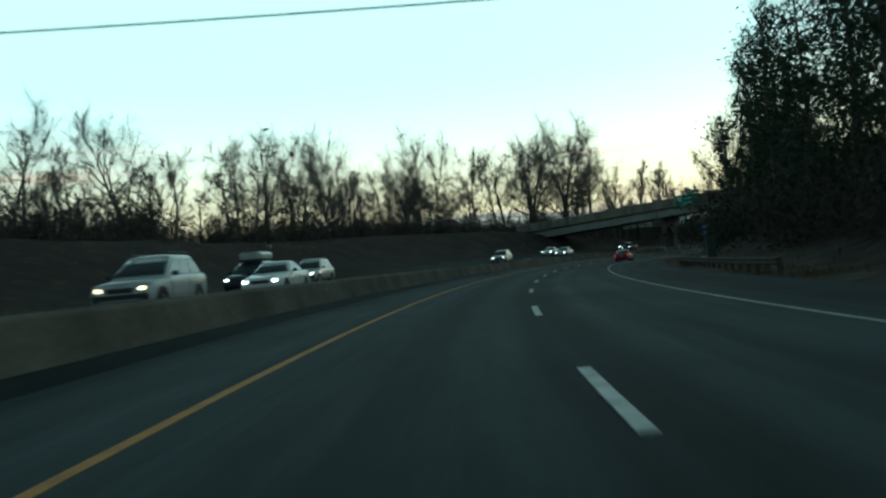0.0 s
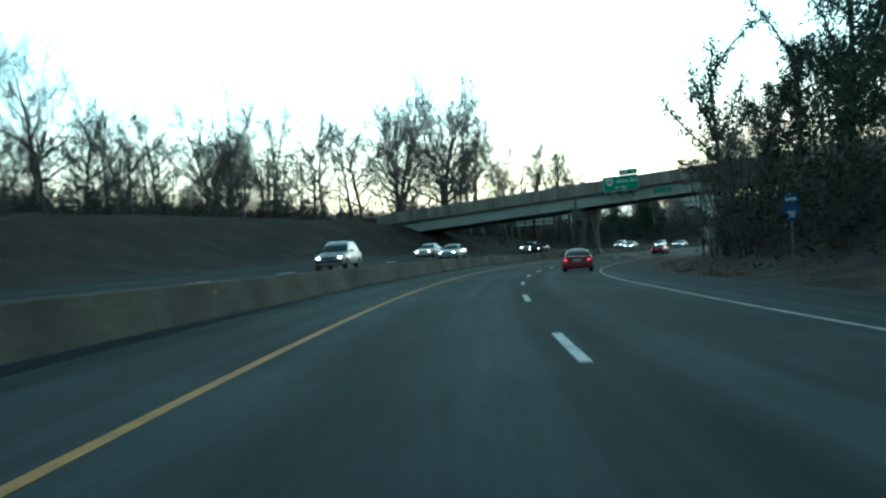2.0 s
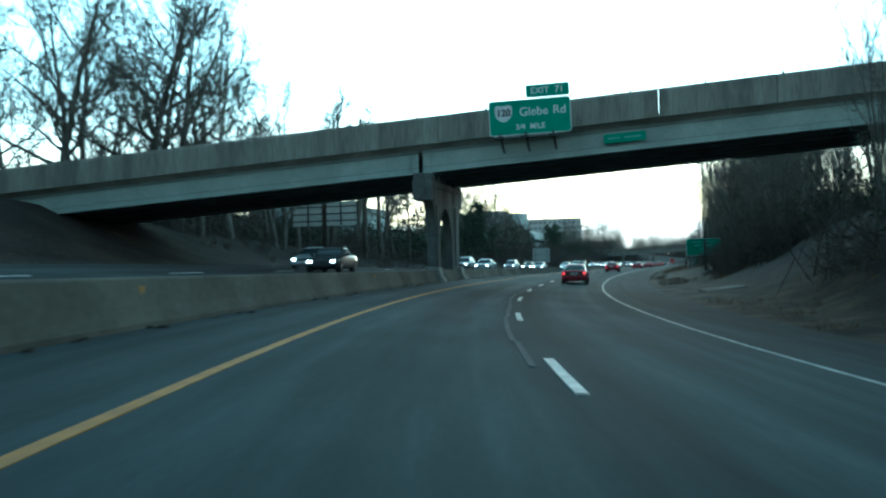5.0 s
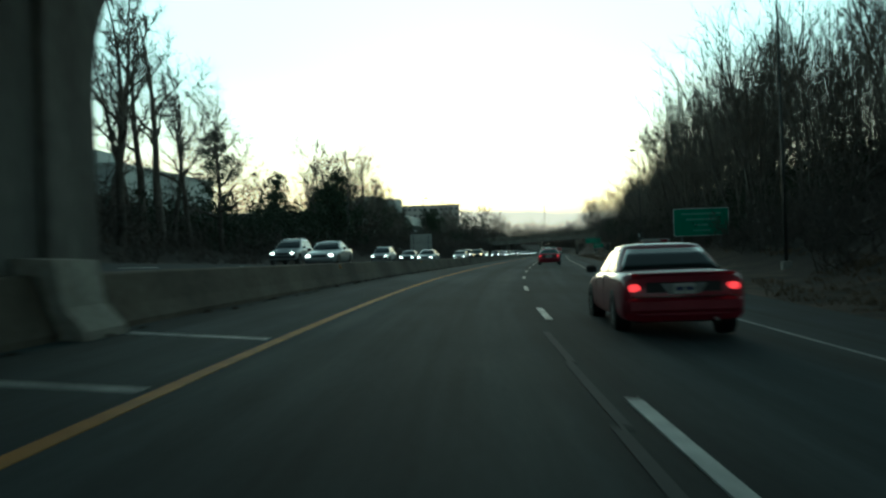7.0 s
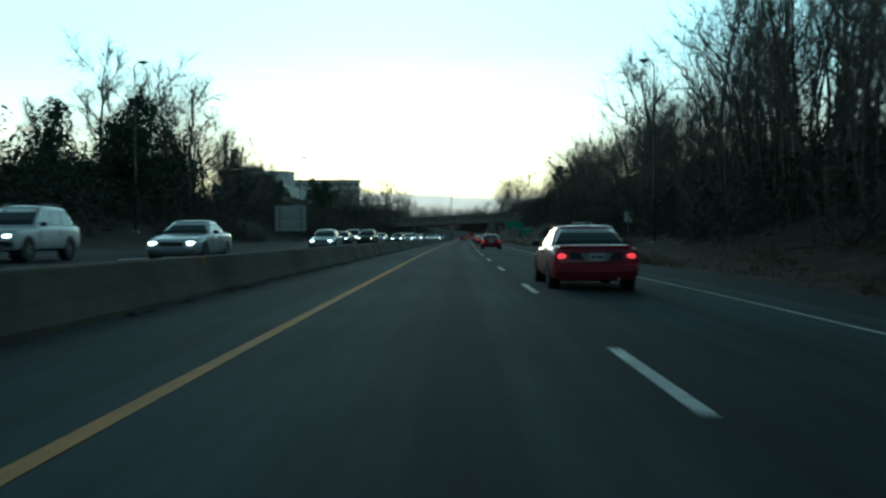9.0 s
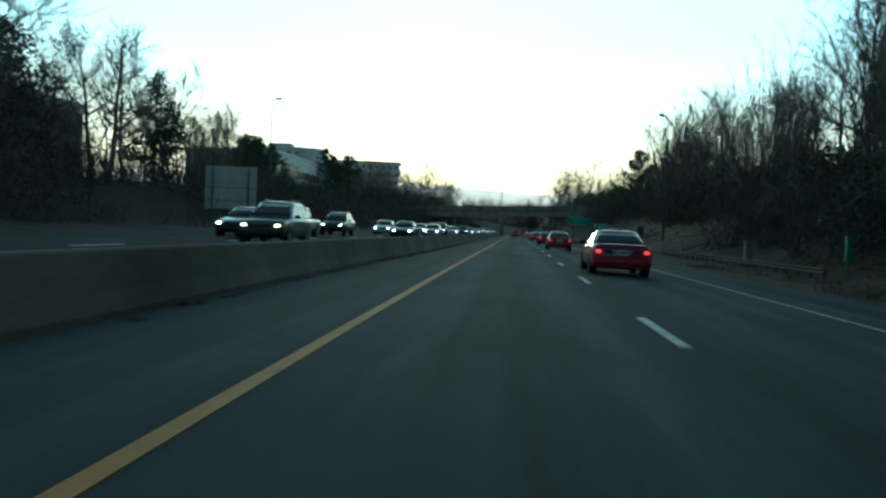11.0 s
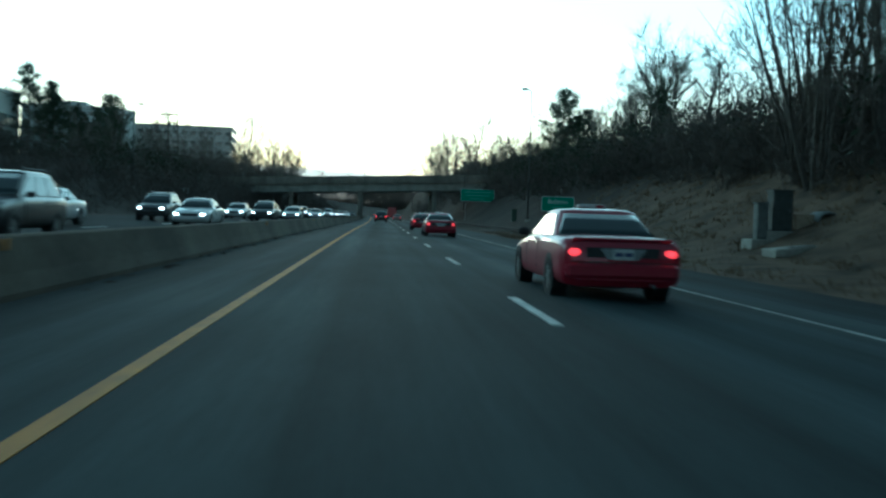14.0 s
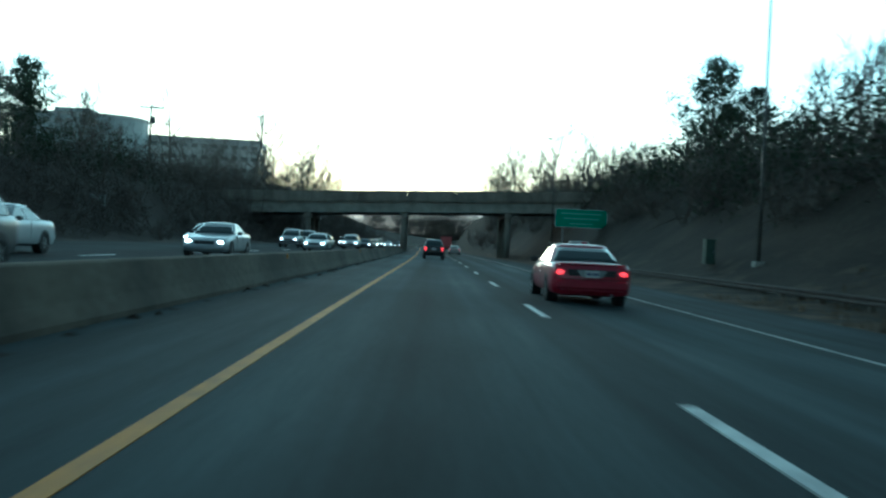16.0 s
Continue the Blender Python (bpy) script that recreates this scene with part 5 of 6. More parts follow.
    for i, (s, o, k) in enumerate(((503, -42.2, 0.80), (497, -41.5, 0.72), (483, -39.5, 0.55), (489, -41, 0.6), (510, -41.8, 0.55), (499, -44.5, 0.76), (506, -45, 0.78), (493, -44, 0.68), (487, -43, 0.62), (551, -42, 0.95), (558.5, -41.5, 0.93), (555, -40, 0.7), (564, -40, 0.68), (575.5, -39, 0.70), (568, -41, 0.62), (581, -42, 0.68), (600, -46, 0.95), (592, -43, 0.72))):
        plant(TUFTED[2 if s == 600 or o < -43 else i % 2], s, o, k, "open dark green pine with separate plumes of needles", "pine_tree", turn=77 * i)
    row(OAKS, 420, 450, 8.0, -44, -34, 0.6, 0.8, bare)
    row(OAKS + SAPLINGS, 378, 450, 7.5, -50, -32, 0.5, 0.75, bare)
    row(OAKS + SAPLINGS, 560, 640, 7.5, -43, -32, 0.38, 0.55, bare)
    row(OAKS, 655, 720, 6.0, -50, -21, 0.9, 1.15, bare, True)
    row(OAKS, 720, 900, 8.0, -60, -22, 0.9, 1.2, bare, True)
    # near side, before the bridge: dark evergreens over ivy
    for s, o, k in ((52, 25, 1.0), (62, 28, 1.15), (72, 23, 1.0), (81, 27, 1.2), (90, 22.5, 1.0), (99, 28, 1.1), (109, 23, 1.0), (120, 26, 0.95), (127, 22.5, 0.95), (135, 24, 1.05), (143, 26.5, 1.1)):
        plant(SPRUCES[int(s) % 2], s, o, k, "tall dark evergreen with ragged branches on the bank", "pine_tree", rng.uniform(0, 360))
    row(OAKS + POPLARS, 52, 130, 14.0, 26, 36, 0.75, 1.0, bare)
    row(OAKS + POPLARS, 150, 206, 7.0, 25, 36, 0.75, 1.0, bare)
    row(VASES, 150, 206, 6.5, 17, 24, 0.8, 1.0, bare)
    for i, (s, o, k) in enumerate(((181, 19.6, 1.16), (175, 22.5, 0.9), (167, 24.5, 0.95), (150, 25, 1.0))):
        plant(IVIED[i % 3], s, o, k, "broken-topped dead tree wrapped in dark ivy", "ivied_tree", turn=40 + 67 * i)
    # near side, beyond the bridge
    row(VASES + OAKS[:2], 242, 430, 5.4, 27, 46, 0.95, 1.3, bare)
    for s0, s1, size in ((298, 338, 1.40), (338, 352, 1.24), (352, 364, 0.98), (364, 376, 0.72), (376, 388, 0.52), (388, 402, 0.42)):
        row(VASES, s0, s1, 3.8, 21.5, 26.5, size * 0.92, size * 1.06, bare)
    row(VASES, 240, 262, 4.5, 22.5, 28, 0.9, 1.1, bare)
    row(VASES, 262, 298, 3.6, 22, 29, 1.12, 1.35, bare)
    row(VASES, 401, 436, 2.9, 24.5, 32, 0.95, 1.15, bare)
    plant(IVIED[1], 418.5, 30.5, 0.85, "broken-topped dead tree wrapped in dark ivy", "ivied_tree", turn=25)
    row(VASES + OAKS[:1], 436, 466, 3.0, 24.5, 30.5, 0.88, 1.04, bare)
    for i, (s, o, k) in enumerate(((483, 25, 1.2), (485.5, 27, 1.05), (480, 24.4, 1.2), (467, 25.5, 1.15), (471.5, 26.5, 1.2), (475.5, 25.8, 1.3), (479.5, 27, 1.25), (483, 28.5, 1.15), (474, 30, 1.2), (487, 31, 0.75), (481, 32, 1.0))):
        plant(VASES[i % 4], s, o, k, "many-stemmed leafless tree fanning out from the top of the slope", turn=i * 83)
    row(VASES, 489, 527, 3.4, 28, 36, 0.30, 0.46, bare)
    row(OAKS, 440, 485, 7.0, 36, 48, 0.7, 0.9, bare, True)
    for s, o, k in ((528, 35, 0.85), (534, 38, 0.9), (541, 34, 0.8), (547, 37, 0.85), (556, 36, 0.75), (519, 37, 0.7), (512, 33, 0.5)):
        plant((OAKS + POPLARS)[int(s) % 8], s, o, k, "tall sparse leafless tree on top of the slope", turn=s * 31)
    for s, o, k in ((545, 37, 0.9), (551, 38, 0.85), (553, 34, 0.6), (558, 38, 0.7), (564, 35, 0.6), (566, 37, 0.62), (571, 36, 0.55), (574, 38.5, 0.6), (569, 33.5, 0.5)):
        plant(OAKS[int(s) % 5], s, o, k, "tall open leafless tree above the evergreen brush", turn=s * 19)
    row(OAKS, 525, 640, 5.5, 34, 50, 0.4, 0.6, bare, True)
    for s, o, k in ((604, 35.0, 1.08), (599, 39, 0.8), (609, 38, 0.75), (516, 42, 0.55), (560, 36, 0.5)):
        plant(TUFTED[2], s, o, k, pine, "pine_tree", rng.uniform(0, 360))
    plant(SPRUCES[0], 533, 31.5, 0.6, "sparse ragged evergreen on top of the slope", "pine_tree", 120)
    plant(TUFTED[1], 541, 34, 0.5, pine, "pine_tree", 200)
    row(OAKS, 655, 720, 6.0, 19, 50, 0.6, 0.85, bare, True)
    row(OAKS, 720, 900, 8.0, 20, 60, 1.0, 1.3, bare, True)
    shapes = [bare_tree(31 + i, hh, sp, 0.25, 11, 0.5) for i, (hh, sp) in enumerate(((15, 6.5), (17, 6.0), (14, 5.5), (18, 7.0)))]
    joined = [(np.concatenate([t[0], c[0]]), np.concatenate([t[1], c[1] + len(t[0])])) for t, c in shapes]
    scatter("leafless_woods", joined, far, M_TWIG, "leafless woods standing back from the highway", "woods")


def scatter(name, templates, places, mat, label, category):
    """Many copies of small templates joined into one mesh of stuff."""
    V, T, k = [], [], 0
    for i, (x, y, z, size, turn) in enumerate(places):
        v, t = templates[i % len(templates)]
        c, s_ = math.cos(turn), math.sin(turn)
        w = np.empty_like(v)
        w[:, 0] = (v[:, 0] * c - v[:, 1] * s_) * size + x
        w[:, 1] = (v[:, 0] * s_ + v[:, 1] * c) * size + y
        w[:, 2] = v[:, 2] * size + z
        V.append(w)
        T.append(t + k)
        k += len(v)
    me = bulk(name, np.concatenate(V), np.concatenate(T), mat)
    return tagged(new(name, me), label, category, "", "stuff")


def spots(rng, n, s0, s1, oa, ob, lo, hi):
    out = []
    for _ in range(n):
        s, o = rng.uniform(s0, s1), rng.uniform(oa, ob)
        if (404 < s < 431 and -33 < o < -18) or (262 < s < 304 and 13 < o < 19.5):  # clear ground before the large signs
            continue
        c = at(s, o, 0, False)
        size = rng.uniform(lo, hi)
        if 262 < s < 304 and 13 < o < 26:
            size = min(size, 1.3)
        if 510 < s < 550 and -46 < o < -23:  # low growth in front of the long office building
            size = min(size, 1.15)
        out.append((c.x, c.y, float(hill(s, o)) - 0.1, size, rng.uniform(0, 6.28)))
    return out


def plant_brush():
    rng = np.random.default_rng(23)
    shrubs = [shrub(200 + i, 3.0, 1.6) for i in range(5)]
    ivy = []
    for i in range(4):
        r2 = np.random.default_rng(300 + i)
        c = r2.normal(0, 1, (46, 3)) * np.array([0.9, 0.9, 0.8]) + np.array([0, 0, 1.0])
        ivy.append(leaf_cards(r2, c, 0.235, 0.3, 5, 0.25))
    left = spots(rng, 170, 50, 127, -60, -37, 1.3, 2.3) + spots(rng, 40, 125, 140, -62, -37, 0.8, 1.5) + spots(rng, 110, 140, 170, -60, -37, 1.0, 1.9) + spots(rng, 190, 168, 216, -60, -38, 1.0, 1.85) + spots(rng, 50, 40, 140, -90, -60, 1.4, 2.2) + spots(rng, 80, 140, 215, -90, -60, 1.6, 2.6) + spots(rng, 70, 218, 310, -105, -45, 2.4, 3.8) + spots(rng, 60, 238, 262, -60, -33, 1.6, 2.8) + spots(rng, 50, 273, 300, -62, -32, 1.8, 3.0) + spots(rng, 110, 240, 345, -52, -27, 1.0, 1.9) + spots(rng, 60, 345, 378, -46, -25, 0.6, 1.3) + spots(rng, 60, 394, 409, -54, -33, 2.2, 3.2) + spots(rng, 170, 375, 650, -27, -19.5, 0.45, 0.9) + spots(rng, 440, 378, 655, -46, -23, 0.8, 1.9) + spots(rng, 130, 655, 800, -62, -19, 1.8, 3.2) + spots(rng, 50, 655, 700, -27, -17.8, 0.9, 1.6) + spots(rng, 70, 780, 880, -48, -18, 1.4, 2.6) + spots(rng, 90, 236, 318, -33, -20.5, 0.4, 0.85)
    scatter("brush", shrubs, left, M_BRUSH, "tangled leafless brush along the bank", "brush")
    right = spots(rng, 190, 45, 208, 18, 36, 0.8, 1.7) + spots(rng, 80, 234, 300, 17.5, 25, 0.6, 1.2) + spots(rng, 330, 240, 430, 19, 44, 0.9, 2.2) + spots(rng, 330, 430, 535, 25.5, 44, 1.0, 1.9) + spots(rng, 70, 456, 494, 24.2, 30, 0.6, 1.1) + spots(rng, 230, 535, 655, 23, 46, 0.8, 2.0) + spots(rng, 130, 655, 800, 17, 60, 1.6, 2.9)
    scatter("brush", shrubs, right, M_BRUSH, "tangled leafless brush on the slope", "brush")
    leaves = spots(rng, 80, 45, 140, 18, 32, 1.2, 2.2) + spots(rng, 60, 146, 206, 19.5, 30, 1.2, 2.0) + spots(rng, 110, 292, 400, 21, 30, 1.2, 2.0) + spots(rng, 100, 318, 366, -46, -30, 1.5, 2.9) + spots(rng, 70, 276, 320, -46, -32, 1.3, 2.4) + spots(rng, 80, 345, 600, -44, -30, 1.0, 2.2) + spots(rng, 70, 240, 345, 24, 42, 1.0, 2.0) + spots(rng, 40, 120, 208, -48, -36, 1.0, 1.8) + spots(rng, 40, 238, 275, -58, -36, 1.4, 2.6) + spots(rng, 60, 430, 530, 27.5, 40, 1.2, 2.2) + spots(rng, 60, 400, 470, 24.5, 32, 1.3, 2.3) + spots(rng, 110, 530, 640, 25, 40, 1.2, 2.4) + spots(rng, 70, 470, 640, -44, -29, 0.9, 1.6)
    scatter("evergreen_undergrowth", ivy, leaves, M_IVY, "dark evergreen ivy and undergrowth among the trunks", "undergrowth")
    # wooded rise that closes the view down the road
    ridge = []
    for k in range(300):
        s = rng.uniform(1262, 1310)
        o = rng.uniform(-45, 45) if k % 2 else rng.uniform(-230, 230)
        c = at(s, o, 0, False)
        ridge.append((c.x, c.y, rng.uniform(-1, 22) if k % 2 else rng.uniform(-1, 8), rng.uniform(4.0, 6.5), rng.uniform(0, 6.28)))
    scatter("distant_woods", shrubs, ridge, M_TWIG, "distant leafless woods closing the far end of the road", "woods")
    # tufts of dry grass on the open slope and verges
    tufts = []
    for i in range(4):
        r2 = np.random.default_rng(400 + i)
        n = 20
        p = np.stack([r2.normal(0, 0.28, n), r2.normal(0, 0.28, n), np.zeros(n)], 1)
        tip = p + np.stack([r2.normal(0, 0.16, n), r2.normal(0, 0.16, n), r2.uniform(0.12, 0.42, n)], 1)
        side = r2.normal(0, 0.02, (n, 3)) * np.array([1, 1, 0.1])
        v = np.stack([p - side, p + side, tip], 1).reshape(-1, 3)
        tufts.append((v, np.arange(n * 3).reshape(-1, 3)))
    grass = spots(rng, 2600, 428, 530, 12.6, 27, 0.4, 1.1) + spots(rng, 1500, 240, 400, 12.6, 20, 0.5, 1.2) + spots(rng, 900, 30, 210, 12.8, 20, 0.5, 1.2) + spots(rng, 300, 30, 205, -33, -19, 0.5, 1.0)
    scatter("dry_grass", tufts, grass, M_STRAW, "tufts of dead straw-coloured grass on the slopes", "grass")


plant_woods()
plant_brush()


# ---------------- vehicles ----------------
def ring_of(w, zb, zt, round_top=0.88):
    zm = zb + max(0.26, (zt - zb) * 0.55)
    half = [(0.72 * w, zb), (0.93 * w, zb + 0.03), (0.985 * w, zb + 0.10), (w, zb + 0.24), (w, zm), (0.988 * w, zt - 0.13), (0.96 * w, zt - 0.06), (0.90 * w, zt - 0.02), (0.80 * w, zt), (0.4 * w, zt + 0.02)]
    return half


def smooth_stations(st):
    """Rounds the run of the body sections from bumper to bumper."""
    out = []
    p = [Vector(q) for q in st]
    for i in range(len(p) - 1):
        a, b, c, d = p[max(i - 1, 0)], p[i], p[i + 1], p[min(i + 2, len(p) - 1)]
        for k in range(3):
            u = k / 3
            q = b + (c - a) * 0.35 * u * (1 - u) ** 2 - (d - b) * 0.35 * u * u * (1 - u) + (c - b) * (3 * u * u - 2 * u ** 3)
            lin = b + (c - b) * u
            out.append((min(max(lin.x, 0), 1), q.y, q.z))
    return out + [st[-1]]


def wrapped_pane(lower, upper, cols, v0, v1, rows=3):
    """Curved glass that follows the cabin between two of its rings."""
    mid = Vector((0, sum((p.y for p in lower), 0.0) / len(lower), 0))
    n = len(cols)
    pts = []
    for out in (0.012, -0.010):
        for r in range(rows + 1):
            v = v0 + (v1 - v0) * r / rows
            for k, c in enumerate(cols):
                p = lower[c].lerp(upper[c], v)
                d = Vector((p.x, (p.y - mid.y) * 0.8, 0)).normalized()
                d.z = 0.75
                pts.append(p + d.normalized() * out)
    m = (rows + 1) * n
    fs = []
    for r in range(rows):
        for k in range(n - 1):
            q = (r * n + k, r * n + k + 1, (r + 1) * n + k + 1, (r + 1) * n + k)
            fs += [q, tuple(m + j for j in reversed(q))]
    edge = [k for k in range(n)] + [(r + 1) * n - 1 for r in range(1, rows + 1)] + [rows * n + k for k in range(n - 2, -1, -1)] + [r * n for r in range(rows - 1, 0, -1)]
    for i, e in enumerate(edge):
        f = edge[(i + 1) % len(edge)]
        fs.append((e, m + e, m + f, f))
    g = Geo()
    g.add(pts, fs)
    return g


def lerp_face(face, u, v, out):
    a, b, c, d = face
    p = (a * (1 - u) + b * u) * (1 - v) + (d * (1 - u) + c * u) * v
    return p + out


def pane(face, u0, u1, v0, v1, centre, out=0.024):
    """A thin pane lying just outside a face of the cabin; returns a Geo."""
    n = (face[1] - face[0]).cross(face[3] - face[0]).normalized()
    if n.dot((face[0] + face[2]) / 2 - centre) < 0:
        n = -n
    g = Geo()
    quad = [lerp_face(face, u, v, n * out) for u, v in ((u0, v0), (u1, v0), (u1 - (0.07 if u1 > 0.8 else 0), v1), (u0 + (0.07 if u0 < 0.2 else 0), v1))]
    g.add(quad + [p - n * 0.03 for p in quad], [(0, 1, 2, 3), (7, 6, 5, 4), (0, 4, 5, 1), (1, 5, 6, 2), (2, 6, 7, 3), (3, 7, 4, 0)])
    return g


SHAPES = {
    # length, half width, sill, stations (share of length from the rear, width share, top), cabin base rear and front, roof rear and front, belt, roof, wheel radius
    "sedan": (4.9, 0.93, 0.24, [(0.0, 0.80, 0.72), (0.015, 0.93, 0.90), (0.06, 0.985, 0.98), (0.22, 1, 0.99), (0.62, 1, 0.97), (0.75, 0.99, 0.90), (0.93, 0.95, 0.76), (0.985, 0.88, 0.66), (1.0, 0.78, 0.52)], -1.75, 0.95, -0.95, 0.25, 0.95, 1.43, 0.32),
    "large_sedan": (5.3, 0.985, 0.25, [(0.0, 0.84, 0.76), (0.012, 0.94, 0.94), (0.045, 0.985, 1.01), (0.20, 1, 1.03), (0.62, 1, 1.0), (0.75, 0.99, 0.94), (0.93, 0.95, 0.82), (0.985, 0.88, 0.70), (1.0, 0.78, 0.54)], -1.72, 1.02, -1.02, 0.30, 0.99, 1.48, 0.335),
    "suv": (4.6, 0.91, 0.34, [(0.0, 0.86, 0.92), (0.012, 0.95, 1.08), (0.05, 1, 1.10), (0.62, 1, 1.08), (0.74, 0.99, 1.02), (0.94, 0.96, 0.92), (0.99, 0.90, 0.78), (1.0, 0.82, 0.60)], -2.16, 1.12, -1.72, 0.18, 1.05, 1.68, 0.35),
    "minivan": (4.9, 0.96, 0.26, [(0.0, 0.86, 0.90), (0.012, 0.95, 1.04), (0.05, 1, 1.06), (0.62, 1, 1.04), (0.78, 0.99, 0.96), (0.94, 0.94, 0.80), (0.99, 0.86, 0.66), (1.0, 0.76, 0.5)], -2.32, 1.45, -2.0, 0.55, 1.02, 1.74, 0.33),
    "pickup": (5.4, 0.95, 0.38, [(0.0, 0.92, 0.98), (0.01, 0.98, 1.02), (0.05, 1, 1.03), (0.40, 1, 1.03), (0.66, 1, 1.05), (0.76, 1, 1.04), (0.95, 0.97, 0.98), (0.99, 0.93, 0.80), (1.0, 0.86, 0.62)], -0.55, 1.15, -0.42, 0.55, 1.02, 1.74, 0.38),
}


def build_wheel(parent, x, y, r, side):
    g = Geo()
    prof = [(-0.10, 0.62), (-0.105, 0.93), (-0.085, 0.99), (0.085, 0.99), (0.105, 0.93), (0.10, 0.62)]
    n = 18
    g.loft([[Vector((px, rr * r * math.cos(a), rr * r * math.sin(a))) for px, rr in prof] for a in np.linspace(0, 2 * math.pi, n + 1)], closed=True, caps=False)
    w = new("wheel")
    w.parent = parent
    w.matrix_basis = pose(x, y, r)
    part("tyre", g, M_TYRE, w, smooth=True)
    g = Geo()
    g.tube([(side * 0.05, 0, 0), (side * 0.085, 0, 0)], [r * 0.64, r * 0.62], 18)
    for k in range(5):
        a = k * math.pi / 2.5
        g.box((side * 0.088, r * 0.33 * math.cos(a), r * 0.33 * math.sin(a)), (0.02, r * 0.5, r * 0.10), 0.0, Matrix.Rotation(a, 4, "X"))
    part("rim", g, M_RIM, w)
    return w


def build_car(kind, colour_mat, m, label, head=None, tails=True, group="", extra=""):
    L, W, sill, stations, cr0, cr1, rf0, rf1, belt, roof, wr = SHAPES[kind]
    name = {"sedan": "sedan_car", "large_sedan": "sedan_car", "suv": "suv_car", "minivan": "minivan", "pickup": "pickup_truck"}[kind]
    car = thing(name, m, label, "truck" if kind == "pickup" else "car", group)
    g = Geo()
    rings = []
    for f, ws, zt in smooth_stations(stations):
        half = ring_of(W * ws, sill if 0.02 < f < 0.98 else sill + 0.10, zt)
        y = (f - 0.5) * L
        rings.append([Vector((x, y, z)) for x, z in half] + [Vector((-x, y, z)) for x, z in reversed(half)])
    g.loft(rings)
    body = part("body", g, colour_mat, car, smooth=True)
    body.data.set_sharp_from_angle(angle=radians(38))
    # cabin
    wb, wt = W * 0.90, W * 0.70
    mid0, mid1 = rf0 + 0.1, rf1 - 0.1
    base = [Vector((-wb, cr0, belt - 0.03)), Vector((wb, cr0, belt - 0.03)), Vector((wb, cr1, belt - 0.03)), Vector((-wb, cr1, belt - 0.03))]
    top = [Vector((-wt, rf0, roof - 0.08)), Vector((wt, rf0, roof - 0.08)), Vector((wt, rf1, roof - 0.08)), Vector((-wt, rf1, roof - 0.08))]
    def rounded(w, y0, y1, z, r):
        pts = []
        for cx, cy, a0 in ((w - r, y1 - r, 0), (-w + r, y1 - r, 90), (-w + r, y0 + r, 180), (w - r, y0 + r, 270)):
            pts += [Vector((cx + r * math.cos(radians(a0 + q)), cy + r * math.sin(radians(a0 + q)), z)) for q in (0, 15, 30, 45, 60, 75, 90)]
        return pts
    g = Geo()
    rb = 0.24 if kind.endswith("sedan") else 0.16
    lower, upper = rounded(wb, cr0, cr1, belt - 0.03, rb), rounded(wt, rf0, rf1, roof - 0.08, rb)
    bow = [p.lerp(q, 0.5) + Vector((p.x * 0.025, 0, 0)) for p, q in zip(lower, upper)]
    g.loft([lower, bow, upper, rounded(wt * 0.965, rf0 + 0.06, rf1 - 0.06, roof - 0.035, rb), rounded(wt * 0.86, rf0 + 0.18, rf1 - 0.20, roof - 0.005, rb), rounded(wt * 0.5, rf0 + 0.36, rf1 - 0.36, roof + 0.018, 0.15)])
    cabin = part("cabin", g, colour_mat, car, smooth=True)
    cabin.data.set_sharp_from_angle(angle=radians(34))
    centre = Vector((0, (cr0 + cr1) / 2, belt + 0.2))
    part("rear_window", wrapped_pane(bow, upper, [17, 18, 19, 20, 21, 22, 23, 24], -0.75, 0.96), M_GLASS, car, "dark tinted glass", smooth=True)
    part("windscreen", wrapped_pane(bow, upper, [3, 4, 5, 6, 7, 8, 9, 10], -0.75, 0.96), M_GLASS, car, "dark tinted glass", smooth=True)
    for sgn, fc in ((1, (base[1], base[2], top[2], top[1])), (-1, (base[0], base[3], top[3], top[0]))):
        cuts = [(0.12, 0.49), (0.54, 0.90)] if kind in ("sedan", "large_sedan", "pickup") else [(0.06, 0.33), (0.36, 0.62), (0.65, 0.92)]
        for u0, u1 in cuts:
            part("side_window", pane(fc, u0, u1, 0.12, 0.92, centre), M_GLASS, car)
        if kind != "pickup":
            for u in (0.5, 0.95):
                yy = cr0 + (cr1 - cr0) * u * 0.93
                part("door_seam", Geo().box((sgn * W * 0.998, yy, 0.68), (0.012, 0.012, 0.52)), M_PLASTIC, car)
    if kind == "pickup":
        part("load_bed", Geo().box((0, -1.65, 0.98), (W * 1.66, 1.9, 0.12), 0.02), M_PLASTIC, car, "dark open load bed")
    # wheels in dark arches
    wy = L * 0.30
    for y in (-wy - 0.02, wy + 0.08):
        for sgn in (-1, 1):
            g = Geo()
            g.tube([(sgn * (W - 0.25), y, wr + 0.01), (sgn * (W + 0.004), y, wr + 0.01)], [wr * 1.17, wr * 1.17], 18)
            part("wheel_arch", g, M_PLASTIC, car)
            build_wheel(car, sgn * (W - 0.09), y, wr, sgn)
    yb, yf = -L / 2, L / 2
    zl = stations[1][2] - 0.16
    # lamps, bumpers, grille, plates, mirrors
    for sgn in (-1, 1):
        tall = 0.12 if kind.endswith("sedan") else 0.34
        part("tail_lamp", Geo().box((sgn * W * 0.78, yb + 0.045, zl - (0 if kind.endswith("sedan") else 0.05)), (0.19 if kind.endswith("sedan") else 0.15, 0.14, tall), 0.04), M_TAIL, car, "glowing red tail lamp" if tails else "")
        part("headlight", Geo().box((sgn * W * 0.68, yf - 0.10, stations[-2][2] - 0.04), (0.25, 0.16, 0.12), 0.04), head or M_HEAD, car, "lit headlight")
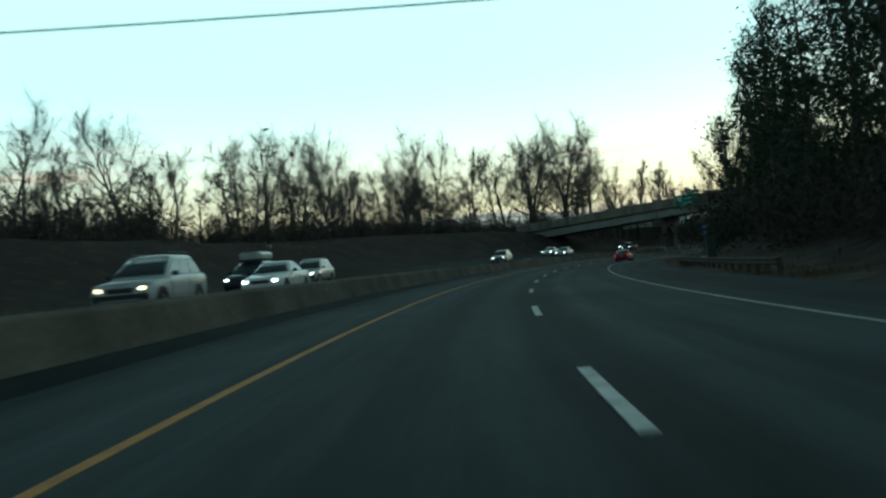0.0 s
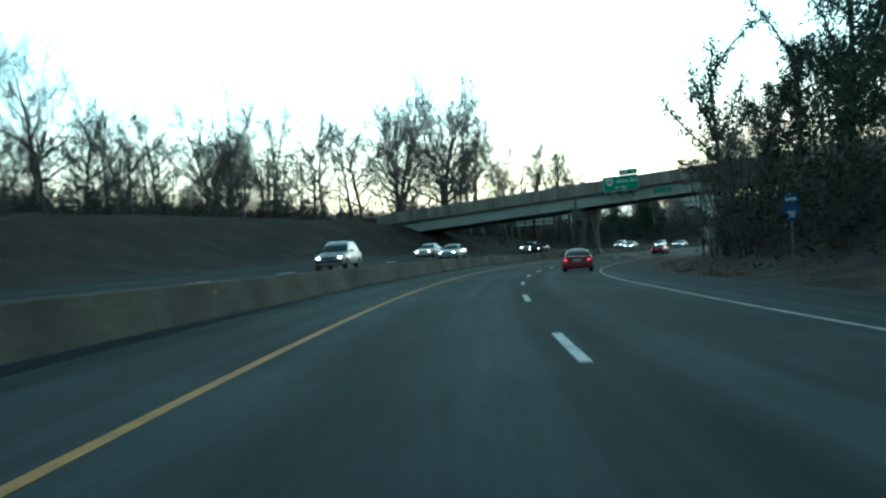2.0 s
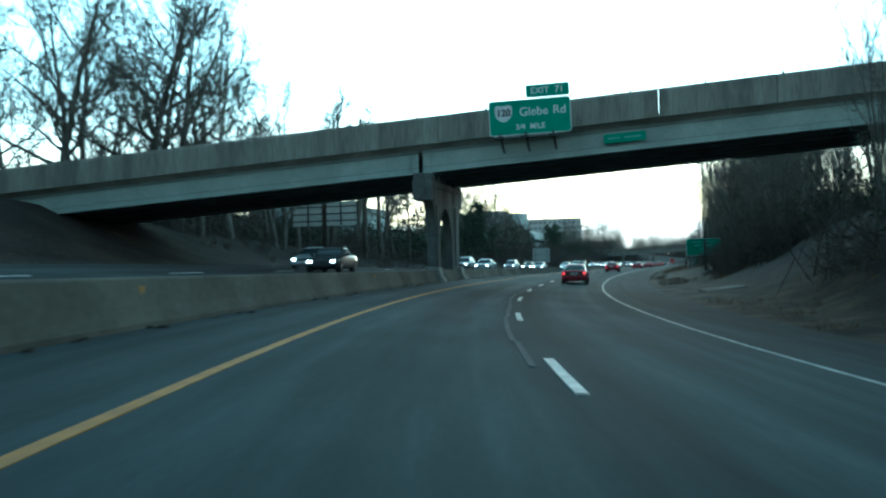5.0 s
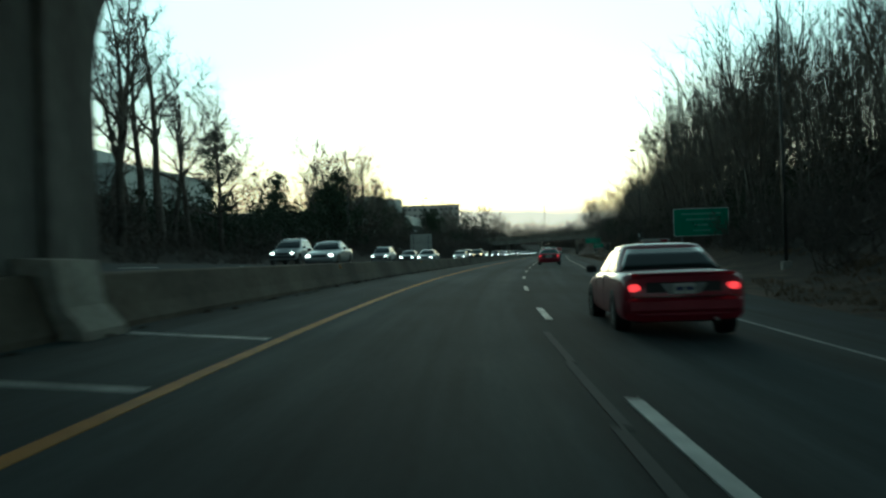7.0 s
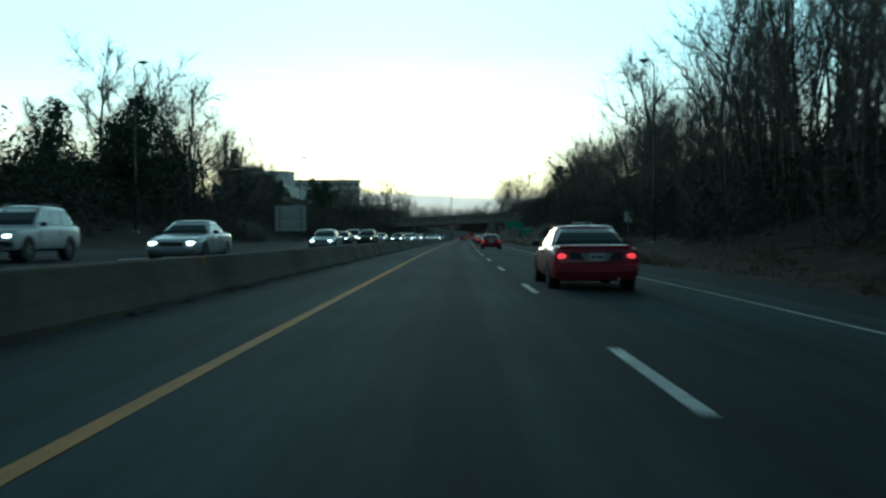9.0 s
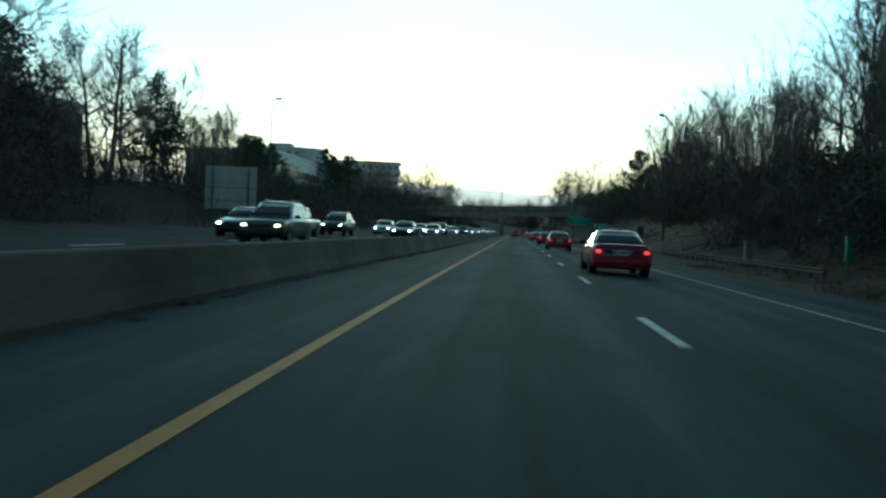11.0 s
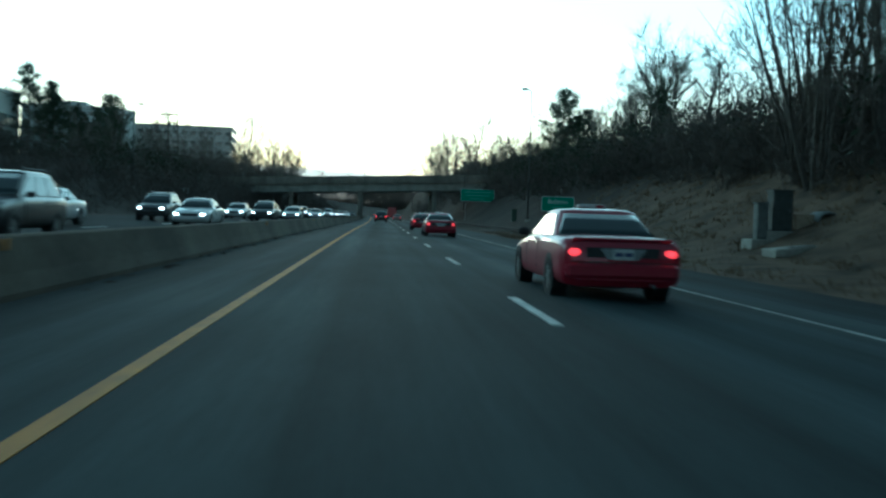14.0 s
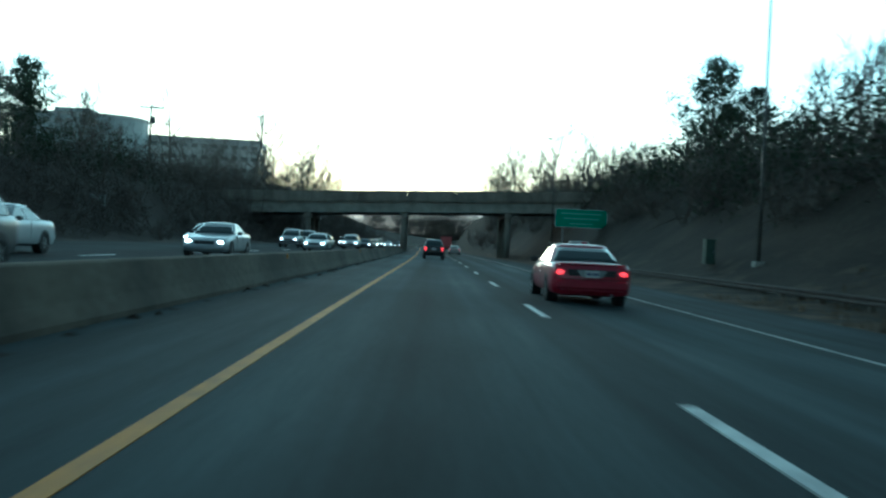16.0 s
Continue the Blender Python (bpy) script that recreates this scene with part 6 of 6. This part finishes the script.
        part("wing_mirror", Geo().box((sgn * (W + 0.08), cr1 - 0.42, belt + 0.06), (0.20, 0.12, 0.14), 0.035), M_PLASTIC, car)
    part("rear_bumper", Geo().box((0, yb + 0.04, sill + 0.25), (W * 1.84, 0.18, 0.26), 0.06), colour_mat if kind != "suv" else M_PLASTIC, car)
    part("front_bumper", Geo().box((0, yf - 0.06, sill + 0.20), (W * 1.76, 0.16, 0.22), 0.06), colour_mat if kind.endswith("sedan") else M_PLASTIC, car)
    part("grille", Geo().box((0, yf - 0.045, stations[-2][2] - 0.07), (W * 0.85, 0.10, 0.15), 0.02), M_PLASTIC, car)
    g = Geo().box((0, yb - 0.012, zl - 0.02), (0.34, 0.02, 0.17), 0.005)
    pl = part("licence_plate", g, M_PLATE, car, "pale licence plate")
    for k, (x, w) in enumerate(((-0.07, 0.12), (0.08, 0.12))):
        part("plate_bar", Geo().box((x, yb - 0.025, zl - 0.02), (w, 0.004, 0.06)), M_PLATEINK, pl)
    part("underbody", Geo().box((0, 0, sill + 0.02), (W * 1.5, L * 0.86, 0.12), 0.03), M_PLASTIC, car)
    if extra == "red_taxi":
        part("plate_panel", Geo().box((0, yb + 0.012, zl - 0.0), (W * 1.20, 0.03, 0.17), 0.02), M_PLASTIC, car, "dark panel between the tail lamps")
        g = Geo()
        g.slab([(-0.36, zl + 0.065), (0.36, zl + 0.065), (0.25, zl - 0.10), (-0.25, zl - 0.10)], yb - 0.010, yb + 0.01, lambda a, c2, q: Vector((a, q, c2)))
        part("plate_surround", g, M_ALU, car, "pale bright plate surround")
        part("boot_lip", Geo().box((0, yb + 0.10, stations[2][2] - 0.02), (W * 1.66, 0.16, 0.05), 0.024), colour_mat, car)
        part("bumper_seam", Geo().box((0, yb - 0.046, sill + 0.385), (W * 1.70, 0.02, 0.014)), M_PLASTIC, car)
        part("brake_strip", Geo().box((0, rf0 - 0.30, 1.12), (0.3, 0.02, 0.03)), M_TAIL, car)
        rs = part("roof_sign", Geo().box((0, -0.30, roof + 0.055), (0.50, 0.20, 0.08), 0.03), M_PLATE, car, "pale roof sign")
        part("roof_sign_band", Geo().box((0.14, -0.404, roof + 0.055), (0.14, 0.012, 0.05)), colour_mat, rs)
        part("exhaust_pipe", Geo().tube([(0.5, yb - 0.02, 0.27), (0.5, yb + 0.3, 0.27)], [0.03, 0.03], 8), M_RIM, car)
    if extra == "roof_box":
        g = Geo()
        g.loft([[Vector((sx * w, y, z)) for sx, z in ((-1, roof + 0.10), (1, roof + 0.10), (1, roof + 0.34), (0.8, roof + 0.46), (-0.8, roof + 0.46), (-1, roof + 0.34))] for y, w in ((-1.75, 0.5), (-1.6, 0.62), (0.1, 0.62), (0.4, 0.45))])
        part("roof_cargo_box", g, paint("pale_cargo_box", (0.45, 0.46, 0.46)), car, "pale roof cargo box")
    if kind == "suv":
        for sgn in (-1, 1):
            part("roof_rail", Geo().tube([(sgn * wt * 0.86, rf0 + 0.15, roof + 0.06), (sgn * wt * 0.86, rf1 - 0.1, roof + 0.06)], [0.022, 0.022], 6), M_PLASTIC, car)
    return car


P_SILVER = paint("silver_car_paint", (0.46, 0.48, 0.49))
P_WHITE = paint("white_car_paint", (0.70, 0.71, 0.70))
P_BLACK = paint("black_car_paint", (0.020, 0.021, 0.023))
P_GREY = paint("dark_grey_car_paint", (0.085, 0.09, 0.095))
P_BLUE = paint("dark_blue_car_paint", (0.03, 0.045, 0.08))
P_GREEN = paint("dark_green_car_paint", (0.03, 0.055, 0.045))
P_RED = paint("crimson_car_paint", (0.30, 0.010, 0.034))
P_MAROON = paint("maroon_car_paint", (0.13, 0.012, 0.018))
P_TAN = paint("pale_gold_car_paint", (0.36, 0.33, 0.26))

# the cars ahead
lead = build_car("large_sedan", P_RED, road_pose(517.0, 5.5, 0.0), "glossy red four-door sedan with lit tail lamps in the next lane", extra="red_taxi")
for s, o in ((146.0, 6.4), (234.9, 5.7), (304.0, 5.2), (374.5, 5.3), (419.5, 5.4), (450.0, 5.5), (493.5, 5.6)):
    copy_thing(lead, road_pose(s, o, 0.0))
build_car("suv", P_BLACK, road_pose(573.0, 1.75, 0.0), "black upright sport utility vehicle with red tail lamps", head=M_HEAD)
build_car("sedan", P_SILVER, road_pose(648.0, 6.0, 0.0), "silver sedan with lit tail lamps driving away")
build_car("sedan", P_GREY, road_pose(690.0, 1.8, 0.0), "dark grey sedan with lit tail lamps under the bridge")

NAMES = {"P_SILVER": "silver", "P_WHITE": "white", "P_BLACK": "black", "P_GREY": "dark grey", "P_BLUE": "dark blue", "P_GREEN": "dark green", "P_MAROON": "maroon", "P_TAN": "pale gold"}
ONCOMING = [
    (47, "A", "suv", "P_SILVER", 1), (60, "A", "sedan", "P_WHITE", 0), (68, "B", "suv", "P_BLUE", 0), (79, "B", "suv", "P_SILVER", 0),
    (135, "A", "suv", "P_SILVER", 0), (172, "A", "sedan", "P_SILVER", 0), (177, "B", "sedan", "P_WHITE", 0), (212, "A", "sedan", "P_BLACK", 0), (221, "B", "sedan", "P_SILVER", 0),
    (270, "A", "sedan", "P_SILVER", 0), (276, "B", "suv", "P_SILVER", 0), (309, "B", "suv", "P_WHITE", 0), (314, "A", "sedan", "P_SILVER", 0), (326, "B", "sedan", "P_GREY", 0), (348, "A", "sedan", "P_SILVER", 0),
    (377, "A", "suv", "P_GREEN", 1), (386, "B", "sedan", "P_BLACK", 0), (396, "B", "pickup", "P_SILVER", 0), (409, "B", "suv", "P_BLACK", 0), (419, "A", "sedan", "P_BLACK", 0), (434, "B", "sedan", "P_WHITE", 0), (446, "A", "sedan", "P_SILVER", 0), (456, "A", "suv", "P_BLACK", 0),
    (470, "B", "sedan", "P_SILVER", 0), (481, "A", "sedan", "P_WHITE", 0), (489, "B", "suv", "P_GREY", 0), (508, "A", "suv", "P_GREY", 0), (519, "B", "sedan", "P_SILVER", 0), (531, "A", "sedan", "P_SILVER", 0), (545, "B", "sedan", "P_WHITE", 0),
    (565, "A", "sedan", "P_SILVER", 0), (577, "B", "suv", "P_SILVER", 0), (589, "B", "pickup", "P_WHITE", 0), (597, "A", "suv", "P_WHITE", 0), (605, "B", "sedan", "P_SILVER", 0), (622, "A", "sedan", "P_GREY", 0), (634, "B", "sedan", "P_WHITE", 0), (646, "A", "sedan", "P_TAN", 0), (662, "A", "suv", "P_BLACK", 0), (684, "B", "sedan", "P_SILVER", 0), (712, "A", "sedan", "P_WHITE", 0), (745, "B", "sedan", "P_SILVER", 0), (790, "A", "suv", "P_GREY", 0),
]
PAINTS = {"P_SILVER": P_SILVER, "P_WHITE": P_WHITE, "P_BLACK": P_BLACK, "P_GREY": P_GREY, "P_BLUE": P_BLUE, "P_GREEN": P_GREEN, "P_TAN": P_TAN}
BODY = {"sedan": "sedan", "suv": "sport utility vehicle", "minivan": "minivan", "pickup": "pickup truck"}
MADE = {}
for s, lane, kind, col, warm in ONCOMING:
    m = road_pose(s, -7.4 if lane == "A" else -11.2, 0.0, 180)
    key = (kind, col, warm, s == 68)
    if key in MADE:
        copy_thing(MADE[key], m)
    else:
        lab = f"{NAMES[col]} {BODY[kind]} with lit {'amber' if warm else 'white'} headlights coming towards" if s != 68 else "dark blue wagon carrying a pale roof cargo box"
        MADE[key] = build_car(kind, PAINTS[col], m, lab, head=M_HEADWARM if warm else M_HEAD, group="oncoming traffic", extra="roof_box" if s == 68 else "")


def build_truck(s, o):
    t = thing("box_truck", road_pose(s, o), "red box truck with a tall cargo body", "truck")
    red = paint("red_truck_paint", (0.30, 0.02, 0.02))
    part("cargo_box", Geo().box((0, -0.8, 2.15), (2.4, 5.6, 2.6), 0.04), red, t)
    part("cab", Geo().box((0, 2.9, 1.55), (2.1, 1.7, 1.9), 0.12), red, t)
    part("chassis", Geo().box((0, 0, 0.72), (1.2, 7.2, 0.25), 0.03), M_PLASTIC, t)
    part("rear_door", Geo().box((0, -3.61, 2.15), (2.15, 0.04, 2.4), 0.01), paint("pale_truck_door", (0.5, 0.1, 0.1)), t)
    for x in (-1, 1):
        part("tail_lamp", Geo().box((x * 0.95, -3.64, 0.95), (0.22, 0.08, 0.16), 0.02), M_TAIL, t)
        for y in (-2.2, 2.7):
            build_wheel(t, x * 0.98, y, 0.45, x)


build_truck(705.0, 6.0)


# ---------------- buildings behind the trees ----------------
def office_block(s, o, w, d, h, floors, bays, z0, turn, wall_mat, lab, round_end=False, name="office_building"):
    """A flat-roofed block; w runs along its own x, its front faces -y."""
    c = at(s, o, 0, False)
    b = thing(name, pose(c.x, c.y, z0, 0, 0, turn), lab, "building")
    fh = h / floors
    outline = [(0, 0), (w, 0), (w, d), (0, d)]
    if round_end:
        r = d * 0.5
        outline = [(0, 0)] + [(w - r + r * math.sin(a), r - r * math.cos(a)) for a in np.linspace(0, math.pi, 11)] + [(0, d)]
    g = Geo()
    g.slab(outline, -1.0, h, lambda a, c2, q: Vector((a, c2, q)))
    part("wall", g, wall_mat, b)
    g = Geo()
    g.slab([(x * 1.012 - w * 0.006, y * 1.02 - d * 0.01) for x, y in outline], h, h + 0.9, lambda a, c2, q: Vector((a, c2, q)))
    part("roof", g, M_BRICKPALE, b, "pale parapet cornice")
    if round_end:
        part("plant_room", Geo().box((w * 0.4, d * 0.5, h + 1.9), (w * 0.3, d * 0.4, 2.6), 0.05), M_FACADEBAND, b)
    for f in range(floors):
        z = fh * (f + 0.52)
        for k in range(bays):
            x = w * (k + 0.5) / bays
            if round_end and x > w - d * 0.5:
                continue
            wd = part("window", Geo().box((x, 0.0, z), (w / bays * 0.6, 0.12, fh * 0.32), 0.01), M_WINDOW, b)
            part("sill", Geo().box((x, -0.06, z - fh * 0.2), (w / bays * 0.66, 0.2, 0.12)), M_BRICKPALE, wd)
        nb = max(2, int(bays * d / w))
        for k in range(nb):
            if not round_end:
                part("window", Geo().box((w, d * (k + 0.5) / nb, z), (0.12, d / nb * 0.7, fh * 0.50), 0.01), M_WINDOW, b)
    return b


def band_building(s0, s1, o, depth, z0, h, lab, plain=False):
    """A long low building with alternating panel bands and ribbon windows along the road."""
    a, c = at(s0, o, 0, False), at(s1, o, 0, False)
    ln = (c - a).length
    turn = math.degrees(math.atan2(c.y - a.y, c.x - a.x))
    b = thing("office_building", pose(a.x, a.y, z0, 0, 0, turn), lab, "building")
    part("wall", Geo().box((ln / 2, depth / 2, h / 2 - 1), (ln, depth, h + 2), 0.05), M_FACADEBAND, b)
    part("roof", Geo().box((ln / 2, depth / 2, h + 0.2), (ln + 0.4, depth + 0.4, 0.5), 0.05), M_FACADEBAND, b)
    if plain:
        part("stair_head", Geo().box((ln * 0.16, depth * 0.4, h + 1.3), (ln * 0.2, depth * 0.4, 2.2), 0.05), M_FACADEBAND, b)
        part("service_door", Geo().box((ln * 0.7, -0.02, 1.1), (1.1, 0.08, 2.1), 0.01), M_CABINETDARK, b)
        return b
    for k in range(int(h / 3.7)):
        z = h - 3.2 - 3.7 * k
        n = int(ln / 3.2)
        for i in range(n):
            part("window", Geo().box((ln * (i + 0.5) / n, -0.01, z), (ln / n * 0.92, 0.1, 1.5), 0.01), M_WINDOW, b)
        m = int(depth / 3.2)
        for i in range(m):
            part("window", Geo().box((-0.01, depth * (i + 0.5) / m, z), (0.1, depth / m * 0.92, 1.5), 0.01), M_WINDOW, b)
    return b


office_block(806, -96, 40, 22, 27, 7, 12, 6.0, heading(806) + 4, M_BRICKPALE, "pale mid-rise office block above the trees")
office_block(786, -129, 38, 26, 31, 8, 10, 6.0, heading(786) + 4, M_FACADEBAND, "grey-green office block with a rounded end", True)
office_block(412, -90, 49, 18, 9.2, 3, 12, 1.6, heading(412), M_BRICKBROWN, "long low brown brick building behind the pines", name="brick_building")
band_building(515.5, 553, -43.8, 18, 4.0, 10.3, "long blue-grey office building with ribbon windows behind the pines")
band_building(330, 362.5, -49, 18, 3.0, 10.9, "plain windowless blue-grey building behind leafless trees", True)


# ---------------- utility things on the verges ----------------
def utility_pole():
    c = at(656, -48, 0, False)
    z0 = float(hill(656, -48))
    p = thing("utility_pole", pose(c.x, c.y, z0, 0, 0, heading(656)), "tall wooden utility pole with a cross arm", "utility pole")
    part("pole", Geo().tube([(0, 0, -0.5), (0, 0, 23.5 - z0)], [0.22, 0.15], 8), M_WOODPOST, p)
    part("cross_arm", Geo().box((0, 0.2, 23.0 - z0), (4.2, 0.18, 0.22), 0.02), M_WOODPOST, p)
    for x in (-1.9, -0.9, 0.9, 1.9):
        part("insulator", Geo().tube([(x, 0.2, 23.1 - z0), (x, 0.2, 23.5 - z0)], [0.07, 0.05], 6), M_GALV, p)
    part("transformer", Geo().tube([(0.4, 0, 20.2 - z0), (0.4, 0, 21.4 - z0)], [0.35, 0.35], 12), M_CABINET, p)


def overhead_wire():
    a, b = at(50, -26, 11.0, False), at(52.5, 22, 9.7, False)
    pts = [a.lerp(b, f) - Vector((0, 0, 3.2 * f * (1 - f) * 0.35)) for f in np.linspace(0, 1, 17)]
    w = thing("overhead_cable", Matrix(), "thick dark overhead cable strung across the highway", "cable")
    part("cable", Geo().tube(pts, [0.035] * 17, 6), M_WIRE, w)
    for q, lab in ((a, "a"), (b, "b")):
        s, o = nearest(np.array([q.x]), np.array([q.y]))
        zg = float(hill(s, o)[0])
        p = thing("utility_pole", pose(q.x, q.y, zg), "weathered wooden pole carrying the cable", "utility pole")
        part("pole", Geo().tube([(0, 0, -0.5), (0, 0, q.z - zg + 0.5)], [0.16, 0.11], 8), M_WOODPOST, p)


def route_marker():
    s, o = 130, 16.6
    z0 = float(hill(s, o))
    c = at(s, o, 0, False)
    sg = thing("route_marker_sign", pose(c.x, c.y, z0, 0, 0, heading(s)), "blue route marker shield over a small blue plate on one post", "road sign")
    post(sg, 0.5, -0.3, 3.55, 0.04, 0.08)
    pts = [(0.5 + 0.40 * x, 2.55 + 0.42 * z) for x, z in ((-0.9, 0.95), (-0.45, 1.05), (0, 0.95), (0.45, 1.05), (0.9, 0.95), (1.0, 0.2), (0.8, -0.45), (0.4, -0.85), (0, -1.05), (-0.4, -0.85), (-0.8, -0.45), (-1.0, 0.2))]
    part("shield", Geo().slab(pts, 0.0, 0.02, lambda a, c2, q: Vector((a, q, c2))), M_SIGNBLUE, sg)
    bars(sg, [(0.5, 2.5, 0.38, 0.30)])
    part("plate", Geo().box((0.5, 0.01, 3.25), (0.72, 0.02, 0.42), 0.006), M_SIGNBLUE, sg)
    bars(sg, [(0.5, 3.25, 0.5, 0.14)], y=-0.004)


def cabinet(s, o, size, mat, lab, name="utility_cabinet", pad=True):
    z0 = float(hill(s, o))
    c = at(s, o, 0, False)
    b = thing(name, pose(c.x, c.y, z0, 0, 0, heading(s)), lab, "utility box")
    w, d, h = size
    if pad:
        part("concrete_pad", Geo().box((0, 0, 0.05), (w + 0.7, d + 0.7, 0.5), 0.04), M_CONCRETE, b)
    part("housing", Geo().box((0, 0, h / 2 + 0.3), (w, d, h), 0.04), mat, b)
    dr = part("door", Geo().box((0, -d / 2 - 0.01, h / 2 + 0.3), (w * 0.86, 0.03, h * 0.86), 0.01), mat, b)
    part("handle", Geo().box((w * 0.3, -d / 2 - 0.04, h / 2 + 0.3), (0.03, 0.04, 0.16), 0.008), M_GALV, dr)
    part("lid", Geo().box((0, 0, h + 0.32), (w + 0.08, d + 0.08, 0.06), 0.015), mat, b)


def radio_mast():
    """A lattice mast far beyond the woods."""
    h = 78.0
    m = thing("radio_mast", pose(1019, 1422, 0), "distant lattice radio mast on the skyline", "mast")
    for k in range(3):
        a = k * 2.094
        part("leg", Geo().tube([(2.2 * math.cos(a), 2.2 * math.sin(a), -1), (0.5 * math.cos(a), 0.5 * math.sin(a), h)], [0.28, 0.16], 6), M_GALV, m)
    for z in np.arange(4, h, 6.0):
        r = 2.2 - 1.7 * z / h
        part("brace", Geo().tube([(r * math.cos(k * 2.094), r * math.sin(k * 2.094), z + (k % 2) * 2.0) for k in (0, 1, 2, 0)], [0.1] * 4, 4), M_GALV, m)
    part("antenna", Geo().tube([(0, 0, h - 1), (0, 0, h + 5)], [0.12, 0.05], 6), M_GALV, m)


radio_mast()
utility_pole()
overhead_wire()
route_marker()
cabinet(472.6, 19.2, (0.9, 0.7, 1.75), M_CABINETDARK, "tall dark grey traffic cabinet on a concrete pad")
cabinet(472.2, 18.2, (0.5, 0.45, 1.55), M_CABINET, "slender pale grey cabinet on a concrete pad")
cabinet(547.5, 18.2, (0.62, 0.5, 1.45), M_BOXGREEN, "dark green utility box behind the guardrail", pad=False)
cabinet(401.4, 16.5, (0.5, 0.4, 1.15), M_CABINET, "grey roadside cabinet near the guardrail")
cabinet(387.5, 17.8, (0.32, 0.22, 1.2), M_MARKERGREEN, "bright green cable marker box on the verge", name="marker_post", pad=False)
cabinet(87.5, 15.0, (0.62, 0.5, 1.55), M_BOXGREEN, "tall dark green utility cabinet on a concrete pad")
cabinet(96.0, 15.7, (0.55, 0.45, 0.5), M_CABINET, "small pale grey utility box on a concrete pad")
for s, o, w, d, lab in ((467.8, 17.9, 2.4, 1.3, "pale concrete slab lying on the slope"), (222, 15.8, 3.4, 5.0, "wide dirty concrete drainage apron beside the shoulder")):
    z0 = float(hill(s, o))
    c = at(s, o, 0, False)
    sl = thing("drain_slab", pose(c.x, c.y, z0, 0, -6, heading(s)), lab, "drain")
    part("slab", Geo().box((0, 0, 0.06), (w, d, 0.34), 0.04), M_CONCRETE if s > 300 else M_BARRIER, sl)
    part("grate", Geo().box((0, -d * 0.2, 0.245), (w * 0.4, d * 0.25, 0.03), 0.006), M_UNDER, sl)
def drain_inlet(s, o):
    """A low concrete inlet box set into the foot of the slope, a grate in its lid."""
    c = at(s, o, 0, False)
    b = thing("drain_inlet", pose(c.x, c.y, float(hill(s, o)), 0, 0, heading(s)), "pale low concrete drain inlet box with a grate on top", "drain")
    for x in (-0.62, 0.62):
        part("side_wall", Geo().box((x, 0, 0.13), (0.2, 1.9, 0.76), 0.03), M_CONCRETE, b)
    part("back_wall", Geo().box((0, 0.85, 0.13), (1.02, 0.2, 0.76), 0.03), M_CONCRETE, b)
    part("lid", Geo().box((0, 0, 0.56), (1.5, 1.98, 0.1), 0.03), M_CONCRETE, b)
    part("front_wall", Geo().box((0, -0.85, 0.10), (1.02, 0.2, 0.70), 0.03), M_CONCRETE, b)
    part("grate", Geo().box((0, -0.1, 0.62), (0.9, 1.1, 0.03), 0.008), M_UNDER, b)


def culvert(s, o):
    """A cast headwall beside a dark pipe mouth cut into the slope."""
    c = at(s, o, 0, False)
    b = thing("culvert_headwall", pose(c.x, c.y, float(hill(s, o)), 0, 0, heading(s)), "tan concrete headwall beside a dark culvert mouth", "drain")
    g = Geo()
    g.slab([(-0.42, 0.62), (0.40, 0.62), (0.24, -0.4), (-0.24, -0.4)], -0.2, 0.25, lambda a, c2, q: Vector((a, q, c2)))
    part("wing_wall", g, M_HEADWALL, b)
    g = Geo()
    rim = lambda r, y: [Vector((1.05 + r * math.cos(a), y, 0.22 + r * math.sin(a))) for a in np.linspace(0, 2 * math.pi, 17)[:-1]]
    g.loft([rim(0.56, 0.9), rim(0.56, -0.25), rim(0.46, -0.25), rim(0.46, 0.85)], caps=False)
    part("pipe", g, M_UNDER, b, "rusted pipe mouth", smooth=True)
    # black disc across the bore, standing in for the darkness inside
    part("pipe_dark_disc", Geo().tube([(1.05, 0.84, 0.22), (1.05, 0.90, 0.22)], [0.46, 0.46], 16), M_TYRE, b)


def delineator(s, o):
    c = at(s, o, 0, False)
    b = thing("delineator_post", pose(c.x, c.y, float(hill(s, o)), 0, 0, heading(s)), "thin white marker post on the verge", "marker")
    part("post", Geo().box((0, 0, 0.35), (0.07, 0.03, 1.0), 0.008), M_SIGNWHITE, b)
    part("reflector", Geo().box((0, -0.02, 0.75), (0.06, 0.012, 0.1)), M_YELLOW, b)


def verge_pole(s, o, h):
    c = at(s, o, 0, False)
    b = thing("utility_pole", pose(c.x, c.y, float(hill(s, o)), 0, 0, heading(s)), "slim dark wooden pole at the foot of the bank", "utility pole")
    part("pole", Geo().tube([(0, 0, -0.5), (0.03, 0, h * 0.5), (0, 0.02, h)], [0.11, 0.09, 0.07], 8), M_POLE, b)
    part("cap", Geo().tube([(0, 0.02, h - 0.02), (0, 0.02, h + 0.06)], [0.085, 0.05], 8), M_GALV, b)


culvert(472.4, 20.2)
delineator(425.0, 16.4)
verge_pole(187.3, 16.4, 7.5)
drain_inlet(497.5, 17.2)
ground_sign(382, 20.0, 0.9, 1.2, 2.6, "small pale rectangular road sign on a post", mat=M_SIGNWHITE, posts=(0.5,))
back_sign(572, -28.0, 1.4, 1.5, 2.6, lab="small square sign seen from behind on the bank")
